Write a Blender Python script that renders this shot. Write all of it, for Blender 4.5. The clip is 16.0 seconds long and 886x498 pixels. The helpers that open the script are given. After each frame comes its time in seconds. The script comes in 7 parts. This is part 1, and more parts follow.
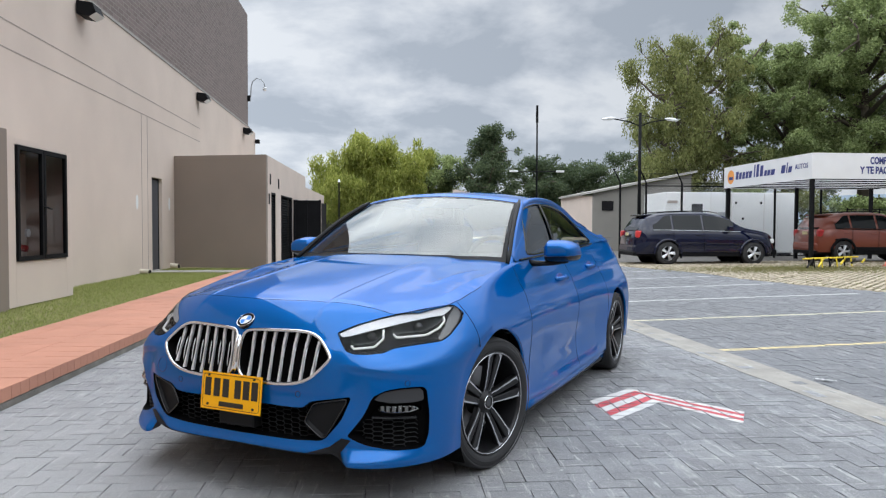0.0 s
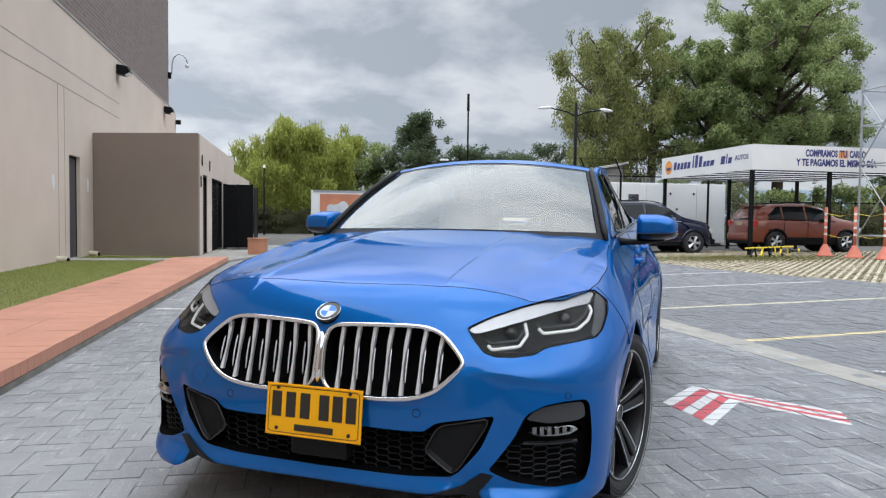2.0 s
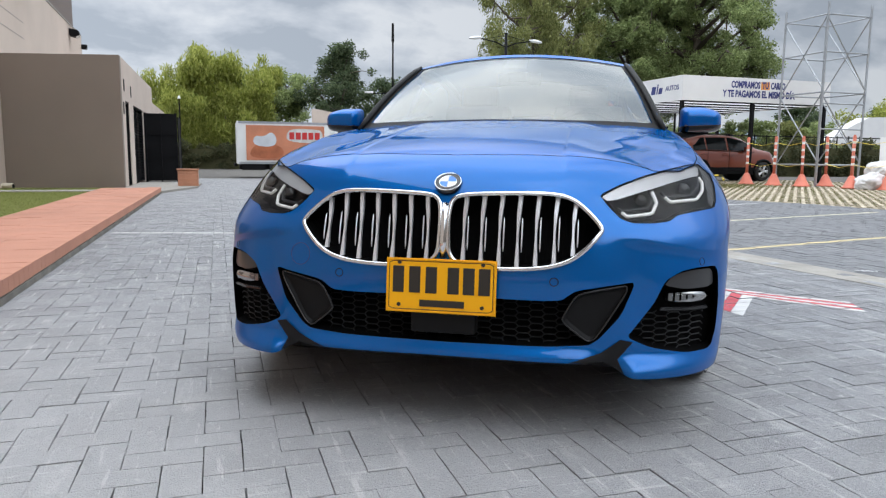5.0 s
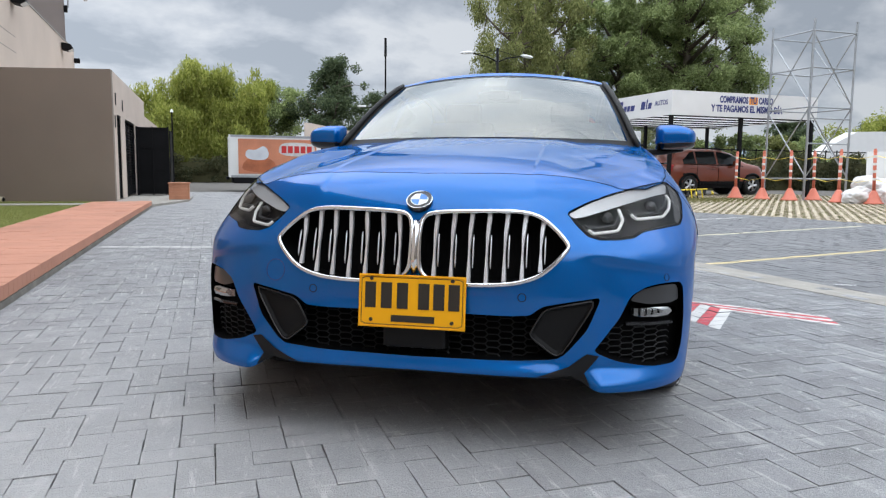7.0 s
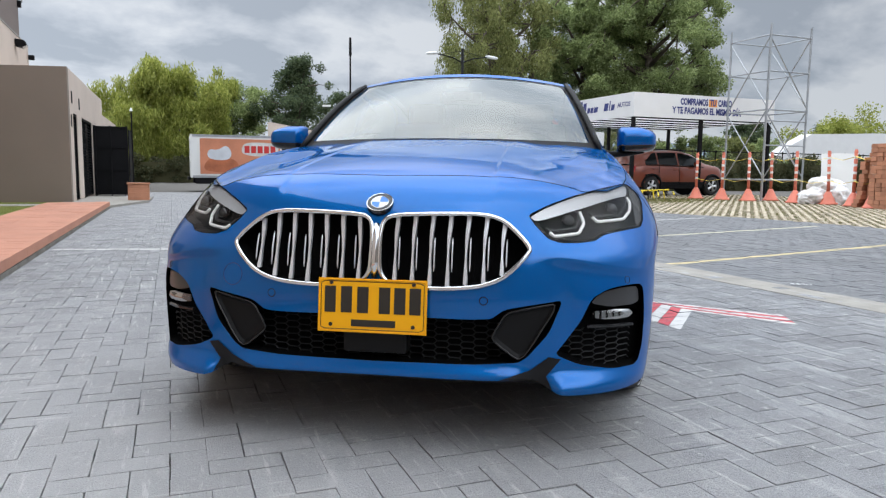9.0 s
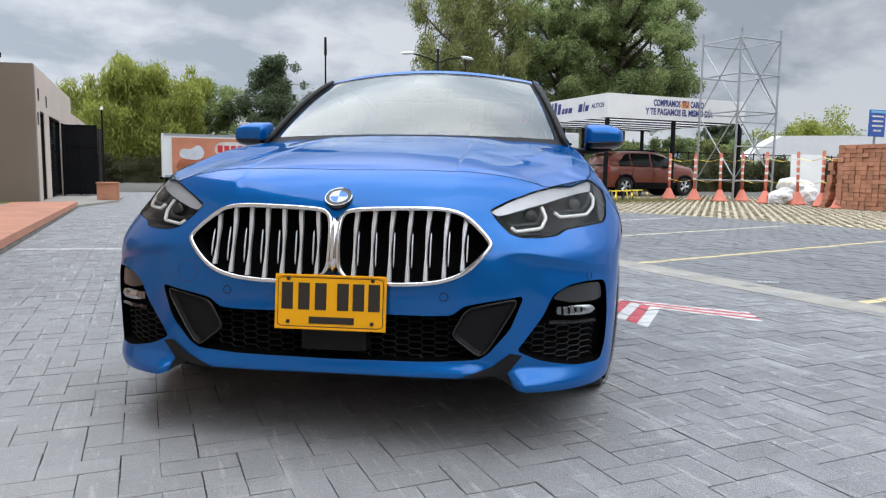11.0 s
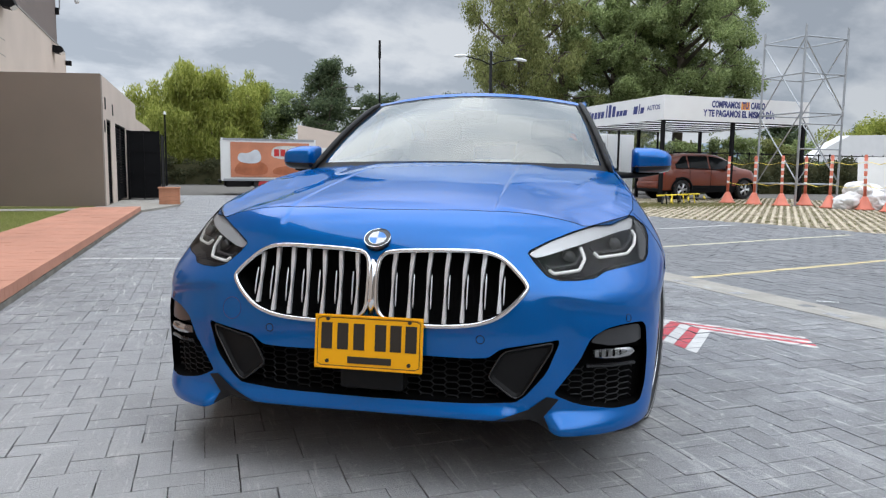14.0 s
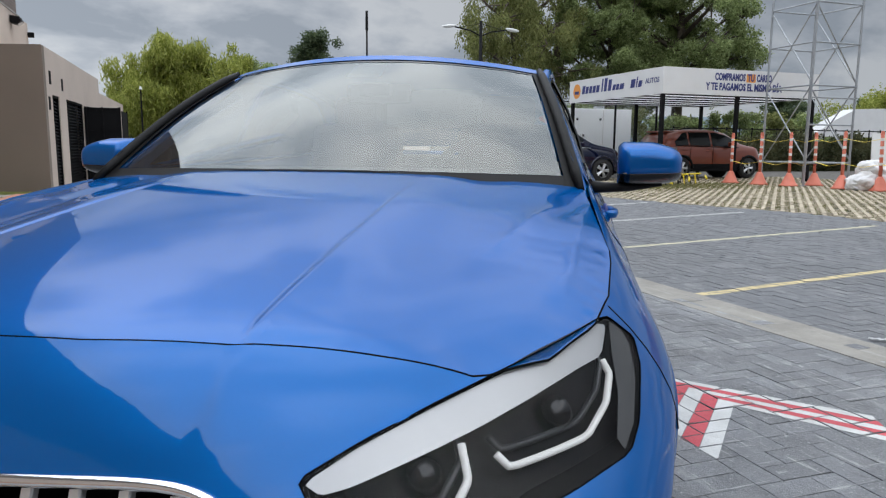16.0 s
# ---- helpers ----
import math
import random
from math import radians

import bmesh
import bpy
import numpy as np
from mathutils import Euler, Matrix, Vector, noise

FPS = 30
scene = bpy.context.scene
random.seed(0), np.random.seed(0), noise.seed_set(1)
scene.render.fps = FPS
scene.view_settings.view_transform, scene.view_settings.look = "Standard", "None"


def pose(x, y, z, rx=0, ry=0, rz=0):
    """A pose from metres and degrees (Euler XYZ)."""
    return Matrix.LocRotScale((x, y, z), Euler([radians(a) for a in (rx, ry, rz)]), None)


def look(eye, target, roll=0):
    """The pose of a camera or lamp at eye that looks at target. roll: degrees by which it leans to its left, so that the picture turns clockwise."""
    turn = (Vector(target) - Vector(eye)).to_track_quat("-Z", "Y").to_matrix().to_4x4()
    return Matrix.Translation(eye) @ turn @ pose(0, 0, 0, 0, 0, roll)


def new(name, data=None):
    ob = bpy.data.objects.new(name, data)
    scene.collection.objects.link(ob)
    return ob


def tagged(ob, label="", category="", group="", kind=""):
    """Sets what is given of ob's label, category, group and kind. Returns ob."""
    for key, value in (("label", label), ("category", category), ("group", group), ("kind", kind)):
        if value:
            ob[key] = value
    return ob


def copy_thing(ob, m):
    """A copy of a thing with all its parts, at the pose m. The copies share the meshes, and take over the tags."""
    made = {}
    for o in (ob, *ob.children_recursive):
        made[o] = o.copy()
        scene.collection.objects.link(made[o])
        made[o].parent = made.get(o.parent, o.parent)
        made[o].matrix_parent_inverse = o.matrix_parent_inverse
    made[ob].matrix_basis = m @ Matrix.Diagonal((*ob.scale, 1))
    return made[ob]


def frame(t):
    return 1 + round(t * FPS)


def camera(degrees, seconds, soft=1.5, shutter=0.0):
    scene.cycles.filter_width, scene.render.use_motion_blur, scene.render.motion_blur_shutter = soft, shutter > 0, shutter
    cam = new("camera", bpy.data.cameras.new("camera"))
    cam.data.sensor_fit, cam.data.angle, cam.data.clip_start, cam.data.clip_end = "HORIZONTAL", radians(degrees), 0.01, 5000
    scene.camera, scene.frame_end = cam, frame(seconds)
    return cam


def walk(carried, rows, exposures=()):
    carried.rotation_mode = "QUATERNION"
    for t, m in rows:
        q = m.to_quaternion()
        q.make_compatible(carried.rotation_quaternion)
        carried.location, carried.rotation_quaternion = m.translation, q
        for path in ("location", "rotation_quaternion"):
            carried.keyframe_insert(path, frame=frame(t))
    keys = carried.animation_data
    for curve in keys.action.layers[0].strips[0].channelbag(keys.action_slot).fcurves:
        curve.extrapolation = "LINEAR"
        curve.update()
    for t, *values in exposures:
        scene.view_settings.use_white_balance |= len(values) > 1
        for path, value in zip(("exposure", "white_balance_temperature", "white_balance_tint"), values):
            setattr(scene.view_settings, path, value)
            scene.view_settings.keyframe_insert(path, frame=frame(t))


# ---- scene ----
cam = camera(64.5, 16.0, soft=1.25)
PATH = [
    (0, (0.681, -3.059, 1.164), (0.824, -1.065, 1.1), 0.2),
    (0.5, (0.601, -2.835, 1.142), (0.751, -0.841, 1.079), 0.3),
    (1, (0.386, -2.565, 1.12), (0.588, -0.576, 1.054), 0.3),
    (1.5, (0.203, -2.286, 1.063), (0.547, -0.317, 0.995), 0.6),
    (2, (-0.027, -2.194, 1.053), (0.351, -0.232, 0.965), 0.7),
    (2.5, (-0.23, -2.135, 1.081), (0.138, -0.184, 0.837), 0.4),
    (3, (-0.369, -2.036, 1.063), (0.005, -0.099, 0.734), 0.3),
    (3.5, (-0.513, -1.935, 0.964), (-0.015, -0.027, 0.628), 0.5),
    (5.8, (-0.628, -1.992, 0.82), (-0.014, -0.102, 0.595), 0.5),
    (6, (-0.627, -2.011, 0.825), (-0.013, -0.121, 0.603), 0.6),
    (6.5, (-0.608, -2.016, 0.841), (0.011, -0.127, 0.619), 0.6),
    (7, (-0.573, -2.017, 0.843), (0.051, -0.13, 0.62), 0.6),
    (7.5, (-0.541, -2.011, 0.844), (0.088, -0.126, 0.62), 0.6),
    (8, (-0.555, -2.003, 0.854), (0.088, -0.123, 0.631), 0.7),
    (8.5, (-0.561, -1.997, 0.844), (0.117, -0.128, 0.621), 0.7),
    (9, (-0.551, -2.0, 0.849), (0.164, -0.145, 0.628), 0.7),
    (9.5, (-0.521, -2.009, 0.848), (0.212, -0.162, 0.627), 0.7),
    (10, (-0.513, -2.0, 0.841), (0.24, -0.161, 0.62), 0.8),
    (12.5, (-0.463, -1.985, 0.827), (0.32, -0.158, 0.611), 0.8),
    (13, (-0.48, -1.99, 0.834), (0.225, -0.132, 0.614), 0.8),
    (13.5, (-0.471, -2.004, 0.851), (0.232, -0.144, 0.632), 0.8),
    (14, (-0.45, -2.002, 0.956), (0.185, -0.119, 0.735), 0.7),
    (14.5, (-0.394, -1.905, 1.197), (0.229, -0.017, 0.975), 0.6),
    (15, (-0.143, -1.587, 1.28), (0.485, 0.298, 1.047), 0.4),
    (15.5, (0.098, -1.187, 1.216), (0.732, 0.695, 0.981), 0.5),
    (16, (0.37, -0.822, 1.069), (1.009, 1.051, 0.778), 0.5),
]
EXPOSURES = [(0.0, 0.06), (1.5, 0.01), (3.0, 0.03), (6.0, 0.06), (13.5, 0.04), (14.5, -0.06), (15.0, -0.19), (15.5, -0.34), (16.0, -0.38)]
walk(cam, [(t, look(eye, target, roll)) for t, eye, target, roll in PATH], EXPOSURES)

# ---- world and sun: a bright overcast sky ----
SKY_LOW, SKY_HIGH, SUN_POWER = 1.06, 4.7, 0.7
world = bpy.data.worlds.new("overcast_sky")
scene.world = world
world.use_nodes = True
wn, wl = world.node_tree.nodes, world.node_tree.links
wn.clear()
w_out = wn.new("ShaderNodeOutputWorld")
w_bg = wn.new("ShaderNodeBackground")
w_sky = wn.new("ShaderNodeTexSky")
w_sky.sky_type = "NISHITA"
w_sky.sun_disc = False
w_sky.sun_elevation = radians(63)
w_sky.sun_rotation = radians(200)
w_sky.altitude = 2550
w_co = wn.new("ShaderNodeTexCoord")
w_sep = wn.new("ShaderNodeSeparateXYZ")
w_far = wn.new("ShaderNodeMath")
w_far.operation = "MAXIMUM"
w_far.inputs[1].default_value = 0.0
w_lift = wn.new("ShaderNodeMath")
w_lift.inputs[1].default_value = 0.40
w_flat = wn.new("ShaderNodeVectorMath")
w_flat.operation = "DIVIDE"
w_map = wn.new("ShaderNodeMapping")
w_map.inputs["Scale"].default_value = (0.85, 1.0, 0.5)
w_map.inputs["Location"].default_value = (3.1, 0.6, 0.1)
w_n1 = wn.new("ShaderNodeTexNoise")
w_n1.inputs["Scale"].default_value = 3.2
w_n1.inputs["Detail"].default_value = 9
w_n1.inputs["Roughness"].default_value = 0.54
w_n1.inputs["Distortion"].default_value = 0.12
w_ramp = wn.new("ShaderNodeValToRGB")
w_ramp.color_ramp.elements[0].position = 0.42
w_ramp.color_ramp.elements[0].color = (0.395, 0.442, 0.508, 1)
w_ramp.color_ramp.elements[1].position = 0.58
w_ramp.color_ramp.elements[1].color = (0.692, 0.727, 0.772, 1)
w_mid = w_ramp.color_ramp.elements.new(0.5)
w_mid.color = (0.538, 0.582, 0.646, 1)
w_gain = wn.new("ShaderNodeMix")
w_gain.data_type, w_gain.blend_type = "RGBA", "MULTIPLY"
w_gain.inputs[0].default_value = 1.0
w_up = wn.new("ShaderNodeMapRange")
w_up.inputs["From Min"].default_value, w_up.inputs["From Max"].default_value = 0.32, 0.66
w_up.inputs["To Min"].default_value, w_up.inputs["To Max"].default_value = SKY_LOW, SKY_HIGH
w_east = wn.new("ShaderNodeMapRange")
w_east.inputs["From Min"].default_value, w_east.inputs["From Max"].default_value = -0.35, 0.75
w_east.inputs["To Min"].default_value, w_east.inputs["To Max"].default_value = 1.16, 0.78
w_both = wn.new("ShaderNodeMath")
w_both.operation = "MULTIPLY"
w_mix = wn.new("ShaderNodeMix")
w_mix.data_type = "RGBA"
w_mix.inputs[0].default_value = 0.93
w_dim = wn.new("ShaderNodeMix")
w_dim.data_type, w_dim.blend_type = "RGBA", "MULTIPLY"
w_dim.inputs[0].default_value = 1.0
w_dim.inputs[7].default_value = (0.1, 0.1, 0.1, 1)
wl.new(w_sep.outputs["Z"], w_far.inputs[0])
wl.new(w_far.outputs[0], w_lift.inputs[0])
wl.new(w_co.outputs["Generated"], w_flat.inputs[0])
wl.new(w_lift.outputs[0], w_flat.inputs[1])
wl.new(w_flat.outputs[0], w_map.inputs["Vector"])
wl.new(w_map.outputs["Vector"], w_n1.inputs["Vector"])
wl.new(w_n1.outputs["Fac"], w_ramp.inputs["Fac"])
wl.new(w_co.outputs["Generated"], w_sep.inputs[0])
wl.new(w_sep.outputs["Z"], w_up.inputs["Value"])
wl.new(w_ramp.outputs["Color"], w_gain.inputs[6])
wl.new(w_sep.outputs["X"], w_east.inputs["Value"])
wl.new(w_up.outputs["Result"], w_both.inputs[0])
wl.new(w_east.outputs["Result"], w_both.inputs[1])
wl.new(w_both.outputs[0], w_gain.inputs[7])
wl.new(w_sky.outputs["Color"], w_dim.inputs[6])
wl.new(w_dim.outputs[2], w_mix.inputs[6])
wl.new(w_gain.outputs[2], w_mix.inputs[7])
wl.new(w_mix.outputs[2], w_bg.inputs["Color"])
wl.new(w_bg.outputs[0], w_out.inputs["Surface"])
w_bg.inputs["Strength"].default_value = 1.0

sun_lamp = new("sun", bpy.data.lights.new("sun", "SUN"))
sun_lamp.data.energy = SUN_POWER
sun_lamp.data.angle = radians(100)
sun_lamp.data.color = (1.0, 0.96, 0.9)
sun_lamp.matrix_world = look((0, 0, 20), (3.4, 9.4, 0))


# ---- materials ----
def mat(name, col, rough=0.6, metal=0.0, var=0.18, scale=3.0, bump=0.15, bscale=60.0, coat=0.0, spec=0.5, piece=0.0):
    """A surface whose colour wanders at two scales, with fine relief; piece: how far one piece differs from the next."""
    m = bpy.data.materials.new(name)
    m.use_nodes = True
    n, l = m.node_tree.nodes, m.node_tree.links
    p = n["Principled BSDF"]
    p.inputs["Roughness"].default_value, p.inputs["Metallic"].default_value = rough, metal
    p.inputs["Specular IOR Level"].default_value = spec
    p.inputs["Coat Weight"].default_value, p.inputs["Coat Roughness"].default_value = coat, 0.03
    geo = n.new("ShaderNodeNewGeometry")
    big, fine = n.new("ShaderNodeTexNoise"), n.new("ShaderNodeTexNoise")
    big.inputs["Scale"].default_value, big.inputs["Detail"].default_value = scale, 6
    fine.inputs["Scale"].default_value, fine.inputs["Detail"].default_value = bscale, 4
    l.new(geo.outputs["Position"], big.inputs["Vector"])
    l.new(geo.outputs["Position"], fine.inputs["Vector"])
    add = n.new("ShaderNodeMath")
    add.operation = "MULTIPLY_ADD"
    add.inputs[1].default_value = 0.45
    l.new(fine.outputs["Fac"], add.inputs[0])
    l.new(big.outputs["Fac"], add.inputs[2])
    level = add.outputs[0]
    if piece:
        info, extra = n.new("ShaderNodeObjectInfo"), n.new("ShaderNodeMath")
        isle, both = n.new("ShaderNodeNewGeometry"), n.new("ShaderNodeMath")
        both.operation = "ADD"
        l.new(info.outputs["Random"], both.inputs[0])
        l.new(isle.outputs["Random Per Island"], both.inputs[1])
        wrap = n.new("ShaderNodeMath")
        wrap.operation = "FRACT"
        l.new(both.outputs[0], wrap.inputs[0])
        extra.operation = "MULTIPLY_ADD"
        extra.inputs[1].default_value = piece
        l.new(wrap.outputs[0], extra.inputs[0])
        l.new(level, extra.inputs[2])
        level = extra.outputs[0]
    span = n.new("ShaderNodeMapRange")
    mid = 0.725 + piece / 2
    span.inputs["From Min"].default_value, span.inputs["From Max"].default_value = mid - 0.35, mid + 0.35
    span.inputs["To Min"].default_value, span.inputs["To Max"].default_value = 1 - var, 1 + var
    l.new(level, span.inputs["Value"])
    tint = n.new("ShaderNodeMix")
    tint.data_type, tint.blend_type = "RGBA", "MULTIPLY"
    tint.inputs[0].default_value = 1.0
    tint.inputs[6].default_value = (*col, 1)
    l.new(span.outputs["Result"], tint.inputs[7])
    l.new(tint.outputs[2], p.inputs["Base Color"])
    if bump:
        b = n.new("ShaderNodeBump")
        b.inputs["Strength"].default_value, b.inputs["Distance"].default_value = bump, 0.01
        l.new(fine.outputs["Fac"], b.inputs["Height"])
        l.new(b.outputs["Normal"], p.inputs["Normal"])
    return m


def plain(name, col, rough=0.4, metal=0.0, coat=0.0, spec=0.5):
    return mat(name, col, rough, metal, 0.05, 2.0, 0.0, 40.0, coat, spec)


def glow(name, col, power):
    m = bpy.data.materials.new(name)
    m.use_nodes = True
    p = m.node_tree.nodes["Principled BSDF"]
    p.inputs["Base Color"].default_value = (*col, 1)
    p.inputs["Emission Color"].default_value = (*col, 1)
    p.inputs["Emission Strength"].default_value = power
    return m


def clear(name, tint, gloss=(1.0, 1.0, 1.0), ior=1.55):
    """A thin clear pane: it lets light through and mirrors more at a slant."""
    m = bpy.data.materials.new(name)
    m.use_nodes = True
    n, l = m.node_tree.nodes, m.node_tree.links
    n.remove(n["Principled BSDF"])
    thru, shine, fres, mix = n.new("ShaderNodeBsdfTransparent"), n.new("ShaderNodeBsdfGlossy"), n.new("ShaderNodeFresnel"), n.new("ShaderNodeMixShader")
    thru.inputs["Color"].default_value = (*tint, 1)
    shine.inputs["Roughness"].default_value = 0.01
    shine.inputs["Color"].default_value = (*gloss, 1)
    fres.inputs["IOR"].default_value = ior
    l.new(fres.outputs[0], mix.inputs[0])
    l.new(thru.outputs[0], mix.inputs[1])
    l.new(shine.outputs[0], mix.inputs[2])
    l.new(mix.outputs[0], n["Material Output"].inputs["Surface"])
    return m


def brickwork(name, col, mortar, length, height, gap):
    """Bricks of a far wall that runs along y or x, with sunk joints."""
    m = mat(name, col, 0.85, 0, 0.2, 1.2, 0.2, 30)
    n, l = m.node_tree.nodes, m.node_tree.links
    p = n["Principled BSDF"]
    geo, sep, com, sumxy = n.new("ShaderNodeNewGeometry"), n.new("ShaderNodeSeparateXYZ"), n.new("ShaderNodeCombineXYZ"), n.new("ShaderNodeMath")
    brick = n.new("ShaderNodeTexBrick")
    brick.inputs["Scale"].default_value = 1.0
    brick.inputs["Brick Width"].default_value, brick.inputs["Row Height"].default_value = length, height
    brick.inputs["Mortar Size"].default_value = gap
    brick.inputs["Mortar"].default_value = (*mortar, 1)
    brick.inputs["Color1"].default_value = (*col, 1)
    brick.inputs["Color2"].default_value = (*[c * 0.75 for c in col], 1)
    l.new(geo.outputs["Position"], sep.inputs[0])
    l.new(sep.outputs["X"], sumxy.inputs[0])
    l.new(sep.outputs["Y"], sumxy.inputs[1])
    l.new(sumxy.outputs[0], com.inputs[0])
    l.new(sep.outputs["Z"], com.inputs[1])
    l.new(com.outputs[0], brick.inputs["Vector"])
    bump = n.new("ShaderNodeBump")
    bump.invert = True
    bump.inputs["Strength"].default_value, bump.inputs["Distance"].default_value = 0.6, 0.01
    l.new(brick.outputs["Fac"], bump.inputs["Height"])
    l.new(bump.outputs["Normal"], p.inputs["Normal"])
    l.new(brick.outputs["Color"], p.inputs["Base Color"])
    return m


def leafy(name, col, col2):
    """Leaves: two greens from leaf to leaf, a little light passing through."""
    m = bpy.data.materials.new(name)
    m.use_nodes = True
    n, l = m.node_tree.nodes, m.node_tree.links
    p = n["Principled BSDF"]
    p.inputs["Roughness"].default_value = 0.55
    p.inputs["Specular IOR Level"].default_value = 0.25
    geo, mix = n.new("ShaderNodeNewGeometry"), n.new("ShaderNodeMix")
    mix.data_type = "RGBA"
    mix.inputs[6].default_value, mix.inputs[7].default_value = (*col, 1), (*col2, 1)
    l.new(geo.outputs["Random Per Island"], mix.inputs[0])
    l.new(mix.outputs[2], p.inputs["Base Color"])
    thin, both = n.new("ShaderNodeBsdfTranslucent"), n.new("ShaderNodeMixShader")
    l.new(mix.outputs[2], thin.inputs["Color"])
    both.inputs[0].default_value = 0.48
    l.new(p.outputs[0], both.inputs[1])
    l.new(thin.outputs[0], both.inputs[2])
    l.new(both.outputs[0], n["Material Output"].inputs["Surface"])
    return m


CREAM = mat("cream_plastic", (0.62, 0.57, 0.46), 0.5, 0, 0.15, 6, 0.05, 60)
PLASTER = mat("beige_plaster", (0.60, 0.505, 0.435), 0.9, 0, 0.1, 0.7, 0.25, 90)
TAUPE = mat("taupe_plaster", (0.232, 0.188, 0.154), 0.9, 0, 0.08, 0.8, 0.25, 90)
DARKBRICK = brickwork("dark_brick", (0.20, 0.155, 0.142), (0.25, 0.215, 0.195), 0.30, 0.105, 0.012)
GROOVE = mat("joint_grey", (0.33, 0.285, 0.25), 0.9)
PAVER = mat("grey_paver", (0.172, 0.176, 0.185), 0.56, 0, 0.44, 2.6, 0.9, 200, piece=0.30, spec=0.9)
PAVER2 = mat("parking_paver", (0.104, 0.108, 0.117), 0.62, 0, 0.22, 0.5, 0.6, 200, piece=0.10, spec=0.8)


def scuffed(m, amount):
    """Pale scratches, lime stains and specks on worn concrete."""
    n, l = m.node_tree.nodes, m.node_tree.links
    p = n["Principled BSDF"]
    was = p.inputs["Base Color"].links[0].from_socket
    geo = n.new("ShaderNodeNewGeometry")
    out = was
    for scale, lo, hi, stretch, power in ((9.0, 0.56, 0.70, (1.0, 0.28, 1.0), 0.7), (2.3, 0.53, 0.75, (1, 1, 1), 0.5), (60.0, 0.60, 0.68, (1, 1, 1), 0.8), (120.0, 0.54, 0.66, (1, 1, 1), 0.7), (85.0, 0.45, 0.34, (1, 1, 1), -0.9), (26.0, 0.585, 0.645, (1.0, 0.10, 1.0), 0.9), (31.0, 0.60, 0.66, (0.08, 1.0, 1.0), 0.9), (17.0, 0.61, 0.67, (1.0, 1.0, 1.0), 0.9), (14.0, 0.43, 0.34, (1, 1, 1), -0.6), (1.1, 0.44, 0.30, (1, 1, 1), -0.3)):
        mp, tex, rng, mix = n.new("ShaderNodeMapping"), n.new("ShaderNodeTexNoise"), n.new("ShaderNodeMapRange"), n.new("ShaderNodeMix")
        mp.inputs["Scale"].default_value = stretch
        mp.inputs["Rotation"].default_value = (0, 0, scale)
        tex.inputs["Scale"].default_value, tex.inputs["Detail"].default_value = scale, 8
        tex.inputs["Roughness"].default_value = 0.7
        rng.inputs["From Min"].default_value, rng.inputs["From Max"].default_value = lo, hi
        rng.inputs["To Max"].default_value = abs(power) * amount
        mix.data_type = "RGBA"
        mix.inputs[7].default_value = (0.52, 0.515, 0.50, 1) if power > 0 else (0.07, 0.072, 0.078, 1)
        l.new(geo.outputs["Position"], mp.inputs["Vector"])
        l.new(mp.outputs["Vector"], tex.inputs["Vector"])
        l.new(tex.outputs["Fac"], rng.inputs["Value"])
        l.new(rng.outputs["Result"], mix.inputs[0])
        l.new(out, mix.inputs[6])
        out = mix.outputs[2]
    l.new(out, p.inputs["Base Color"])
    return m


def dust_and_light(m):
    """Pale dust trodden over the pavers between the footpath and the car, in ragged drifts, with light painted in along
    with it.
    """
    n, l = m.node_tree.nodes, m.node_tree.links
    p = n["Principled BSDF"]
    was = p.inputs["Base Color"].links[0].from_socket
    geo, sep, drift, edge, mix = n.new("ShaderNodeNewGeometry"), n.new("ShaderNodeSeparateXYZ"), n.new("ShaderNodeTexNoise"), n.new("ShaderNodeMapRange"), n.new("ShaderNodeMix")
    drift.inputs["Scale"].default_value, drift.inputs["Detail"].default_value = 1.7, 9
    drift.inputs["Roughness"].default_value = 0.65
    add = n.new("ShaderNodeMath")
    add.operation = "MULTIPLY_ADD"
    add.inputs[1].default_value = -3.2
    l.new(geo.outputs["Position"], sep.inputs[0])
    l.new(geo.outputs["Position"], drift.inputs["Vector"])
    l.new(drift.outputs["Fac"], add.inputs[0])
    l.new(sep.outputs["X"], add.inputs[2])
    edge.inputs["From Min"].default_value, edge.inputs["From Max"].default_value = 0.5, -2.6
    edge.inputs["To Max"].default_value = 0.65
    l.new(add.outputs[0], edge.inputs["Value"])
    mix.data_type = "RGBA"
    mix.inputs[7].default_value = (0.47, 0.465, 0.46, 1)
    # paler only on the near pavers, in place of light missing there
    reach, share = n.new("ShaderNodeMapRange"), n.new("ShaderNodeMath")
    reach.inputs["From Min"].default_value, reach.inputs["From Max"].default_value = -0.4, 3.6
    reach.inputs["To Min"].default_value, reach.inputs["To Max"].default_value = 1.0, 0.12
    share.operation = "MULTIPLY"
    l.new(sep.outputs["Y"], reach.inputs["Value"])
    l.new(edge.outputs["Result"], share.inputs[0])
    l.new(reach.outputs["Result"], share.inputs[1])
    l.new(share.outputs[0], mix.inputs[0])
    l.new(was, mix.inputs[6])
    l.new(mix.outputs[2], p.inputs["Base Color"])
    return m


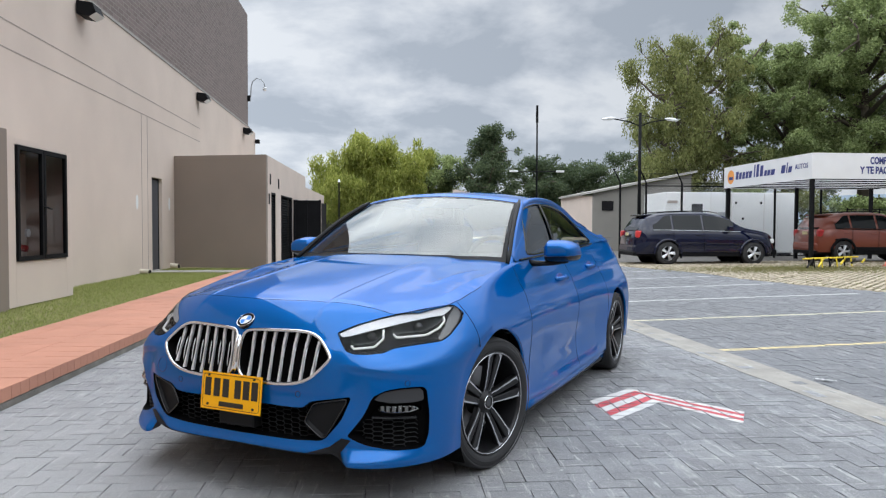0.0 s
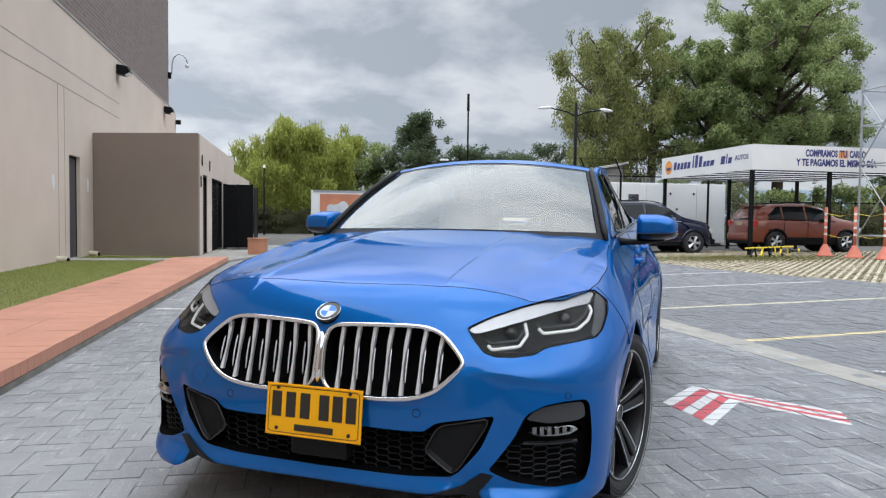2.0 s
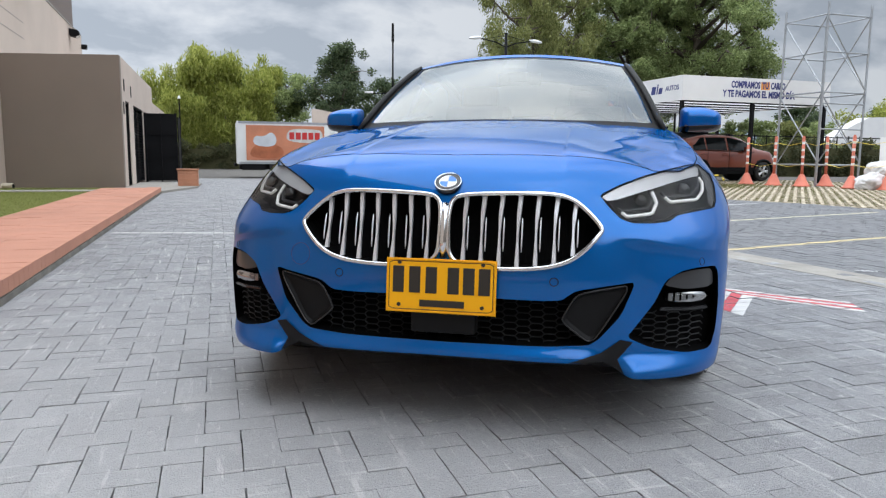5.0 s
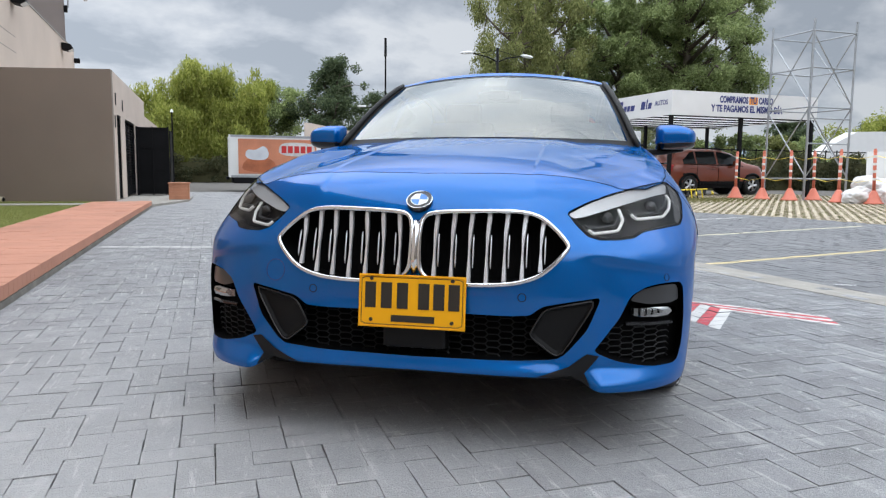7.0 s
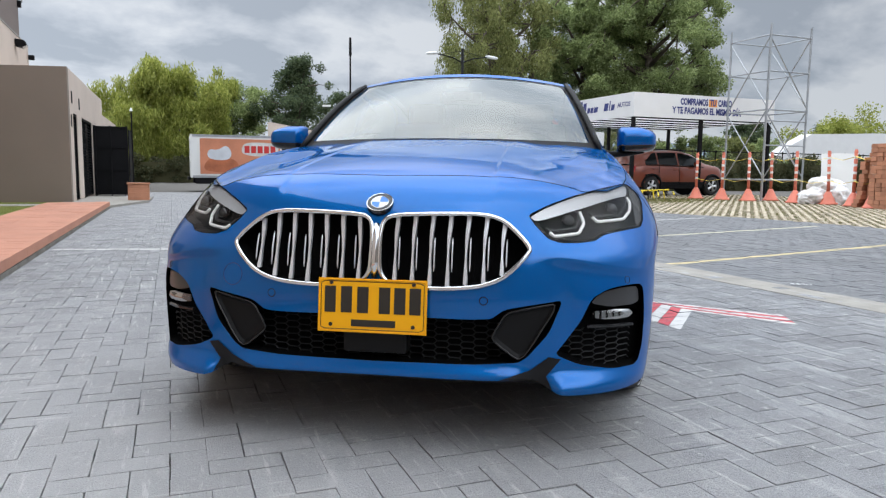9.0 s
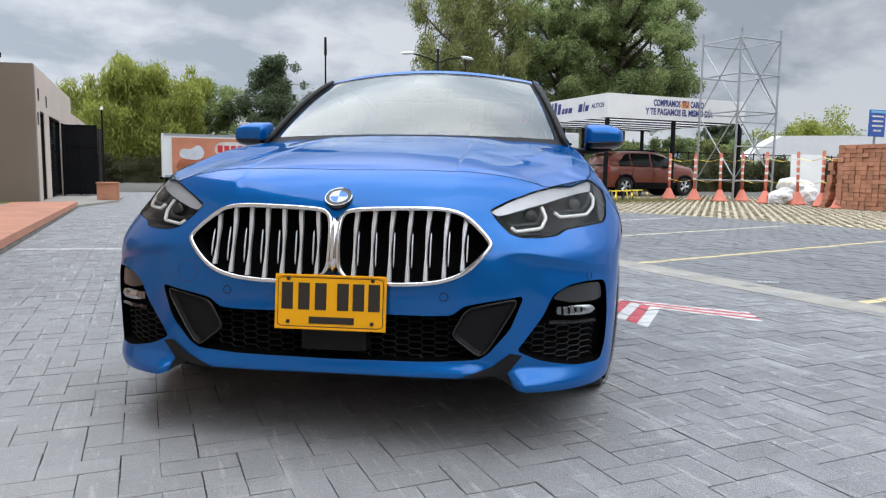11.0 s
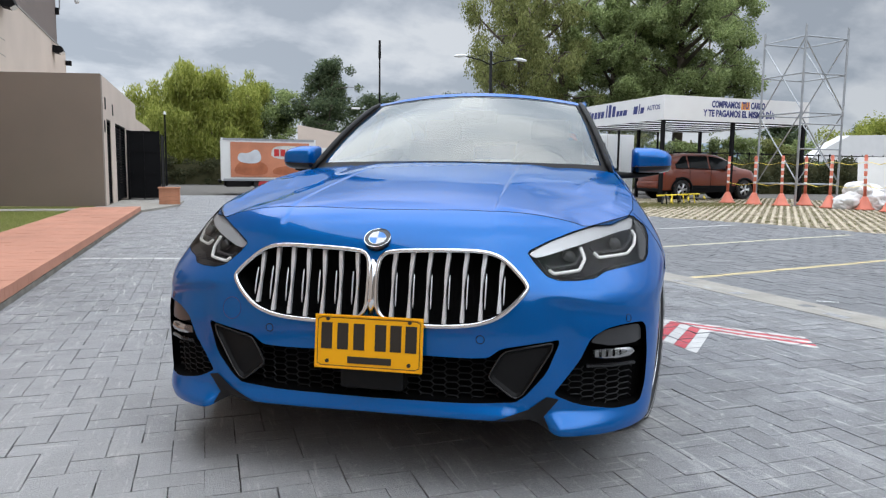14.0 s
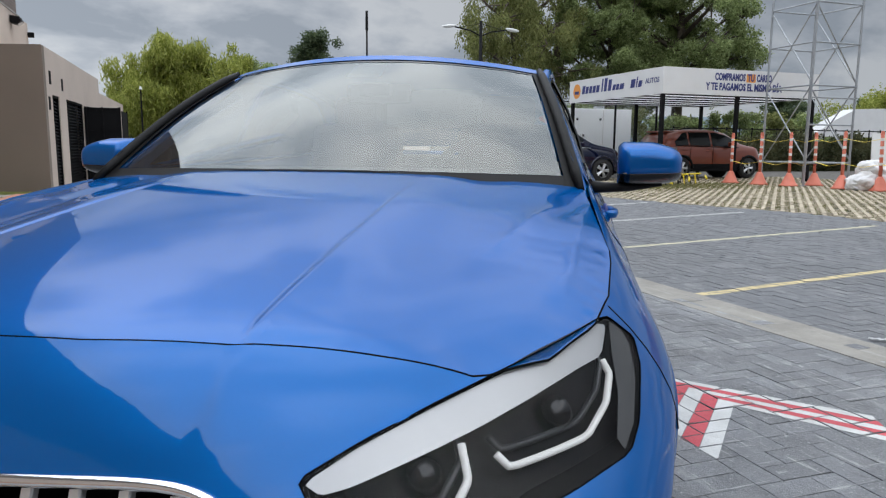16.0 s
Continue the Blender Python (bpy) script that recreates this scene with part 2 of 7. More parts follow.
PAVER = dust_and_light(scuffed(PAVER, 0.85))
PAVER2 = scuffed(PAVER2, 0.4)
JOINT = mat("sand_joint", (0.100, 0.093, 0.083), 0.95, 0, 0.35, 5.0, 0.4, 150)
BANDGREY = scuffed(mat("drain_concrete", (0.29, 0.272, 0.24), 0.85, 0, 0.3, 3.5, 0.5, 90), 0.3)
CONCRETE = mat("worn_concrete", (0.34, 0.325, 0.295), 0.9, 0, 0.22, 3.0, 0.35, 120)
KERBDIRT = mat("soiled_concrete", (0.17, 0.158, 0.135), 0.95, 0, 0.55, 5.0, 0.6, 90)
REDBRICK = mat("red_brick", (0.48, 0.225, 0.15), 0.85, 0, 0.20, 1.3, 0.35, 110, piece=0.06)
RAWBRICK = mat("raw_brick", (0.40, 0.185, 0.11), 0.9, 0, 0.25, 3.0, 0.35, 100, piece=0.5)
LAWN = mat("lawn_soil", (0.25, 0.225, 0.10), 0.95, 0, 0.5, 1.6, 0.5, 90)
GRASS = leafy("grass_blade", (0.20, 0.25, 0.06), (0.42, 0.45, 0.18))
DRYGRASS = leafy("dry_grass", (0.22, 0.19, 0.08), (0.13, 0.15, 0.05))
WILLOW = leafy("willow_leaf", (0.19, 0.23, 0.04), (0.46, 0.48, 0.13))
DARKLEAF = leafy("dark_leaf", (0.05, 0.08, 0.045), (0.16, 0.20, 0.10))
MIDLEAF = leafy("mid_leaf", (0.14, 0.19, 0.07), (0.43, 0.50, 0.22))
OLIVELEAF = leafy("olive_leaf", (0.12, 0.145, 0.045), (0.33, 0.34, 0.13))
HEDGE = leafy("hedge_leaf", (0.045, 0.058, 0.028), (0.12, 0.115, 0.055))
BARK = mat("bark", (0.10, 0.08, 0.06), 0.95, 0, 0.3, 6, 0.6, 40)
BLACKMETAL = mat("black_metal", (0.007, 0.007, 0.008), 0.6, 0.0, 0.2, 4, 0.1, 60, spec=0.12)
STEEL = mat("galvanised_steel", (0.38, 0.40, 0.42), 0.45, 0.8, 0.15, 6, 0.05, 80)
DARKDOOR = mat("grey_door", (0.062, 0.066, 0.078), 0.5, 0.0, 0.08, 2, 0.05, 80)
WHITEPAINT = mat("white_road_paint", (0.56, 0.56, 0.54), 0.8, 0, 0.25, 6, 0.3, 120)
REDPAINT = mat("red_road_paint", (0.50, 0.085, 0.10), 0.8, 0, 0.25, 6, 0.3, 120)
YELLOWPAINT = mat("yellow_road_paint", (0.58, 0.48, 0.27), 0.8, 0, 0.25, 6, 0.3, 120)
FADEDYELLOW = mat("faded_yellow_paint", (0.57, 0.53, 0.38), 0.8, 0, 0.25, 6, 0.3, 120)
WHITEFABRIC = mat("white_tarpaulin", (0.68, 0.68, 0.68), 0.6, 0, 0.06, 2, 0.1, 50)
WHITEMETAL = mat("white_sheet_metal", (0.72, 0.73, 0.72), 0.5, 0, 0.08, 1.5, 0.05, 60)
ORANGE = mat("orange_plastic", (0.58, 0.16, 0.10), 0.5, 0, 0.15, 5, 0.05, 60)
YELLOW = plain("yellow_plastic", (0.72, 0.55, 0.03), 0.5)
REDPLASTIC = plain("red_plastic", (0.50, 0.03, 0.03), 0.35)
NAVY = plain("navy_ink", (0.03, 0.04, 0.17), 0.6)
CABGLASS = clear("smoked_glass", (0.58, 0.55, 0.55), (0.4, 0.4, 0.4))
ORANGEINK = plain("orange_ink", (0.75, 0.30, 0.06), 0.6)
BLUESIGN = plain("blue_sign", (0.03, 0.09, 0.35), 0.5)
RUBBER = mat("tyre_rubber", (0.018, 0.018, 0.019), 0.75, 0, 0.15, 8, 0.15, 120)


# ---- building helpers ----
def mesh_of(name, bm, material):
    me = bpy.data.meshes.new(name)
    bm.to_mesh(me)
    bm.free()
    for m in material if isinstance(material, (list, tuple)) else (material,):
        me.materials.append(m)
    return me


def part(name, bm, material, parent=None, label="", smooth=False):
    """A bmesh as one mesh object, under a thing or under a part of it."""
    me = mesh_of(name, bm, material)
    if smooth:
        me.shade_smooth()
    ob = new(name, me)
    ob.parent = parent
    return tagged(ob, label)


def thing(name, label, category, group="", m=None):
    ob = new(name)
    ob.empty_display_size = 0.1
    if m is not None:
        ob.matrix_world = m
    return tagged(ob, label, category, group)


def box(bm, x0, x1, y0, y1, z0, z1, bevel=0.0, turn=None):
    r = bmesh.ops.create_cube(bm, size=1.0)
    vs = r["verts"]
    m = Matrix.LocRotScale(((x0 + x1) / 2, (y0 + y1) / 2, (z0 + z1) / 2), None, (x1 - x0, y1 - y0, z1 - z0))
    bmesh.ops.transform(bm, matrix=m if turn is None else turn @ m, verts=vs)
    if bevel:
        es = list({e for v in vs for e in v.link_edges})
        bmesh.ops.bevel(bm, geom=es, offset=bevel, segments=2, affect="EDGES", profile=0.6)
    return bm


def B(*a, **k):
    return box(bmesh.new(), *a, **k)


def tube(bm, p0, p1, r, seg=8, r2=None):
    p0, p1 = Vector(p0), Vector(p1)
    d = p1 - p0
    m = Matrix.Translation((p0 + p1) / 2) @ d.to_track_quat("Z", "Y").to_matrix().to_4x4()
    bmesh.ops.create_cone(bm, cap_ends=True, segments=seg, radius1=r, radius2=r if r2 is None else r2, depth=d.length, matrix=m)
    return bm


def T(*a, **k):
    return tube(bmesh.new(), *a, **k)


def lathe(bm, profile, seg=48, axis="x"):
    """Turns (radius, along) pairs round an axis through the origin."""
    rings = []
    for r, a in profile:
        ring = []
        for i in range(seg):
            t = 2 * math.pi * i / seg
            c, s = r * math.cos(t), r * math.sin(t)
            ring.append(bm.verts.new((a, c, s) if axis == "x" else (c, s, a)))
        rings.append(ring)
    for a, b in zip(rings, rings[1:]):
        for i in range(seg):
            bm.faces.new((a[i], a[(i + 1) % seg], b[(i + 1) % seg], b[i]))
    return bm


def sweep(bm, path, r, seg=6, closed=False, flat=1.0, up=(0, 0, 1)):
    """A round or flattened bar along a path of points."""
    pts = [Vector(p) for p in path]
    n, rings = len(pts), []
    for i, p in enumerate(pts):
        a = pts[(i - 1) % n] if closed or i else pts[i]
        b = pts[(i + 1) % n] if closed or i < n - 1 else pts[i]
        d = (b - a).normalized()
        side = d.cross(Vector(up))
        side = side.normalized() if side.length > 1e-4 else d.orthogonal().normalized()
        top = side.cross(d).normalized()
        k = r[i] if isinstance(r, (list, tuple)) else r
        rings.append([bm.verts.new(p + side * (k * math.cos(t)) + top * (k * flat * math.sin(t))) for t in [2 * math.pi * j / seg for j in range(seg)]])
    for i in range(n if closed else n - 1):
        a, b = rings[i], rings[(i + 1) % n]
        for j in range(seg):
            bm.faces.new((a[j], a[(j + 1) % seg], b[(j + 1) % seg], b[j]))
    if not closed:
        bm.faces.new(rings[0][::-1])
        bm.faces.new(rings[-1])
    return bm


def plate(bm, poly, d0, d1, axis="y", m=None):
    """A slab of a flat outline, (u, v) pairs, from depth d0 to d1 along an axis."""
    put = {"y": lambda u, v, d: (u, d, v), "x": lambda u, v, d: (d, u, v), "z": lambda u, v, d: (u, v, d)}[axis]
    a = [bm.verts.new(put(u, v, d0)) for u, v in poly]
    b = [bm.verts.new(put(u, v, d1)) for u, v in poly]
    fs = [bm.faces.new(a), bm.faces.new(b[::-1])]
    for i in range(len(poly)):
        j = (i + 1) % len(poly)
        fs.append(bm.faces.new((a[i], a[j], b[j], b[i])))
    if m is not None:
        bmesh.ops.transform(bm, matrix=m, verts=a + b)
    bmesh.ops.recalc_face_normals(bm, faces=fs)
    return bm


def curve(xs, ys):
    """A smooth monotone-ish curve through a few knots, as a function of x."""
    xs, ys = list(xs), list(ys)
    n = len(xs)
    d = [(ys[i + 1] - ys[i]) / (xs[i + 1] - xs[i]) for i in range(n - 1)]
    t = [d[0]] + [0.0 if d[i - 1] * d[i] <= 0 else 2 * d[i - 1] * d[i] / (d[i - 1] + d[i]) for i in range(1, n - 1)] + [d[-1]]

    def f(x):
        if x <= xs[0]:
            return ys[0] + t[0] * (x - xs[0])
        if x >= xs[-1]:
            return ys[-1] + t[-1] * (x - xs[-1])
        i = next(k for k in range(n - 1) if x <= xs[k + 1])
        h = xs[i + 1] - xs[i]
        u = (x - xs[i]) / h
        return (2 * u**3 - 3 * u**2 + 1) * ys[i] + (u**3 - 2 * u**2 + u) * h * t[i] + (3 * u**2 - 2 * u**3) * ys[i + 1] + (u**3 - u**2) * h * t[i + 1]

    return f


def smooth_loop(pts, rounds=2, keep=0.25):
    """Rounds the corners of a closed outline."""
    for _ in range(rounds):
        out = []
        for i, p in enumerate(pts):
            q = pts[(i + 1) % len(pts)]
            out += [tuple(a + (b - a) * keep for a, b in zip(p, q)), tuple(a + (b - a) * (1 - keep) for a, b in zip(p, q))]
        pts = out
    return pts


def inside(x, y, poly):
    hit = False
    for (x0, y0), (x1, y1) in zip(poly, poly[1:] + poly[:1]):
        if (y0 > y) != (y1 > y) and x < (x1 - x0) * (y - y0) / (y1 - y0) + x0:
            hit = not hit
    return hit


def words(text, size, m, material, name="lettering", parent=None, bold=0.0, label=""):
    cu = bpy.data.curves.new(name, "FONT")
    cu.body, cu.size, cu.extrude, cu.offset = text, size, 0.002, bold
    cu.align_x = "CENTER"
    cu.align_y = "CENTER"
    cu.resolution_u = 3
    tmp = bpy.data.objects.new(name, cu)
    me = bpy.data.meshes.new_from_object(tmp)
    bpy.data.objects.remove(tmp)
    me.materials.clear()
    me.materials.append(material)
    ob = new(name, me)
    ob.parent = parent
    ob.matrix_local = m
    return tagged(ob, label)


# ---- ground ----
def rise(x):
    """The parking falls gently towards the drain band."""
    return 0.1 * min(1.0, max(0.0, (x - 4.0) / 9.0))


def ground_sheet():
    bm = bmesh.new()
    xs = [-400, -60, -12, -5, -1.77, 0, 2, 3.4, 4, 7, 10, 13, 20, 60, 400]
    ys = [-400, -60, -12, -4, 0, 5, 10, 15, 20, 30, 60, 400]
    grid = [[bm.verts.new((x, y, rise(x) - 0.03)) for y in ys] for x in xs]
    for i in range(len(xs) - 1):
        for j in range(len(ys) - 1):
            bm.faces.new((grid[i][j], grid[i + 1][j], grid[i + 1][j + 1], grid[i][j + 1]))
    return tagged(part("ground", bm, JOINT), "dark sandy ground between and below the pavers", "ground", kind="structure")


ground = ground_sheet()
lane = tagged(new("road"), "grey concrete pavers laid in herringbone", "pavement", kind="structure")
parking = tagged(new("pavement"), "grey paved parking with painted bays", "pavement", kind="structure")
PX, PY = 0.1039, 0.0975
BOND_X, BOND_Y = -0.580, 0.270
PAVER_SIZE = ((2 * PX - 0.0034, PY - 0.0034), (2 * PY - 0.0034, PX - 0.0034), 0.05)


def worn_outline(rnd, l, w, amount):
    """The outline of a paver with slightly broken edges."""
    pts = []
    for (xa, ya), (xb, yb), n in (((-1, -1), (1, -1), 4), ((1, -1), (1, 1), 2), ((1, 1), (-1, 1), 4), ((-1, 1), (-1, -1), 2)):
        for i in range(n):
            f = i / n
            x, y = (xa + (xb - xa) * f) * l / 2, (ya + (yb - ya) * f) * w / 2
            pts.append((x + rnd.uniform(-amount, amount), y + rnd.uniform(-amount, amount)))
    return pts


def paver_mesh(seed, size):
    rnd = random.Random(seed)
    bm = bmesh.new()
    o = worn_outline(rnd, *size, 0.0011)
    top = [bm.verts.new((x, y, rnd.uniform(-0.0006, 0.0))) for x, y in o]
    low = [bm.verts.new((x, y, -0.05)) for x, y in o]
    for i in range(12):
        k = (i + 1) % 12
        bm.faces.new((low[i], low[k], top[k], top[i]))
    bm.faces.new(top)
    return mesh_of("paver", bm, PAVER)


def herringbone(x0, x1, y0, y1):
    """Yields the middle and the turn of every brick of the bond."""
    for i in range(math.floor((x0 - BOND_X) / PX), math.ceil((x1 - BOND_X) / PX)):
        for j in range(math.floor((y0 - BOND_Y) / PY), math.ceil((y1 - BOND_Y) / PY)):
            k = (i - j) % 4
            if k == 0:
                yield BOND_X + (i + 1) * PX, BOND_Y + (j + 0.5) * PY, 0
            elif k == 3:
                yield BOND_X + (i + 0.5) * PX, BOND_Y + (j + 1) * PY, 90


def brick_heap(name, spots, size, material, parent, label="", bevel=0.0018, uneven=0.0, ragged=0.0):
    """Many small blocks as one mesh; spots: x, y, z of the top's middle, turn in degrees."""
    verts, faces = [], []
    rnd = random.Random(5)
    for x, y, z, turn in spots:
        l, w = size[0 if turn == 0 else 1] if isinstance(size[0], tuple) else size[:2]
        h = size[2]
        turn += rnd.uniform(-1, 1) * uneven * 300
        x, y = x + rnd.uniform(-uneven, uneven), y + rnd.uniform(-uneven, uneven)
        tilt, tilt2 = rnd.uniform(-uneven, uneven) * 4, rnd.uniform(-uneven, uneven) * 4
        grow = rnd.uniform(-uneven, uneven)
        c, s = math.cos(radians(turn)), math.sin(radians(turn))
        n = len(verts)
        if ragged:
            o = worn_outline(rnd, l + grow, w + grow, ragged)
            for dz in (-h, 0.0):
                verts.extend((x + c * a - s * b, y + s * a + c * b, z + dz + a * tilt + b * tilt2) for a, b in o)
            faces.extend((n + i, n + (i + 1) % 12, n + 12 + (i + 1) % 12, n + 12 + i) for i in range(12))
            faces.append(tuple(range(n + 12, n + 24)))
            continue
        for dz, k in ((-h, 0.0), (-bevel, 0.0), (0.0, bevel)):
            for sx, sy in ((-1, -1), (1, -1), (1, 1), (-1, 1)):
                a, b = sx * (l / 2 - k + grow), sy * (w / 2 - k + grow)
                verts.append((x + c * a - s * b, y + s * a + c * b, z + dz + a * tilt + b * tilt2))
        for r in (0, 4):
            for q in range(4):
                faces.append((n + r + q, n + r + (q + 1) % 4, n + r + 4 + (q + 1) % 4, n + r + 4 + q))
        faces.append((n + 8, n + 9, n + 10, n + 11))
    me = bpy.data.meshes.new(name)
    me.from_pydata(verts, [], faces)
    me.materials.append(material)
    ob = new(name, me)
    ob.parent = parent
    return tagged(ob, label, kind="stuff")


def band_x(y):
    return 3.485 - 0.05 * (y - 2.5)


lane_spots, park_spots = [], []
for x, y, turn in herringbone(-2.0, 4.6, -11.0, 24.0):
    if -1.86 < x < band_x(y) + 0.10:
        z = random.uniform(-0.0014, 0.0014)
        lane_spots.append((x, y, z, turn))
for x, y, turn in herringbone(3.2, 14.0, -11.0, 22.0):
    if band_x(y) + 0.25 < x < 9.75 - 0.2 * (y - 5) + 0.15 * math.sin(y):
        park_spots.append((x, y, rise(x) + random.uniform(-0.002, 0.002), turn))
for x, y, turn in herringbone(3.4, 7.6, 22.0, 30.0):
    park_spots.append((x, y, rise(x), turn))
lane_spots.sort(key=lambda p: (p[0] + 0.3) ** 2 + (p[1] + 0.5) ** 2)
all_spots = list(lane_spots)
near_spots, lane_spots = lane_spots[:300], lane_spots[300:]
brick_heap("paver_field", lane_spots, PAVER_SIZE, PAVER, lane, uneven=0.0012, ragged=0.0011)
PARK_SIZE = tuple((l + 0.0018, w + 0.0018) for l, w in PAVER_SIZE[:2]) + (PAVER_SIZE[2],)
brick_heap("paver_field", park_spots, PARK_SIZE, PAVER2, parking, bevel=0.001, uneven=0.0006)


def clip(poly, inside_of, cut):
    out = []
    for p, q in zip(poly, poly[1:] + poly[:1]):
        a, b = inside_of(p), inside_of(q)
        if a >= 0:
            out.append(p)
        if (a >= 0) != (b >= 0):
            out.append(p + (q - p) * (a / (a - b)))
    return out


def painted(bm, quad, spots, up):
    """Paint that lies on each paver and leaves the joints between them bare."""
    x0, x1 = min(p[0] for p in quad) - 0.15, max(p[0] for p in quad) + 0.15
    y0, y1 = min(p[1] for p in quad) - 0.15, max(p[1] for p in quad) + 0.15
    done = []
    for x, y, z, turn in spots:
        if x0 < x < x1 and y0 < y < y1:
            hl, hw = (PX, PY / 2) if turn == 0 else (PX / 2, PY)
            hl, hw = hl - 0.0035 - random.uniform(0, 0.002), hw - 0.0035 - random.uniform(0, 0.002)
            poly = [Vector(p) for p in quad]
            for side in (lambda p: p.x - (x - hl), lambda p: (x + hl) - p.x, lambda p: p.y - (y - hw), lambda p: (y + hw) - p.y):
                poly = clip(poly, side, 0) if poly else poly
            if len(poly) > 2:
                area = sum(p.x * q.y - p.y * q.x for p, q in zip(poly, poly[1:] + poly[:1]))
                if abs(area) > 2e-5:
                    f = [(p.x, p.y, z + up) for p in (poly if area > 0 else poly[::-1])]
                    done.append(f)
                    if bm:
                        bm.faces.new([bm.verts.new(q) for q in f])
    return done


def paver_line(name, x0, y0, x1, y1, width, material, parent, spots):
    a, b = Vector((x0, y0)), Vector((x1, y1))
    n = max(2, int((b - a).length / 0.5))
    d = (b - a).normalized()
    side = Vector((-d.y, d.x)) * width / 2
    bm = bmesh.new()
    for i in range(n):
        p, q = a.lerp(b, i / n), a.lerp(b, (i + 1) / n)
        painted(bm, [tuple(p - side), tuple(q - side), tuple(q + side), tuple(p + side)], spots, 0.0022)
    return part(name, bm, material, parent)


bm = bmesh.new()
for i in range(14):
    y0, n = -11.2 + i * 2.4, 16
    edge = [(y0 + 2.392 * k / n, random.uniform(-0.008, 0.008), random.uniform(-0.008, 0.008)) for k in range(n + 1)]
    rows = [[bm.verts.new((band_x(y) + dx, y, z)) for dx, z in ((a, -0.06), (a, 0.003), (0.10, 0.0), (0.24, 0.0), (0.335 + b, 0.006), (0.335 + b, -0.06))] for y, a, b in edge]
    for p, q in zip(rows, rows[1:]):
        for k in range(5):
            bm.faces.new((p[k], p[k + 1], q[k + 1], q[k]))
drain = tagged(part("drain_band", bm, BANDGREY), "worn pale concrete drain band across the paving", "drain band", kind="structure")
for y0, slope, col in ((1.17, 0.13, YELLOWPAINT), (3.36, 0.13, YELLOWPAINT), (5.46, 0.135, FADEDYELLOW), (7.50, 0.16, WHITEPAINT), (9.45, 0.20, WHITEPAINT), (11.5, 0.22, WHITEPAINT), (13.6, 0.22, WHITEPAINT)):
    x0, x1 = band_x(y0) + 0.30, 9.3 - 0.16 * (y0 - 3)
    paver_line("bay_line", x0, y0, x1, y0 + slope * (x1 - x0), 0.085, col, parking, park_spots)
paver_line("lane_line", -1.70, 6.10, 0.35, 5.62, 0.10, WHITEPAINT, lane, all_spots)


def road_arrow():
    """A chevron of white and red bars over the pavers."""
    root = thing("road_arrow", "chevron arrow of red and white bars painted on the pavers", "road marking")
    a, b, c, d = Vector((1.995, 1.52)), Vector((2.385, 1.865)), Vector((2.02, 1.045)), Vector((2.44, 1.45))
    tip, heel = Vector((2.895, 1.185)), Vector((2.76, 0.94))
    for k in range(5):
        u0, u1 = k / 5 + 0.004, (k + 1) / 5 - 0.004
        m = REDPAINT if k in (1, 3) else WHITEPAINT
        p0, p1 = b.lerp(d, u0), b.lerp(d, u1)
        for quad in ((a.lerp(c, u0), a.lerp(c, u1), p1, p0), (p0, p1, tip.lerp(heel, u1), tip.lerp(heel, u0))):
            for poly in painted(None, [tuple(p) for p in quad], all_spots, 0.0022):
                bm = bmesh.new()
                bm.faces.new([bm.verts.new(p) for p in poly])
                part("paint_patch", bm, m, root, "red paint patch" if m is REDPAINT else "white paint patch")
    return root


road_arrow()

# ---- brick footpath and lawn by the building ----
KERB = 0.135
path_base = tagged(part("footpath", B(-2.88, -1.79, -6, 14.0, -0.1, KERB - 0.012), CONCRETE), "raised footpath of red brick on a concrete edge", "footpath", kind="structure")
spots, edge = [], []
y = -6.0
while y < 13.95:
    edge.append((-1.90, y + 0.055, KERB + random.uniform(-0.002, 0.002), 0))
    y += 0.112
brick_heap("edge_brick", edge, (0.27, 0.109, 0.088), REDBRICK, path_base)
part("kerb_foot", B(-1.83, -1.760, -6, 14.0, -0.06, 0.040), KERBDIRT, path_base, "soiled concrete foot of the kerb")
for i in range(4):
    y = -6.0 + (i % 2) * 0.11
    while y < 13.8:
        spots.append((-2.142 - i * 0.2115, y + 0.11, KERB - 0.003 + random.uniform(-0.002, 0.002), 90))
        y += 0.222
brick_heap("path_brick", spots, (0.219, 0.209, 0.05), REDBRICK, path_base)
lawn_bed = tagged(part("lawn_soil", B(-6.2, -2.883, -6, 16.7, -0.1, 0.03), LAWN), "dark soil below the lawn", "lawn", kind="structure")


def blades(name, count, place, height, width, material, label, category):
    """Grass: single bent blades, uncounted."""
    verts, faces = [], []
    for _ in range(count):
        x, y, z = place()
        a, h, w = random.uniform(0, 6.283), height * random.uniform(0.5, 1.2), width
        dx, dy = math.cos(a) * w, math.sin(a) * w
        lx, ly = random.gauss(0, h * 0.45), random.gauss(0, h * 0.45)
        n = len(verts)
        verts += [(x - dx, y - dy, z), (x + dx, y + dy, z), (x + lx * 0.4 + dx * 0.6, y + ly * 0.4 + dy * 0.6, z + h * 0.6), (x + lx, y + ly, z + h)]
        faces += [(n, n + 1, n + 2), (n, n + 2, n + 3)]
    me = bpy.data.meshes.new(name)
    me.from_pydata(verts, [], faces)
    me.materials.append(material)
    return tagged(new(name, me), label, category, kind="stuff")


def lawn_place():
    y = 1.5 + 14.3 * random.random() ** 0.8
    return random.uniform(-5.15, -2.88), y, 0.028


blades("lawn_grass", 70000, lawn_place, 0.036, 0.0035, GRASS, "short green lawn beside the brick footpath", "grass")


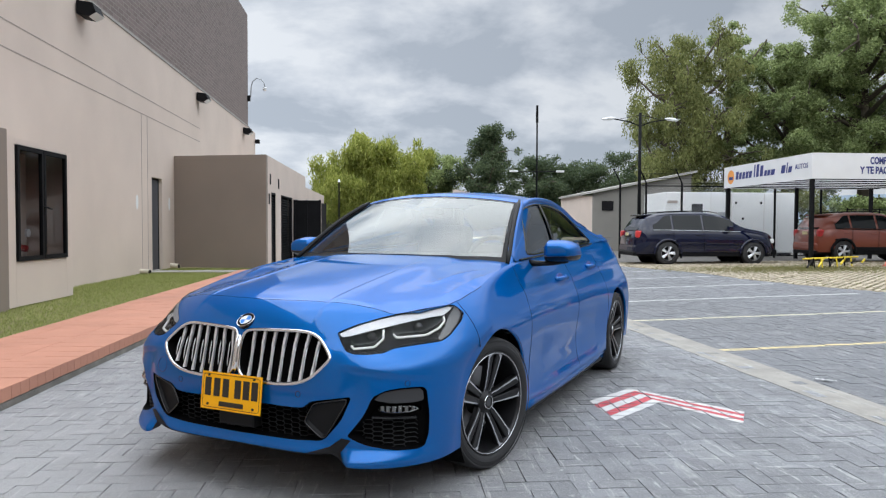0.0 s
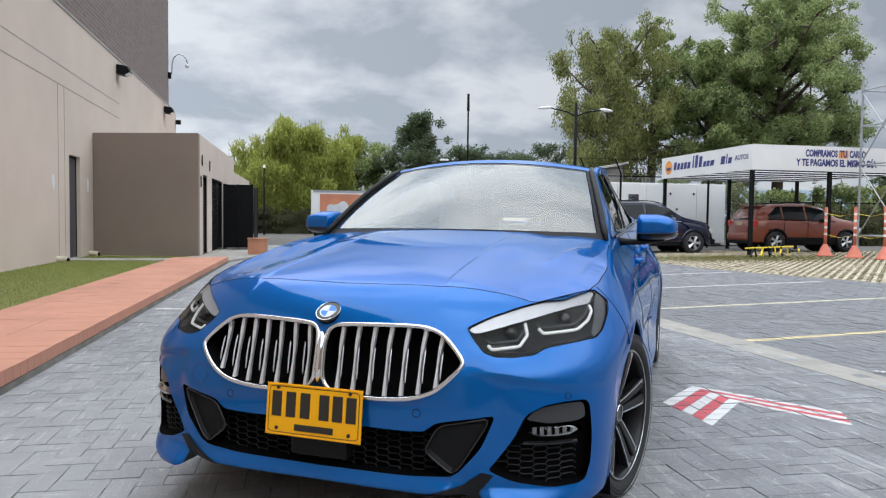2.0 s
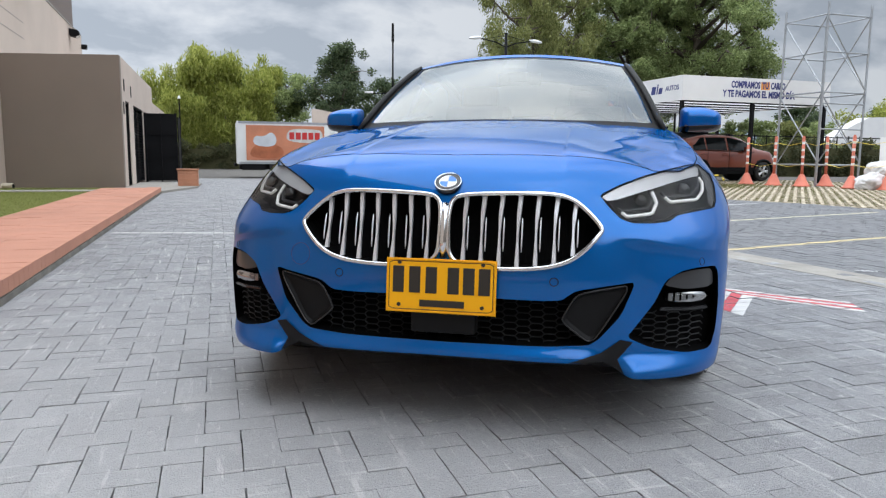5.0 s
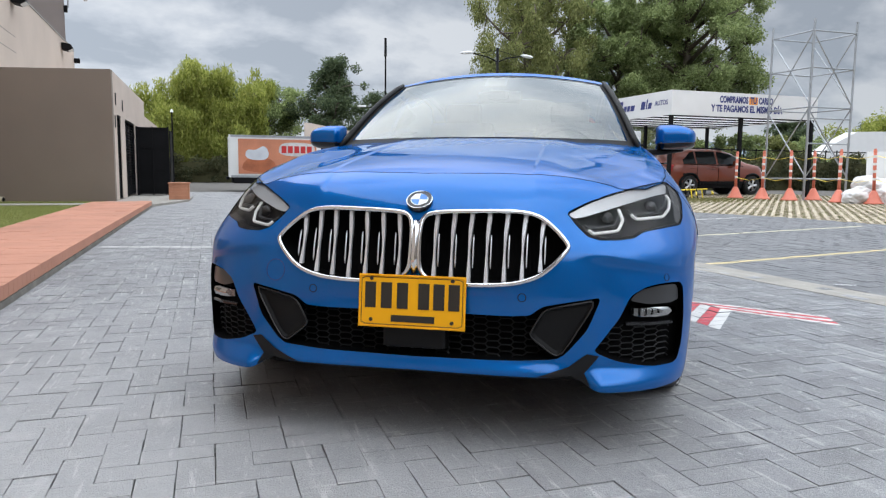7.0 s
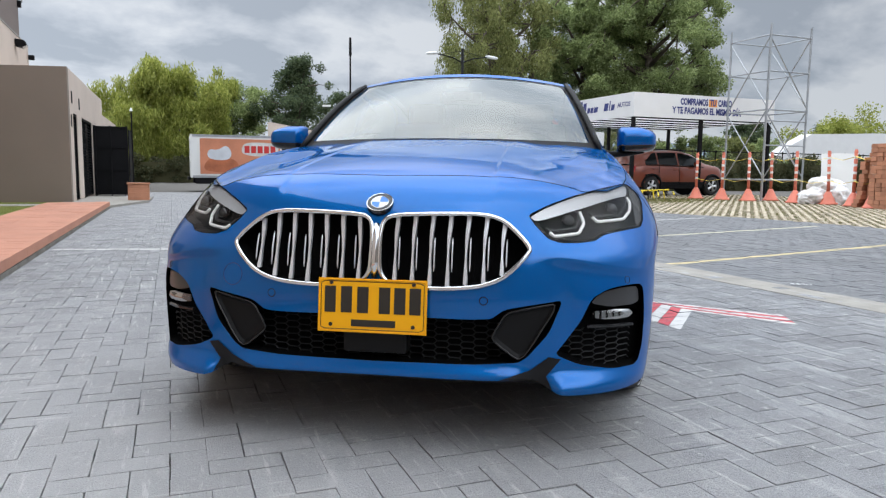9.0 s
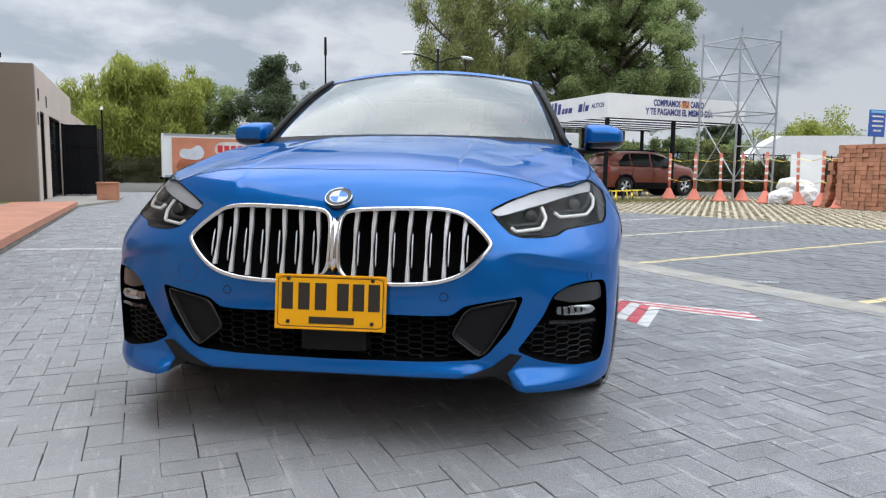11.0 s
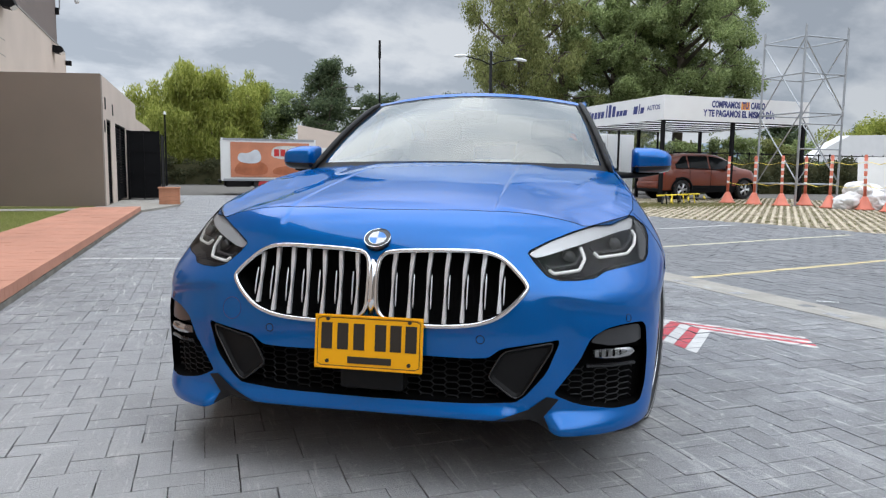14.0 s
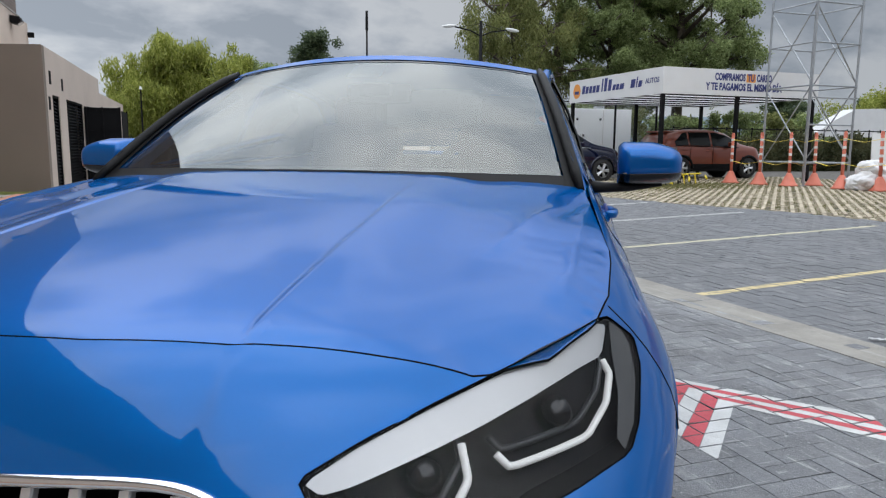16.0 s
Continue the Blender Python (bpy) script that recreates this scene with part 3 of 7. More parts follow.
# ---- the store building ----
LEANW = Matrix.Translation((-5.1, 10, 0)) @ Matrix.Rotation(math.atan(0.0265), 4, "Z")
wall_west = tagged(new("wall_west"), "beige plastered wall of the store with dark brick above", "wall", kind="structure")
wall_west.matrix_world = LEANW
bm = bmesh.new()
D0, D1, DH = 4.70, 5.54, 2.36
box(bm, -0.4, 0, -22, D0, 0, 5.43)
box(bm, -0.4, 0, D1, 19.9, 0, 5.43)
box(bm, -0.4, 0, D0, D1, DH, 5.43)
part("plaster_wall", bm, PLASTER, wall_west)
part("brick_wall", B(-0.45, -0.06, -22, 18.4, 5.43, 10.35), DARKBRICK, wall_west, "dark brown brick upper wall")
part("coping", B(-0.44, 0.02, -22, 18.42, 5.43, 5.49, bevel=0.008), CONCRETE, wall_west)
for z in (3.78, 4.19):
    part("groove", B(-0.01, 0.0035, -22, 9.5, z, z + 0.022), GROOVE, wall_west)
for y0 in (3.95, 4.38):
    part("groove", B(-0.01, 0.0035, y0, y0 + 0.02, 0.1, 3.78), GROOVE, wall_west)
end_wall = tagged(part("wall_end", B(-14, -6.5, 29.6, 29.9, 0, 10.3), DARKBRICK), "dark brick end wall of the store", "wall", kind="structure")

door = tagged(new("door_1"), "closed grey steel service door in the plaster wall", "door", kind="structure")
door.matrix_world = LEANW
part("door_leaf", B(-0.14, -0.09, D0 + 0.05, D1 - 0.05, 0.05, DH - 0.05, bevel=0.004), DARKDOOR, door)
part("door_frame", B(-0.16, -0.08, D0, D0 + 0.04, 0.03, DH, bevel=0.004), BLACKMETAL, door)
part("door_frame", B(-0.16, -0.08, D1 - 0.04, D1, 0.03, DH, bevel=0.004), BLACKMETAL, door)
part("door_frame", B(-0.16, -0.08, D0 + 0.04, D1 - 0.04, DH - 0.05, DH, bevel=0.004), BLACKMETAL, door)
part("door_step", B(-0.16, -0.01, D0 + 0.04, D1 - 0.04, 0.0, 0.045, bevel=0.006), CONCRETE, door, "thin concrete step")
part("door_handle", T((-0.085, D0 + 0.12, 1.1), (-0.03, D0 + 0.12, 1.1), 0.012), STEEL, door)


def floodlight(y, z, s):
    root = thing("wall_floodlight", "dark box floodlight fixed high on the plaster wall", "floodlight", "wall floodlights", LEANW @ pose(0, y, z))
    bm = bmesh.new()
    plate(bm, [(0.02, 0.02), (0.02, 0.26), (0.30, 0.22), (0.36, 0.06), (0.22, -0.02)], -s / 2, s / 2, "y", None)
    part("housing", bm, BLACKMETAL, root)
    bm = bmesh.new()
    plate(bm, [(0.225, -0.025), (0.365, 0.055), (0.372, 0.047), (0.232, -0.033)], -s / 2 + 0.03, s / 2 - 0.03, "y", None)
    part("lens", bm, WHITEMETAL, root, "pale glass lens")
    part("bracket", B(0.0, 0.05, -0.05, 0.05, 0.05, 0.2), BLACKMETAL, root)
    return root


for y, z in ((0.55, 5.02), (9.3, 5.0), (17.0, 5.0)):
    floodlight(y, z, 0.42)
root = thing("wall_sign", "small white oval notice on the plaster wall", "sign", "small notices", LEANW @ pose(0.006, 3.6, 1.70))
bm = bmesh.new()
bmesh.ops.create_circle(bm, cap_ends=True, segments=20, radius=0.09, matrix=Matrix.Rotation(radians(90), 4, "Y") @ Matrix.Diagonal((1.9, 1, 1, 1)))
part("plate", bm, WHITEMETAL, root)
copy_thing(root, LEANW @ pose(0.006, 6.15, 1.74))
for y0 in (3.80, 6.25):
    p = thing("drain_pipe", "short cream drain pipe stub at the wall foot", "pipe", "pipe stubs", LEANW @ pose(0, y0, 0.095))
    part("pipe", T((0, 0, 0), (0.24, -0.10, -0.012), 0.062, 14), CREAM, p)
    # black disc on the solid end paints in the shaded bore
    part("mouth", T((0.241, -0.1005, -0.012), (0.246, -0.1025, -0.012), 0.050, 14), BLACKMETAL, p, "dark mouth")

# corner lamp bracket and the bent camera pole
p = thing("corner_lamp", "small dark floodlight at the wall's far corner", "floodlight", m=LEANW @ pose(0.02, 19.75, 5.02))
part("housing", B(0, 0.2, -0.09, 0.09, -0.09, 0.09, bevel=0.02), BLACKMETAL, p)
p = thing("camera_pole", "grey gooseneck pole with a dome camera on the brick wall", "security camera", m=LEANW @ pose(-0.04, 18.3, 7.2))
path = [(0.0, 0.0, -0.45), (0.12, 0.0, -0.42), (0.14, 0, 0.0), (0.2, 0, 0.25), (0.38, 0, 0.4), (0.58, 0, 0.36), (0.7, 0, 0.18), (0.72, 0, 0.02)]
part("pole", sweep(bmesh.new(), path, 0.022, 8), STEEL, p, smooth=True)
bm = bmesh.new()
bmesh.ops.create_uvsphere(bm, u_segments=14, v_segments=8, radius=0.09, matrix=pose(0.72, 0, -0.06))
part("dome", bm, WHITEMETAL, p, "white dome camera", smooth=True)
part("mount", B(-0.02, 0.1, -0.08, 0.08, -0.6, -0.36, bevel=0.01), BLACKMETAL, p)

# ---- hydrant cabinet that stands out from the wall ----
cab = thing("hydrant_cabinet", "plastered wall cabinet with dark glazed steel doors", "cabinet")
CX = -4.4
part("pier", B(-5.3, CX, 6.55, 6.82, 0.05, 2.36), PLASTER, cab)
part("pier", B(-5.3, CX, 8.30, 8.50, 0.05, 2.30), PLASTER, cab)
part("parapet", B(-5.3, CX, 6.823, 8.297, 0.05, 0.66), PLASTER, cab)
part("lintel", B(-5.3, CX, 6.823, 8.297, 2.26, 2.34), PLASTER, cab)
part("back_panel", B(-5.28, -5.0, 6.823, 8.297, 0.663, 2.257), PLASTER, cab)
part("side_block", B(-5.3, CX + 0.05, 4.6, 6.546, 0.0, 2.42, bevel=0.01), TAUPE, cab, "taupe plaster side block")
for y0 in (6.84, 7.57):
    d = part("cabinet_door", B(CX - 0.02, CX + 0.03, y0, y0 + 0.05, 0.67, 2.25), BLACKMETAL, cab, "dark steel door with a wire glass pane")
    part("stile", B(CX - 0.02, CX + 0.03, y0 + 0.66, y0 + 0.71, 0.67, 2.25), BLACKMETAL, d)
    part("rail", B(CX - 0.02, CX + 0.03, y0 + 0.05, y0 + 0.66, 0.67, 0.73), BLACKMETAL, d)
    part("rail", B(CX - 0.02, CX + 0.03, y0 + 0.05, y0 + 0.66, 2.19, 2.25), BLACKMETAL, d)
    bm = bmesh.new()
    bm.faces.new([bm.verts.new((CX + 0.003, y, z)) for y, z in ((y0 + 0.05, 0.73), (y0 + 0.66, 0.73), (y0 + 0.66, 2.19), (y0 + 0.05, 2.19))])
    pane = part("pane", bm, CABGLASS, d, "dark smoked pane")
    pane.visible_shadow = False
part("handle", T((CX + 0.03, 7.5, 1.44), (CX + 0.06, 7.72, 1.40), 0.012), BLACKMETAL, cab, "steel latch")
hyd = thing("fire_hydrant", "red fire hydrant pipe inside the cabinet", "hydrant")
part("riser", T((-4.75, 7.15, 0.66), (-4.75, 7.15, 1.9), 0.075, 14), REDPLASTIC, hyd, smooth=True)
part("cross_pipe", T((-4.75, 7.0, 1.55), (-4.75, 7.45, 1.55), 0.07, 14), REDPLASTIC, hyd, smooth=True)
part("valve", T((-4.66, 7.15, 1.2), (-4.55, 7.15, 1.2), 0.06, 14), REDPLASTIC, hyd, smooth=True)
for y0 in (7.05, 7.3, 7.5):
    part("hose_outlet", T((-4.75, y0, 0.85), (-4.6, y0, 0.82), 0.05, 12), REDPLASTIC, hyd, smooth=True)
part("gauge", T((-4.6, 7.5, 1.05), (-4.57, 7.5, 1.05), 0.06, 14), WHITEMETAL, hyd, "white gauge")

slab = tagged(part("door_slab", B(-5.16, -2.895, 14.08, 14.72, -0.05, 0.062, bevel=0.006), CONCRETE), "pale concrete slab across the lawn from the door", "slab", kind="structure")

# ---- low plant-room building ----
low = tagged(new("low_building"), "low taupe plant building with louvred doors", "building", kind="structure")
LH = 3.06
bm = bmesh.new()
plate(bm, [(-5.27, 16.62), (-2.68, 15.93), (-2.68, 16.18), (-5.27, 16.87)], 0.0, LH, "z")
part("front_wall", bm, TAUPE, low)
bm = bmesh.new()
LV = [(16.75, 17.55, 2.1), (18.45, 20.95, 2.1), (21.6, 22.4, 2.1)]
y0 = 16.18
for a, b, h in LV:
    box(bm, -2.93, -2.68, y0, a, 0, LH)
    box(bm, -2.93, -2.68, a, b, h, LH)
    y0 = b
box(bm, -2.93, -2.68, y0, 24.2, 0, LH)
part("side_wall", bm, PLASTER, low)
part("roof_slab", B(-5.25, -2.93, 16.9, 24.2, LH - 0.12, LH - 0.02), CONCRETE, low)
part("far_wall", B(-5.25, -2.68, 24.2, 24.4, 0, LH), PLASTER, low)
part("annexe", B(-5.2, -2.9, 24.4, 34, 0, 2.75), PLASTER, low)
for k, (a, b, h) in enumerate(LV):
    d = tagged(new("louvre_door"), "dark louvred steel door in the plant building", "door", kind="structure")
    part("louvre_frame", B(-2.80, -2.70, a, a + 0.05, 0.05, h), BLACKMETAL, d)
    part("louvre_frame", B(-2.80, -2.70, b - 0.05, b, 0.05, h), BLACKMETAL, d)
    part("louvre_frame", B(-2.80, -2.70, a + 0.05, b - 0.05, h - 0.05, h), BLACKMETAL, d)
    slat = mesh_of("slat", B(-2.79, -2.71, a + 0.05, b - 0.05, -0.006, 0.006, turn=Matrix.Translation((-2.75, 0, 0)) @ Matrix.Rotation(radians(38), 4, "Y") @ Matrix.Translation((2.75, 0, 0))), BLACKMETAL)
    for i in range(26):
        s = new("slat", slat)
        s.parent = d
        s.location.z = 0.1 + i * 0.075
    part("dark_back", B(-2.92, -2.86, a, b, 0, h), BLACKMETAL, d)
for y0, z in ((16.4, 1.9), (16.6, 2.45), (18.0, 2.4)):
    p = thing("wall_sign", "small dark notice on the plant building", "sign", "small notices", pose(-2.678, y0, z))
    part("plate", B(0, 0.006, -0.1, 0.1, -0.14, 0.14), BLACKMETAL, p)
gate = thing("metal_gate", "open black sheet-metal gate leaf", "gate")
part("sheet", B(-2.66, -1.74, 20.96, 20.98, 0.04, 2.02), BLACKMETAL, gate)
for a, b in ((-2.66, -2.60), (-1.80, -1.74), (-2.23, -2.19)):
    part("post", B(a, b, 20.93, 20.955, 0.0, 2.05), BLACKMETAL, gate)
for z in (0.06, 0.75, 1.4, 1.98):
    part("rail", B(-2.60, -1.80, 20.935, 20.955, z, z + 0.05), BLACKMETAL, gate)
gate2 = thing("metal_gate", "open black sheet-metal gate leaf turned along the lane", "gate")
part("sheet", B(-1.73, -1.71, 21.0, 22.4, 0.04, 1.95), BLACKMETAL, gate2)
part("post", B(-1.74, -1.70, 22.4, 22.46, 0.0, 2.0), BLACKMETAL, gate2)
ramp = part("concrete_ramp", plate(bmesh.new(), [(-2.86, 14.01), (-1.80, 14.01), (-1.10, 16.6), (-1.05, 18.9), (-2.66, 19.4), (-2.66, 15.9), (-2.86, 15.9)], -0.05, 0.05, "z"), BANDGREY)
tagged(ramp, "low concrete ramp in front of the louvred doors", "ramp", kind="structure")
pl = thing("brick_planter", "low red brick block by the gate", "planter")
for r in range(4):
    part("course", B(-1.56, -1.08, 16.65, 17.05, r * 0.097 + 0.051, r * 0.097 + 0.146, bevel=0.006), RAWBRICK, pl)
part("cap", B(-1.58, -1.06, 16.63, 17.07, 0.44, 0.47, bevel=0.006), RAWBRICK, pl)

# added out of view: cuts low southern sky and darkens the bumper's reflections
unseen_south_wall = tagged(part("unseen_south_wall", B(-16, 30, -13.4, -13.1, -0.05, 5.2), TAUPE), "plain taupe wall added out of view for the car to reflect", "wall", kind="structure")


# ---- the blue saloon: the shape of its shell ----
# Car's own axes: x to its left side, y from the nose to the tail, z up; the nose stands at y = 0.
NOSE = curve([0.12, 0.16, 0.20, 0.30, 0.45, 0.55, 0.65, 0.70, 0.744, 0.79, 0.82, 0.84, 0.87, 0.92, 1.0], [0.10, 0.055, 0.035, 0.015, 0.010, 0.016, 0.034, 0.052, 0.078, 0.122, 0.165, 0.205, 0.29, 0.50, 1.2])
GIRTH = curve([0.12, 0.17, 0.25, 0.40, 0.55, 0.65, 0.72, 0.79, 0.85, 0.90, 0.97, 1.05], [0.86, 0.882, 0.892, 0.900, 0.905, 0.897, 0.877, 0.842, 0.808, 0.785, 0.752, 0.70])
REAR_L, TAIL = 0.62, 4.50
DEEP = curve([0.1, 0.20, 0.30, 0.45, 0.58, 0.70, 0.74, 1.0], [0.38, 0.39, 0.41, 0.43, 0.49, 0.70, 0.72, 0.72])
BEND = curve([0.1, 0.45, 0.58, 0.70, 0.74, 1.0], [3.6, 3.8, 3.5, 2.65, 2.6, 2.6])
HOOD_MID = curve([0.15, 0.20, 0.30, 0.50, 0.80, 1.10, 1.40, 1.60], [0.815, 0.842, 0.868, 0.902, 0.945, 0.980, 1.005, 1.015])
HOOD_FALL = curve([0.0, 0.6, 1.0, 1.48, 1.7], [0.217, 0.217, 0.155, 0.085, 0.07])


def hood_z(x, y):
    return HOOD_MID(y) - HOOD_FALL(y) * abs(x) ** 2.3
FENDERS = ((0.832, 0.36), (3.475, 0.36))
ARC_N = 240
ARC = [(0.0, 0.0)]
for i in range(1, ARC_N + 1):
    f0, f1 = (math.pi / 2 * (k / ARC_N) for k in (i - 1, i))
    q0, q1 = ((0.9 * math.sin(f) ** (2 / 2.8), 0.68 * (1 - math.cos(f))) for f in (f0, f1))
    ARC.append((ARC[-1][0] + math.dist(q0, q1), f1))
A1 = ARC[-1][0]
A2 = A1 + (TAIL - REAR_L - 0.75)
A3 = A2 + REAR_L * 1.25


def arc_to_phi(a):
    lo, hi = 0, ARC_N
    while hi - lo > 1:
        m = (lo + hi) // 2
        lo, hi = (m, hi) if ARC[m][0] <= a else (lo, m)
    (a0, f0), (a1, f1) = ARC[lo], ARC[hi]
    return f0 + (f1 - f0) * (a - a0) / (a1 - a0)


def bulge(y, z):
    """The flanks: fuller over the wheels, drawn in along the doors, with a shoulder line."""
    full = sum(0.016 * math.exp(-(((y - yc) / 0.42) ** 2)) for yc, _ in FENDERS) * math.exp(-(((z - 0.55) / 0.3) ** 2))
    door = max(0.0, min(1.0, (y - 1.15) / 0.4)) * max(0.0, min(1.0, (3.2 - y) / 0.4))
    waist = -0.020 * math.exp(-(((z - 0.46) / 0.14) ** 2)) * door + 0.024 * math.exp(-(((z - 0.235) / 0.055) ** 2)) * door
    line = 0.010 * math.exp(-(((z - (0.80 + 0.035 * (y - 1.3))) / 0.035) ** 2)) * max(0.0, min(1.0, (y - 1.0) / 0.4))
    return full + waist + line


def ease(a, b, x):
    t = max(0.0, min(1.0, (x - a) / (b - a)))
    return t * t * (3 - 2 * t)


def sculpt(x, z):
    """How far the bumper's skin stands forward of the plain shape: the fold below the lamps, the lip and the corner shelves."""
    ax = abs(x)
    fold = 0.605 - 0.06 * ease(0.5, 0.9, ax)
    k = 0.019 * math.exp(-(((z - fold) / (0.10 if z > fold else 0.022)) ** 2)) * ease(0.46, 0.60, ax)
    k += 0.026 * (1 - ease(0.235, 0.285, z)) * (1 - ease(0.40, 0.52, ax))
    k += 0.062 * (1 - ease(0.205, 0.268, z)) * ease(0.49, 0.57, ax) * (1 - ease(0.82, 0.93, ax))
    k += 0.0055 / (1 + math.exp(-(ax - 0.338) / 0.004)) * math.exp(-max(0.0, ax - 0.338) / 0.10) * ease(0.735, 0.80, z)
    k -= 0.016 * math.exp(-(((ax - 0.575) / 0.045) ** 2) - ((z - 0.44) / 0.13) ** 2)
    return k


def shell(a, z):
    w = GIRTH(z)
    nose_w = w - 0.042 * (1 - ease(0.53, 0.72, z))
    if a <= A1:
        f = arc_to_phi(max(0.0, a))
        x, y = nose_w * math.sin(f) ** (2 / BEND(z)), NOSE(z) + DEEP(z) * (1 - math.cos(f))
        x += bulge(y, z) * math.sin(f) ** 3
        y -= sculpt(x, z) * math.cos(f)
        return Vector((x, y, z))
    if a <= A2:
        y = 0.75 + (a - A1) + (DEEP(z) - 0.75 + NOSE(z)) * max(0.0, 1 - (a - A1) / 0.9)
        return Vector((nose_w + (w - nose_w) * ease(0.42, 0.86, y) + bulge(y, z), y, z))
    f = math.pi / 2 * (a - A2) / (A3 - A2)
    y = TAIL - REAR_L + (REAR_L - 0.12 * abs(z - 0.6)) * math.sin(f)
    return Vector(((w + bulge(y, z)) * max(0.0, math.cos(f)) ** 0.7, y, z))


def arc_at(y, z):
    """The way along the shell at which the side stands at y."""
    lo, hi = 0.0, A2
    for _ in range(30):
        m = (lo + hi) / 2
        lo, hi = (m, hi) if shell(m, z).y < y else (lo, m)
    return lo


def arc_at_x(x, z):
    lo, hi = 0.0, A1
    for _ in range(30):
        m = (lo + hi) / 2
        lo, hi = (m, hi) if shell(m, z).x < x else (lo, m)
    return lo


BELT = curve([1.3, 1.5, 2.0, 2.6, 3.2, 3.7, 4.1, 4.5], [0.945, 0.968, 0.980, 0.995, 1.020, 1.045, 1.045, 1.03])
LOWER = curve([0.0, 0.36, 0.42, 0.47, 0.53, 0.56, 0.70, 1.0], [0.236, 0.234, 0.237, 0.241, 0.206, 0.196, 0.190, 0.185])


HOODLINE = [(0.0, 0.189), (0.15, 0.196), (0.333, 0.222), (0.5, 0.264), (0.616, 0.298), (0.70, 0.392), (0.757, 0.516), (0.781, 0.636), (0.789, 0.79), (0.788, 0.90), (0.777, 1.10), (0.762, 1.33), (0.742, 1.49)]
HOODAREA = [(-x, y) for x, y in reversed(HOODLINE[1:])] + HOODLINE + [(0.70, 2.2), (-0.70, 2.2)]


def shell_top(a):
    if shell(a, 0.95).y > 1.44:
        return BELT(shell(a, 0.95).y)
    lo, hi = 0.6, 1.1
    for _ in range(30):
        m = (lo + hi) / 2
        p = shell(a, m)
        lo, hi = (lo, m) if inside(p.x, p.y, HOODAREA) else (m, hi)
    return lo


def shell_foot(a):
    p = shell(a, 0.2)
    if p.y < 0.5:
        return LOWER(p.x)
    return 0.185 + 0.04 * max(0.0, min(1.0, (p.y - 0.6) / 0.4))


def normal_of(fn, a, b, e=1e-3):
    n = (fn(a + e, b) - fn(a - e, b)).cross(fn(a, b + e) - fn(a, b - e))
    return n.normalized() if n.length > 1e-12 else Vector((0, 0, 1))


def fit_patch(outline, holes, lines, step, fine=None):
    """Triangles over a flat domain that follow its outline, its holes and its lines. Returns points and triangles with their middles."""
    from mathutils.geometry import delaunay_2d_cdt

    pts, edges = [], []

    def loop(poly, closed=True):
        n = len(pts)
        pts.extend(Vector(p) for p in poly)
        edges.extend((n + i, n + (i + 1) % len(poly)) for i in range(len(poly) if closed else len(poly) - 1))

    loop(outline)
    for h in holes:
        loop(h)
    for l in lines:
        loop(l, False)
    us, vs = [p[0] for p in outline], [p[1] for p in outline]
    u = min(us) + step / 2
    k = 0
    while u < max(us):
        h = fine[1] if fine and u < fine[0] else step
        v = min(vs) + h / 2 + (h / 2 if k % 2 else 0)
        while v < max(vs):
            if inside(u, v, outline):
                pts.append(Vector((u, v)))
            v += h
        u += h * 0.9
        k += 1
    vv, _, ff, *_ = delaunay_2d_cdt(pts, edges, [], 0, 1e-6)
    tris = []
    for f in ff:
        if len(f) == 3:
            c = sum((vv[i] for i in f), Vector((0, 0))) / 3
            if inside(c.x, c.y, outline) and not any(inside(c.x, c.y, h) for h in holes):
                tris.append((tuple(f), c))
    return vv, tris


def skin(name, vv, tris, fn, material, parent, label="", both=False, flip=False, lift=0.0):
    """A smooth panel from flat triangles, laid on the shape fn with true normals; both: mirrored to the other side too, as one piece."""
    used = sorted({i for t in tris for i in t})
    at = {i: n for n, i in enumerate(used)}
    co = [fn(vv[i].x, vv[i].y) for i in used]
    no = [normal_of(fn, vv[i].x, vv[i].y) for i in used]
    no = [Vector((0, n.y, n.z)).normalized() if abs(c.x) < 1e-5 else n for c, n in zip(co, no)]
    co = [c + n * lift for c, n in zip(co, no)]
    faces = [tuple(at[i] for i in t) for t in tris]
    out = []
    for s in (1, -1) if both or flip is None else ((-1,) if flip else (1,)):
        out.append((s, [(s * c.x, c.y, c.z) for c in co], [(s * n.x, n.y, n.z) for n in no], [f if s > 0 else f[::-1] for f in faces]))
    verts, norms, polys = [], [], []
    for s, c, n, f in out:
        k = len(verts)
        verts += c
        norms += n
        polys += [tuple(i + k for i in t) for t in f]
    me = bpy.data.meshes.new(name)
    me.from_pydata(verts, [], polys)
    for p, f in zip(me.polygons, polys):
        p.use_smooth = True
    me.normals_split_custom_set_from_vertices(norms)
    me.materials.append(material)
    ob = new(name, me)
    ob.parent = parent
    return tagged(ob, label)


PAINT = mat("blue_car_paint", (0.0002, 0.104, 0.362), 0.31, 0.47, 0.03, 1.5, 0.0, 30, coat=0.75, spec=0.0)
PAINT.node_tree.nodes["Principled BSDF"].inputs["Specular Tint"].default_value = (0.15, 0.5, 1.0, 1)
BADGEBLUE = plain("badge_blue", (0.03, 0.20, 0.60), 0.3)
BLACKPLASTIC = mat("black_plastic", (0.008, 0.008, 0.0085), 0.5, 0, 0.1, 10, 0.05, 150, spec=0.16)
# recess shade put into the colour, as the shallow pockets catch too much light
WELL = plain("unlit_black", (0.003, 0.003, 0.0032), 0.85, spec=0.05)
GLOSSBLACK = plain("gloss_black", (0.008, 0.008, 0.009), 0.12)
GREYTRIM = plain("dark_grey_trim", (0.045, 0.046, 0.049), 0.3, 0.2)
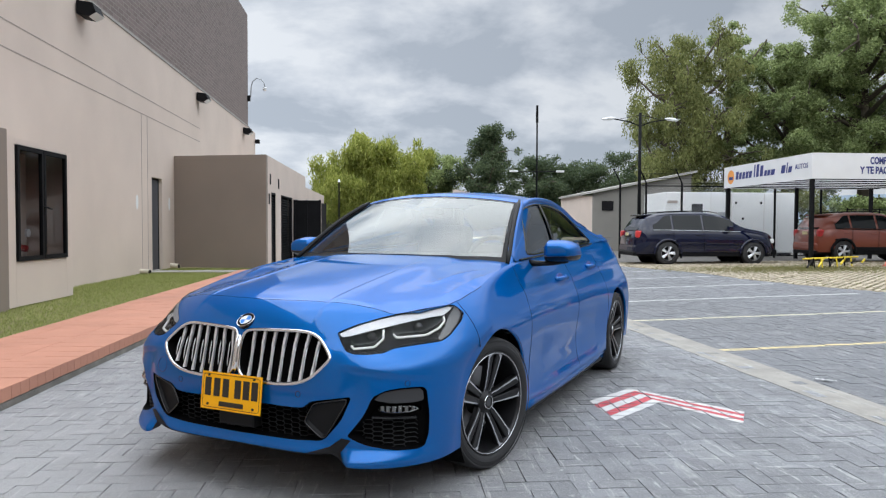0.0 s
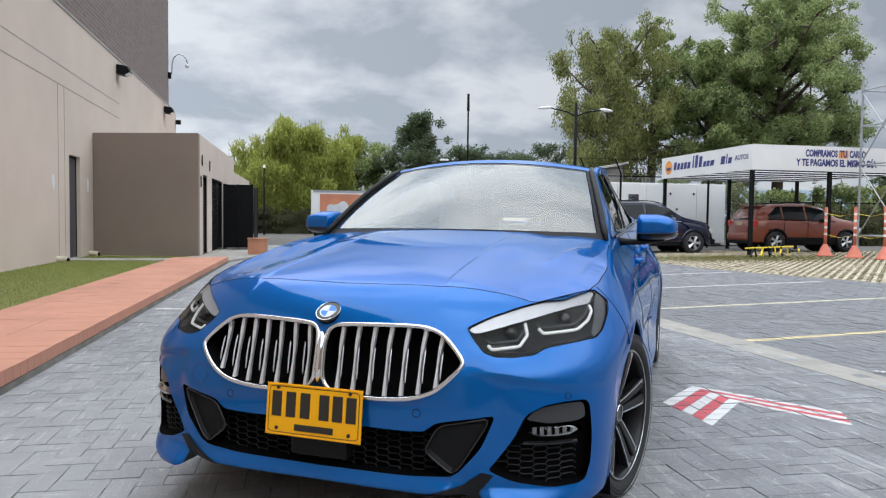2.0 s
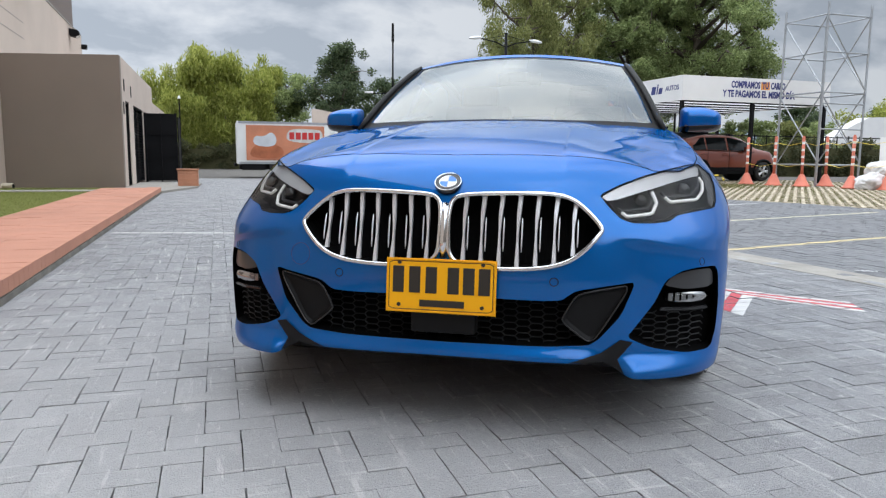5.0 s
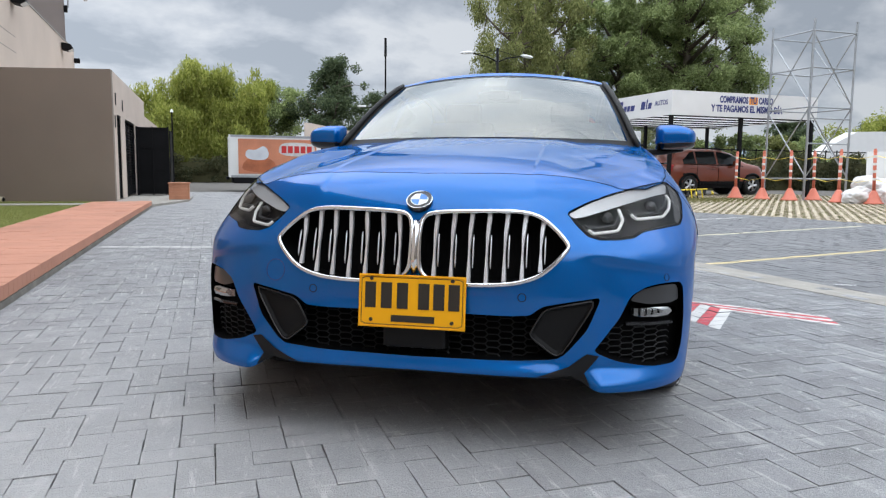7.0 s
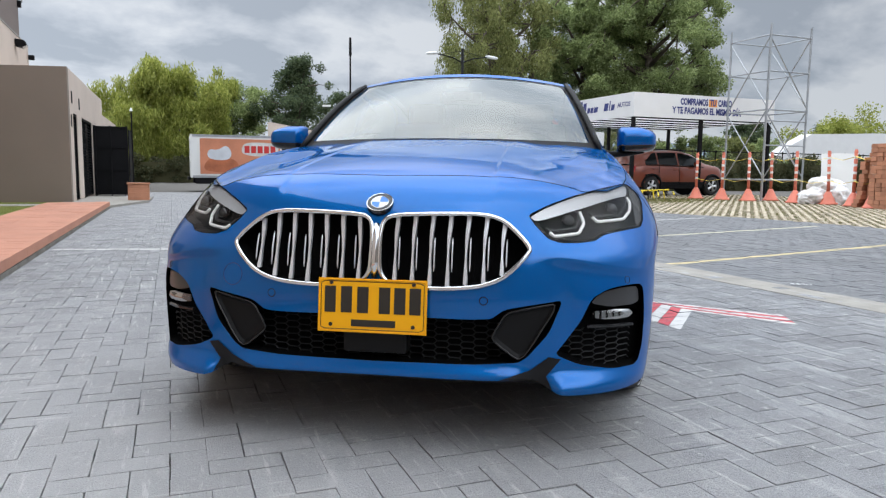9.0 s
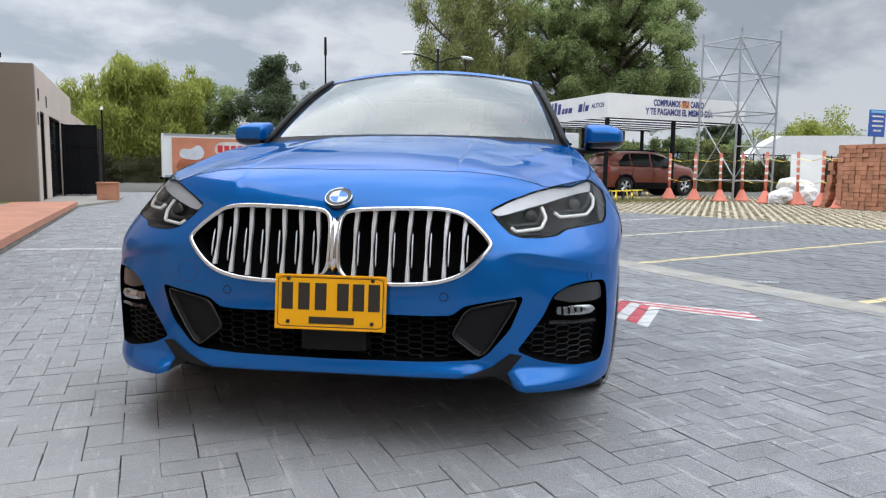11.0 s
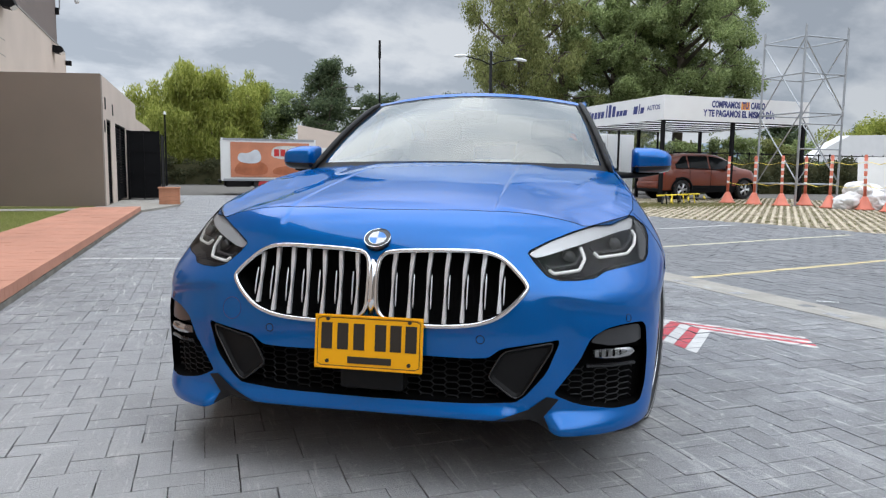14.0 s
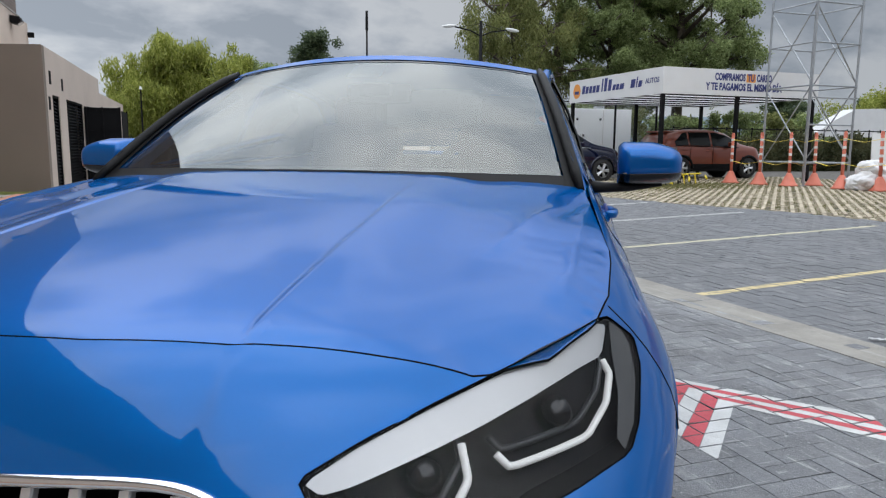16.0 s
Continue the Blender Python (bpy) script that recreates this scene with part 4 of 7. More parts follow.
MESHGREY = plain("mesh_grey", (0.008, 0.008, 0.009), 0.5, spec=0.25)
PATCHGREY = plain("patch_grey", (0.03, 0.032, 0.032), 0.6)
CHROME = plain("chrome", (0.78, 0.79, 0.80), 0.12, 1.0)
SATIN = plain("satin_silver", (0.74, 0.75, 0.77), 0.34, 0.6)
PLATEYELLOW = plain("plate_yellow", (0.88, 0.41, 0.003), 0.5, spec=0.3)
INKBLACK = plain("plate_ink", (0.02, 0.015, 0.01), 0.5)
LAMPGLASS = clear("lamp_glass", (0.95, 0.95, 0.95), (0.5, 0.5, 0.5), 1.3)
SCREEN = clear("windscreen_glass", (0.76, 0.83, 0.79), (0.97, 1.0, 0.985), 2.1)
TINTED = clear("side_glass", (0.55, 0.60, 0.58), (1.0, 1.0, 1.0), 1.7)
DRL = glow("daylight_led", (0.85, 0.85, 0.83), 0.14)
CLEARLED = plain("led_reflector", (0.22, 0.225, 0.23), 0.2, 0.6)
INNER = plain("lamp_inner", (0.008, 0.008, 0.009), 0.4, 0.0, spec=0.15)
LAMPSIDE = plain("lamp_side", (0.13, 0.132, 0.135), 0.22, 0.3)
SILVERBAND = plain("lamp_silver", (0.56, 0.565, 0.575), 0.32, 0.35)
CABIN = mat("dark_cabin", (0.025, 0.025, 0.027), 0.8, 0, 0.2, 4, 0.1, 80)
SEATCLOTH = mat("grey_seat", (0.10, 0.10, 0.105), 0.85, 0, 0.2, 6, 0.2, 120)
DISC = plain("brake_disc", (0.35, 0.35, 0.36), 0.35, 0.9)
WHEELDARK = plain("rim_black", (0.010, 0.010, 0.011), 0.32, spec=0.3)
WHEELCUT = plain("rim_machined", (0.60, 0.61, 0.63), 0.25, 1.0)

car = thing("car", "bright metallic blue four-door saloon parked on the pavers", "car", m=pose(0, 0, 0, 0, 0, -29.9))

# ---- outlines on the front, as x and z ----
KIDNEY = smooth_loop([(0.012, 0.60), (0.012, 0.665), (0.021, 0.706), (0.059, 0.717), (0.228, 0.722), (0.313, 0.721), (0.362, 0.711), (0.401, 0.687), (0.458, 0.630), (0.455, 0.611),
                      (0.397, 0.549), (0.351, 0.524), (0.285, 0.508), (0.157, 0.502), (0.050, 0.510), (0.016, 0.54)], 2)
LAMP = smooth_loop([(0.448, 0.719), (0.506, 0.748), (0.576, 0.773), (0.651, 0.792), (0.721, 0.805), (0.762, 0.811), (0.779, 0.808), (0.820, 0.774), (0.829, 0.742), (0.822, 0.692), (0.808, 0.673), (0.735, 0.667),
                    (0.678, 0.660), (0.650, 0.644), (0.600, 0.640), (0.545, 0.641), (0.510, 0.652), (0.470, 0.690)], 1, 0.12)
MOUTH = smooth_loop([(-0.10, 0.416), (0.345, 0.414), (0.389, 0.447), (0.489, 0.465), (0.558, 0.474), (0.520, 0.377), (0.458, 0.304), (0.430, 0.286), (0.30, 0.277), (-0.10, 0.273)], 2, 0.12)
FOG = smooth_loop([(0.642, 0.478), (0.69, 0.503), (0.74, 0.510), (0.796, 0.508), (0.809, 0.49), (0.816, 0.40), (0.813, 0.31), (0.798, 0.252), (0.71, 0.256), (0.605, 0.280), (0.538, 0.311), (0.565, 0.345), (0.612, 0.41)], 2, 0.16)


def on_shell(poly, lift=0.0):
    return [(arc_at_x(x, z), z) if x > 0 else (x, z) for x, z in poly]


holes = {k: on_shell(v) for k, v in (("kidney", KIDNEY), ("lamp", LAMP), ("fog", FOG))}
mouth_half = [(x, z) for x, z in MOUTH if x > 0.002]
holes["mouth"] = [(arc_at_x(x, z), z) for x, z in mouth_half] + [(-0.01, 0.274), (-0.01, 0.416)]


def arch(yc, r):
    out = []
    for i in range(41):
        t = math.pi * (-0.16 + 1.32 * i / 40)
        y, z = yc - r * math.cos(t), 0.318 + r * math.sin(t)
        out.append((arc_at(y, max(0.17, z)), max(0.05, z)))
    return [(out[0][0], 0.0)] + out + [(out[-1][0], 0.0)]


for n, (yc, r) in enumerate(FENDERS):
    holes[f"arch{n}"] = arch(yc, r)
N_TOP = 260
edge_a = [A3 * 0.999 * i / N_TOP for i in range(N_TOP + 1)]
outline = [(a, shell_foot(a)) for a in edge_a] + [(a, shell_top(a)) for a in reversed(edge_a)]
mid_lo, mid_hi = shell_foot(0.0), shell_top(0.0)
outline += [(0.0, mid_hi + (mid_lo - mid_hi) * i / 60) for i in range(1, 60)]
cuts_y = (0.60, 1.27, 2.28, 3.12)


def cut_at(k, z):
    """Where a panel gap stands: the door gaps lean back towards the windows."""
    return cuts_y[k] + (0.0, 0.10, 0.08, 0.05)[k] * ease(0.40, 0.92, z)



lines = []
for k in range(4):
    run = [(arc_at(cut_at(k, z), z), z) for z in [0.20 + 0.78 * i / 24 for i in range(25)]]
    lines.append([(a, z) for a, z in run if shell_foot(a) + 0.004 < z < shell_top(a) - 0.004 and not any(inside(a, z, holes[h]) for h in holes)])
lines = [l for l in lines if len(l) > 1]
panel_lines = list(lines)
for dz in (-0.036, -0.024, -0.014, -0.006, 0.0, 0.010, 0.025):
    run = [(arc_at_x(x, z), z) for x, z in [(0.48 + 0.012 * i, 0.605 - 0.06 * ease(0.5, 0.9, 0.48 + 0.012 * i) + dz) for i in range(33)]]
    lines.append([q for q in run if not any(inside(*q, holes[h]) for h in holes)])
for i in range(9):
    z, run = 0.200 + 0.0085 * i, []
    for j in range(84):
        a = 0.006 + 0.012 * j
        if z > shell_foot(a) + 0.003 and not any(inside(a, z, holes[h]) for h in holes):
            run.append((a, z))
        else:
            lines.append(run)
            run = []
    lines.append(run)
lines = [l for l in lines if len(l) > 1]
vv, tris = fit_patch(outline, list(holes.values()), lines, 0.032, (A1 + 0.1, 0.016))
groups = {}
for t, c in tris:
    y = shell(c.x, c.y).y
    k = sum(y > cut_at(q, c.y) for q in range(4))
    groups.setdefault(k, []).append(t)
skin("front_bumper", vv, groups[0], shell, PAINT, car, "blue front bumper skin", both=True)
sides = {}
for s in (False, True):
    skin("front_wing", vv, groups[1], shell, PAINT, car, flip=s)
    sides["front", s] = skin("front_door", vv, groups[2], shell, PAINT, car, flip=s)
    sides["rear", s] = skin("rear_door", vv, groups[3], shell, PAINT, car, flip=s)
    skin("rear_wing", vv, groups[4], shell, PAINT, car, flip=s)


def gap(name, pts, parent, r=0.0016, both=True, material=BLACKPLASTIC):
    for s in (1, -1) if both else (1,):
        part(name, sweep(bmesh.new(), [(s * p[0], p[1], p[2]) for p in pts], r, 5), material, parent)


for l in panel_lines:
    if len(l) > 4:
        gap("panel_gap", [shell(a, z) for a, z in l], car)


# ---- bonnet ----
def crease(x, y):
    """The two raised folds that run back over the bonnet."""
    ax = abs(x)
    mid = 0.339 - 0.0145 * y
    k = 0.0042 / (1 + math.exp(-max(-40.0, (ax - mid) / 0.0024))) * ease(0.0, 0.12, y) * (1 - 0.8 * ease(0.9, 1.2, y)) * math.exp(-(((ax - mid) / 0.16) ** 2) * (1 if ax > mid else 0.0))
    k += 0.007 * math.exp(-abs(ax - 0.714 - 0.067 * (y - 0.63)) / 0.030) * ease(0.50, 0.66, y) * (1 - ease(1.1, 1.35, y))
    k += 0.007 * math.exp(-abs(ax - 0.576 - 0.241 * (y - 0.712)) / 0.030) * ease(0.66, 0.80, y) * (1 - ease(1.0, 1.25, y))
    return k - 0.006 * math.exp(-(((ax - 0.47) / 0.07) ** 2)) * max(0.0, min(1.0, (y - 0.3) / 0.4))


side_edge = [shell(a, shell_top(a)) for a in [A1 * 1.75 * (i / 90) ** 1.2 for i in range(91)]]
side_edge = [p for p in side_edge if p.y < 1.45]


EDGE_OFF = [(p, p.z - hood_z(p.x, p.y)) for p in side_edge]


def bonnet(x, y):
    """The bonnet's skin, which meets the wings and the nose at its edge."""
    total, add, near = 0.0, 0.0, 9.0
    for p, off in EDGE_OFF:
        d2 = (abs(x) - p.x) ** 2 + (y - p.y) ** 2
        w = 1 / (d2 + 2e-4) ** 2
        total, add, near = total + w, add + w * off, min(near, d2)
    return Vector((x, y, hood_z(x, y) + crease(x, y) * ease(0.0, 0.035, math.sqrt(near)) + add / total * math.exp(-near / 0.04)))


BACK = [(0.725, 1.51), (0.60, 1.43), (0.40, 1.34), (0.20, 1.30), (0.0, 1.29)]
half = [(p.x - 0.001, p.y) for p in side_edge[1:]] + BACK[:-1]
ring = half + [(0.0, 1.29)] + [(-x, y) for x, y in reversed(half)] + [(0.0, side_edge[0].y)]
folds = [[(sd * (0.339 - 0.0145 * y + d), y) for y in [0.235 + 0.05 * i for i in range(19)]] for sd in (1, -1) for d in (-0.018, -0.010, -0.004, 0.0, 0.004, 0.010, 0.018)]
folds += [[(sd * (0.714 + 0.067 * (y - 0.63) + d), y) for y in [0.66 + 0.05 * i for i in range(12)]] for sd in (1, -1) for d in (-0.008, 0.0, 0.008)]
folds += [[(sd * (0.576 + 0.241 * (y - 0.712) + d), y) for y in [0.72 + 0.05 * i for i in range(9)]] for sd in (1, -1) for d in (-0.008, 0.0, 0.008)]
bv, bt = fit_patch(ring, [], folds, 0.020)
skin("bonnet", bv, [t for t, c in bt], bonnet, PAINT, car, "creased blue bonnet")
gap("bonnet_gap", [(p.x, p.y, p.z - 0.001) for p in side_edge], car, 0.0018, material=WELL)
gap("bonnet_gap", [(x, y, hood_z(x, y) - 0.002) for x, y in BACK], car, 0.004, material=WELL)


# ---- what sits in the openings of the front ----
def pocket(name, poly, depth, material, parent, label="", shrink=0.0, s=1):
    """The walls of an opening, going back from its edge, and its floor."""
    bm = bmesh.new()
    cx, cz = sum(p[0] for p in poly) / len(poly), sum(p[1] for p in poly) / len(poly)
    front, back = [], []
    for x, z in poly:
        p = shell(arc_at_x(max(x, 0.0), z), z)
        xi, zi = x + (cx - x) * shrink, z + (cz - z) * shrink
        q = shell(arc_at_x(max(xi, 0.0), zi), zi)
        front.append(bm.verts.new((s * x, p.y, z)))
        back.append(bm.verts.new((s * xi, q.y + depth, zi)))
    n = len(front)
    for i in range(n):
        f = (front[i], front[(i + 1) % n], back[(i + 1) % n], back[i])
        bm.faces.new(f if s > 0 else f[::-1])
    bm.faces.new(back if s < 0 else back[::-1])
    bmesh.ops.triangulate(bm, faces=[f for f in bm.faces if len(f.verts) > 4])
    return part(name, bm, material, parent, label)


def at_front(x, z, back=0.0):
    p = shell(arc_at_x(abs(x), z), z)
    return Vector((x, p.y + back, z))


def rim_loop(poly, s, back):
    out = []
    for x, z in poly:
        p = shell(arc_at_x(max(x, 0.0), z), z)
        out.append((s * p.x, p.y + back, p.z))
    return out


for s in (1, -1):
    grille = part("kidney_grille", sweep(bmesh.new(), rim_loop(KIDNEY, s, -0.004), 0.0074, 8, closed=True, up=(0, 1, 0)), CHROME, car, "chrome-framed kidney grille with silver bars", smooth=True)
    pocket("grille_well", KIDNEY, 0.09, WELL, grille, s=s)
    for k in range(7):
        x = 0.056 + 0.0535 * k
        zs = sorted(z for z in [0.50 + 0.0025 * j for j in range(92)] if inside(x, z, KIDNEY))
        if not zs:
            continue
        z0, z1 = zs[0], zs[-1]
        bm, lastr = bmesh.new(), None
        for j in range(15):
            f = j / 14
            z = z1 - 0.005 + (z0 + 0.005 - z1 + 0.005) * f
            dx = 0.004 * math.exp(-((f / 0.20) ** 2)) - 0.001 * math.exp(-(((f - 0.58) / 0.22) ** 2))
            wd = 0.0070 - 0.0036 * math.exp(-(((f - 0.58) / 0.26) ** 2))
            y = at_front(x + dx, z, 0.010 + 0.012 * math.sin(math.pi * f)).y
            row = [bm.verts.new((s * (x + dx + e), y + d, z)) for e, d in ((-wd, 0.012), (-wd, 0.003), (-wd * 0.8, 0.0), (wd * 0.8, 0.0), (wd, 0.003), (wd, 0.012))]
            for a, b in zip(range(5), range(1, 6)):
                if lastr:
                    bm.faces.new((lastr[a], lastr[b], row[b], row[a]))
            lastr = row
        bmesh.ops.recalc_face_normals(bm, faces=bm.faces)
        bar = part("grille_bar", bm, SATIN, grille)
        if z1 - z0 > 0.1:
            zc, h = (z0 + z1) / 2 - 0.012, min(0.100, (z1 - z0) * 0.50)
            p = [at_front(s * (x + 0.0122), zc + h * (q - 0.5), 0.017) for q in (0, 0.15, 0.5, 0.85, 1)]
            part("bar_insert", sweep(bmesh.new(), p, [0.0010, 0.0024, 0.0024, 0.0024, 0.0010], 6, up=(1, 0, 0)), SATIN, bar, smooth=True)
part("grille_bridge", sweep(bmesh.new(), [at_front(0.0, z, -0.004) for z in (0.53, 0.58, 0.64, 0.69)], [0.011, 0.012, 0.012, 0.010], 8, up=(1, 0, 0)), CHROME, car, "chrome bridge between the grilles", smooth=True)

HOOK1 = [(0.512, 0.668), (0.528, 0.656), (0.602, 0.664), (0.617, 0.693), (0.603, 0.728)]
HOOK2 = [(0.642, 0.711), (0.660, 0.695), (0.750, 0.699), (0.775, 0.722), (0.780, 0.748), (0.768, 0.766)]
BAND = [(0.454, 0.7165), (0.508, 0.746), (0.577, 0.7715), (0.652, 0.7905), (0.721, 0.8035), (0.764, 0.8085), (0.780, 0.802), (0.773, 0.775), (0.737, 0.772), (0.675, 0.758), (0.625, 0.744), (0.560, 0.727), (0.502, 0.710), (0.474, 0.705)]
lamp_vv, lamp_tris = fit_patch(holes["lamp"], [], [], 0.02)
band_vv, band_tris = fit_patch(on_shell(smooth_loop(BAND, 1, 0.15)), [], [], 0.02)
for s in (1, -1):
    lamp = skin("headlight", lamp_vv, [t for t, c in lamp_tris], shell, LAMPGLASS, car, "clear headlight with silver brow and white light guides", flip=s < 0, lift=-0.001)
    lamp.visible_shadow = False
    pocket("lamp_bowl", LAMP, 0.06, INNER, lamp, s=s, shrink=0.03)
    skin("brow", band_vv, [t for t, c in band_tris], shell, SILVERBAND, lamp, "silver brow strip", flip=s < 0, lift=-0.007)
    end_vv, end_tris = fit_patch(on_shell([(0.783, 0.803), (0.797, 0.796), (0.815, 0.771), (0.823, 0.735), (0.817, 0.694), (0.803, 0.677), (0.792, 0.690), (0.795, 0.730), (0.786, 0.775)]), [], [], 0.02)
    skin("side_reflector", end_vv, [t for t, c in end_tris], shell, LAMPSIDE, lamp, "grey side reflector", flip=s < 0, lift=-0.004)
    for hook in (HOOK1, HOOK2):
        p = []
        for (xa, za), (xb, zb) in zip(hook, hook[1:]):
            p += [(xa + (xb - xa) * q, za + (zb - za) * q) for q in (0.08, 0.36, 0.64, 0.92)]
        part("light_guide", sweep(bmesh.new(), [at_front(s * x, z, 0.024) for x, z in p], 0.0052, 6, up=(0, 1, 0)), DRL, lamp, "white light guide", smooth=True)
        part("guide_trim", sweep(bmesh.new(), [at_front(s * (x + (-0.012 if x < 0.7 else -0.014)), z + 0.014, 0.034) for x, z in p], 0.0045, 6, up=(0, 1, 0)), GREYTRIM, lamp, smooth=True)
    for xc, zc in ((0.565, 0.695), (0.705, 0.725)):
        c = at_front(s * xc, zc, 0.05)
        bm = bmesh.new()
        bmesh.ops.create_uvsphere(bm, u_segments=16, v_segments=10, radius=0.026, matrix=Matrix.Translation(c))
        part("projector", bm, GLOSSBLACK, lamp, "dark projector lens", smooth=True)
    gap("lamp_seal", rim_loop(LAMP + LAMP[:1], 1, 0.0), car, 0.0011, material=WELL) if s > 0 else None


def honeycomb(poly, s, back, cell, parent, name):
    """Six-sided mesh bars across an opening."""
    bm = bmesh.new()
    xs, zs = [p[0] for p in poly], [p[1] for p in poly]
    w, h = cell * 1.9, cell * 0.40
    k, x = 0, min(xs)
    while x < max(xs):
        z = min(zs) + (h if k % 2 else 0)
        while z < max(zs):
            hexa = [(x - w * 0.5, z), (x - w * 0.3, z + h), (x + w * 0.3, z + h), (x + w * 0.5, z)]
            for (xa, za), (xb, zb) in zip(hexa, hexa[1:]):
                if inside(abs(xa), za, poly) or inside(abs(xb), zb, poly):
                    tube(bm, at_front(s * max(0.0, xa), za, back), at_front(s * max(0.0, xb), zb, back), 0.0023, 4)
            z += 2 * h
        x += w * 0.8
        k += 1
    return part(name, bm, MESHGREY, parent)


bm = bmesh.new()
loop3 = [(x, z) for x, z in MOUTH if x > 0.002]
full = loop3 + [(-x, z) for x, z in reversed(loop3)]
fr = [bm.verts.new(at_front(x, z)) for x, z in full]
bk = [bm.verts.new(at_front(x * 0.97, z, 0.10)) for x, z in full]
for i in range(len(full)):
    k = (i + 1) % len(full)
    bm.faces.new((fr[i], fr[k], bk[k], bk[i]))
bm.faces.new(bk)
bmesh.ops.triangulate(bm, faces=[f for f in bm.faces if len(f.verts) > 4])
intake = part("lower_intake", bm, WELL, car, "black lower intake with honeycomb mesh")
for s in (1, -1):
    honeycomb([(0.0, 0.412), (0.37, 0.412), (0.42, 0.30), (0.30, 0.278), (0.0, 0.272)], s, 0.05, 0.026, intake, "intake_mesh")
    blade = smooth_loop([(0.546, 0.464), (0.47, 0.452), (0.392, 0.435), (0.352, 0.362), (0.362, 0.345), (0.428, 0.293), (0.452, 0.306)], 2, 0.15)
    bm = bmesh.new()
    f = [bm.verts.new(at_front(s * x, z, 0.012)) for x, z in blade]
    cxz = (0.435, 0.375)
    inn = [bm.verts.new(at_front(s * (x + (cxz[0] - x) * 0.16), z + (cxz[1] - z) * 0.16, 0.022)) for x, z in blade]
    for i in range(len(f)):
        k = (i + 1) % len(f)
        bm.faces.new((f[i], f[k], inn[k], inn[i]))
    bm.faces.new(inn)
    bmesh.ops.recalc_face_normals(bm, faces=bm.faces)
    part("intake_blade", bm, BLACKPLASTIC, intake, "smooth black corner blade")
    part("blade_edge", sweep(bmesh.new(), [at_front(s * x, z, 0.010) for x, z in blade], 0.004, 6, closed=True, up=(0, 1, 0)), GLOSSBLACK, intake, smooth=True)
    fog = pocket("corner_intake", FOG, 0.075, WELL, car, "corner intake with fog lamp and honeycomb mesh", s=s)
    honeycomb([(0.565, 0.315), (0.62, 0.286), (0.71, 0.26), (0.77, 0.258), (0.78, 0.30), (0.78, 0.38), (0.60, 0.38)], s, 0.045, 0.024, fog, "intake_mesh")
    trim = smooth_loop([(0.646, 0.462), (0.664, 0.483), (0.69, 0.496), (0.74, 0.503), (0.792, 0.501), (0.802, 0.488), (0.806, 0.452), (0.784, 0.445), (0.71, 0.447)], 1, 0.15)
    tv, tt = fit_patch(on_shell(trim), [], [], 0.02)
    skin("fog_trim", tv, [t for t, c in tt], shell, GREYTRIM, fog, "dark grey gloss trim", flip=s < 0, lift=-0.012)
    lampf = part("fog_lamp", sweep(bmesh.new(), [at_front(s * (0.645 + 0.138 * q), 0.424 - 0.006 * q, 0.030) for q in (0, 0.25, 0.5, 0.75, 1)], [0.012, 0.019, 0.020, 0.019, 0.010], 8, up=(0, 1, 0)), LAMPGLASS, fog, "clear fog lamp bar", smooth=True)
    for q in range(6):
        part("reflector", B(-0.006, 0.006, -0.004, 0.004, -0.012, 0.012, turn=Matrix.Translation(at_front(s * (0.662 + 0.020 * q), 0.422 - 0.001 * q, 0.034))), CLEARLED, lampf)
    part("fog_bar", sweep(bmesh.new(), [at_front(s * (0.63 + 0.145 * q), 0.390 - 0.008 * q, 0.018) for q in (0, 0.5, 1)], 0.006, 6, up=(0, 1, 0)), GLOSSBLACK, fog)
    wing = [(0.375, 0.236), (0.41, 0.247), (0.468, 0.266), (0.520, 0.305), (0.556, 0.297), (0.515, 0.245), (0.536, 0.207), (0.50, 0.224), (0.47, 0.240), (0.42, 0.238)]
    wv, wt = fit_patch(on_shell(wing), [], [], 0.02)
    skin("winglet", wv, [t for t, c in wt], shell, MESHGREY, car, "black winglet insert", flip=s < 0, lift=0.003)
    for x, z, r in ((0.327, 0.471, 0.012), (0.752, 0.525, 0.011)):
        c, n = at_front(s * x, z), normal_of(shell, arc_at_x(x, z), z)
        n = Vector((s * n.x, n.y, n.z))
        loop = [c + Matrix.Rotation(2 * math.pi * i / 20, 3, n) @ n.orthogonal().normalized() * r for i in range(20)]
        part("parking_sensor", sweep(bmesh.new(), loop, 0.0013, 4, closed=True, up=n), BLACKPLASTIC, car)
c, n = at_front(-0.462, 0.522), normal_of(shell, arc_at_x(0.462, 0.522), 0.522)
n = Vector((-n.x, n.y, n.z))
part("towing_cap", sweep(bmesh.new(), [c + Matrix.Rotation(2 * math.pi * i / 28, 3, n) @ n.orthogonal().normalized() * 0.034 for i in range(28)], 0.0011, 4, closed=True, up=n), NAVY, car)
part("radar_block", B(-0.10, 0.10, 0.012, 0.07, 0.298, 0.372, bevel=0.012), BLACKPLASTIC, intake, "smooth black sensor block")
lip = [shell(a, shell_foot(a)) for a in [arc_at_x(0.47, 0.22) * i / 14 for i in range(15)]]
bm = bmesh.new()
lip3 = [(-p.x, p.y, p.z) for p in reversed(lip[1:])] + [tuple(p) for p in lip]
rows = [[bm.verts.new((x, y + dy, z + dz)) for x, y, z in lip3] for dy, dz in ((0.004, 0.004), (0.008, -0.007), (0.03, -0.012), (0.25, -0.01))]
for a, b in zip(rows, rows[1:]):
    for i in range(len(a) - 1):
        bm.faces.new((a[i], b[i], b[i + 1], a[i + 1]))
part("splitter", bm, BLACKPLASTIC, car, "black lower splitter", smooth=True)

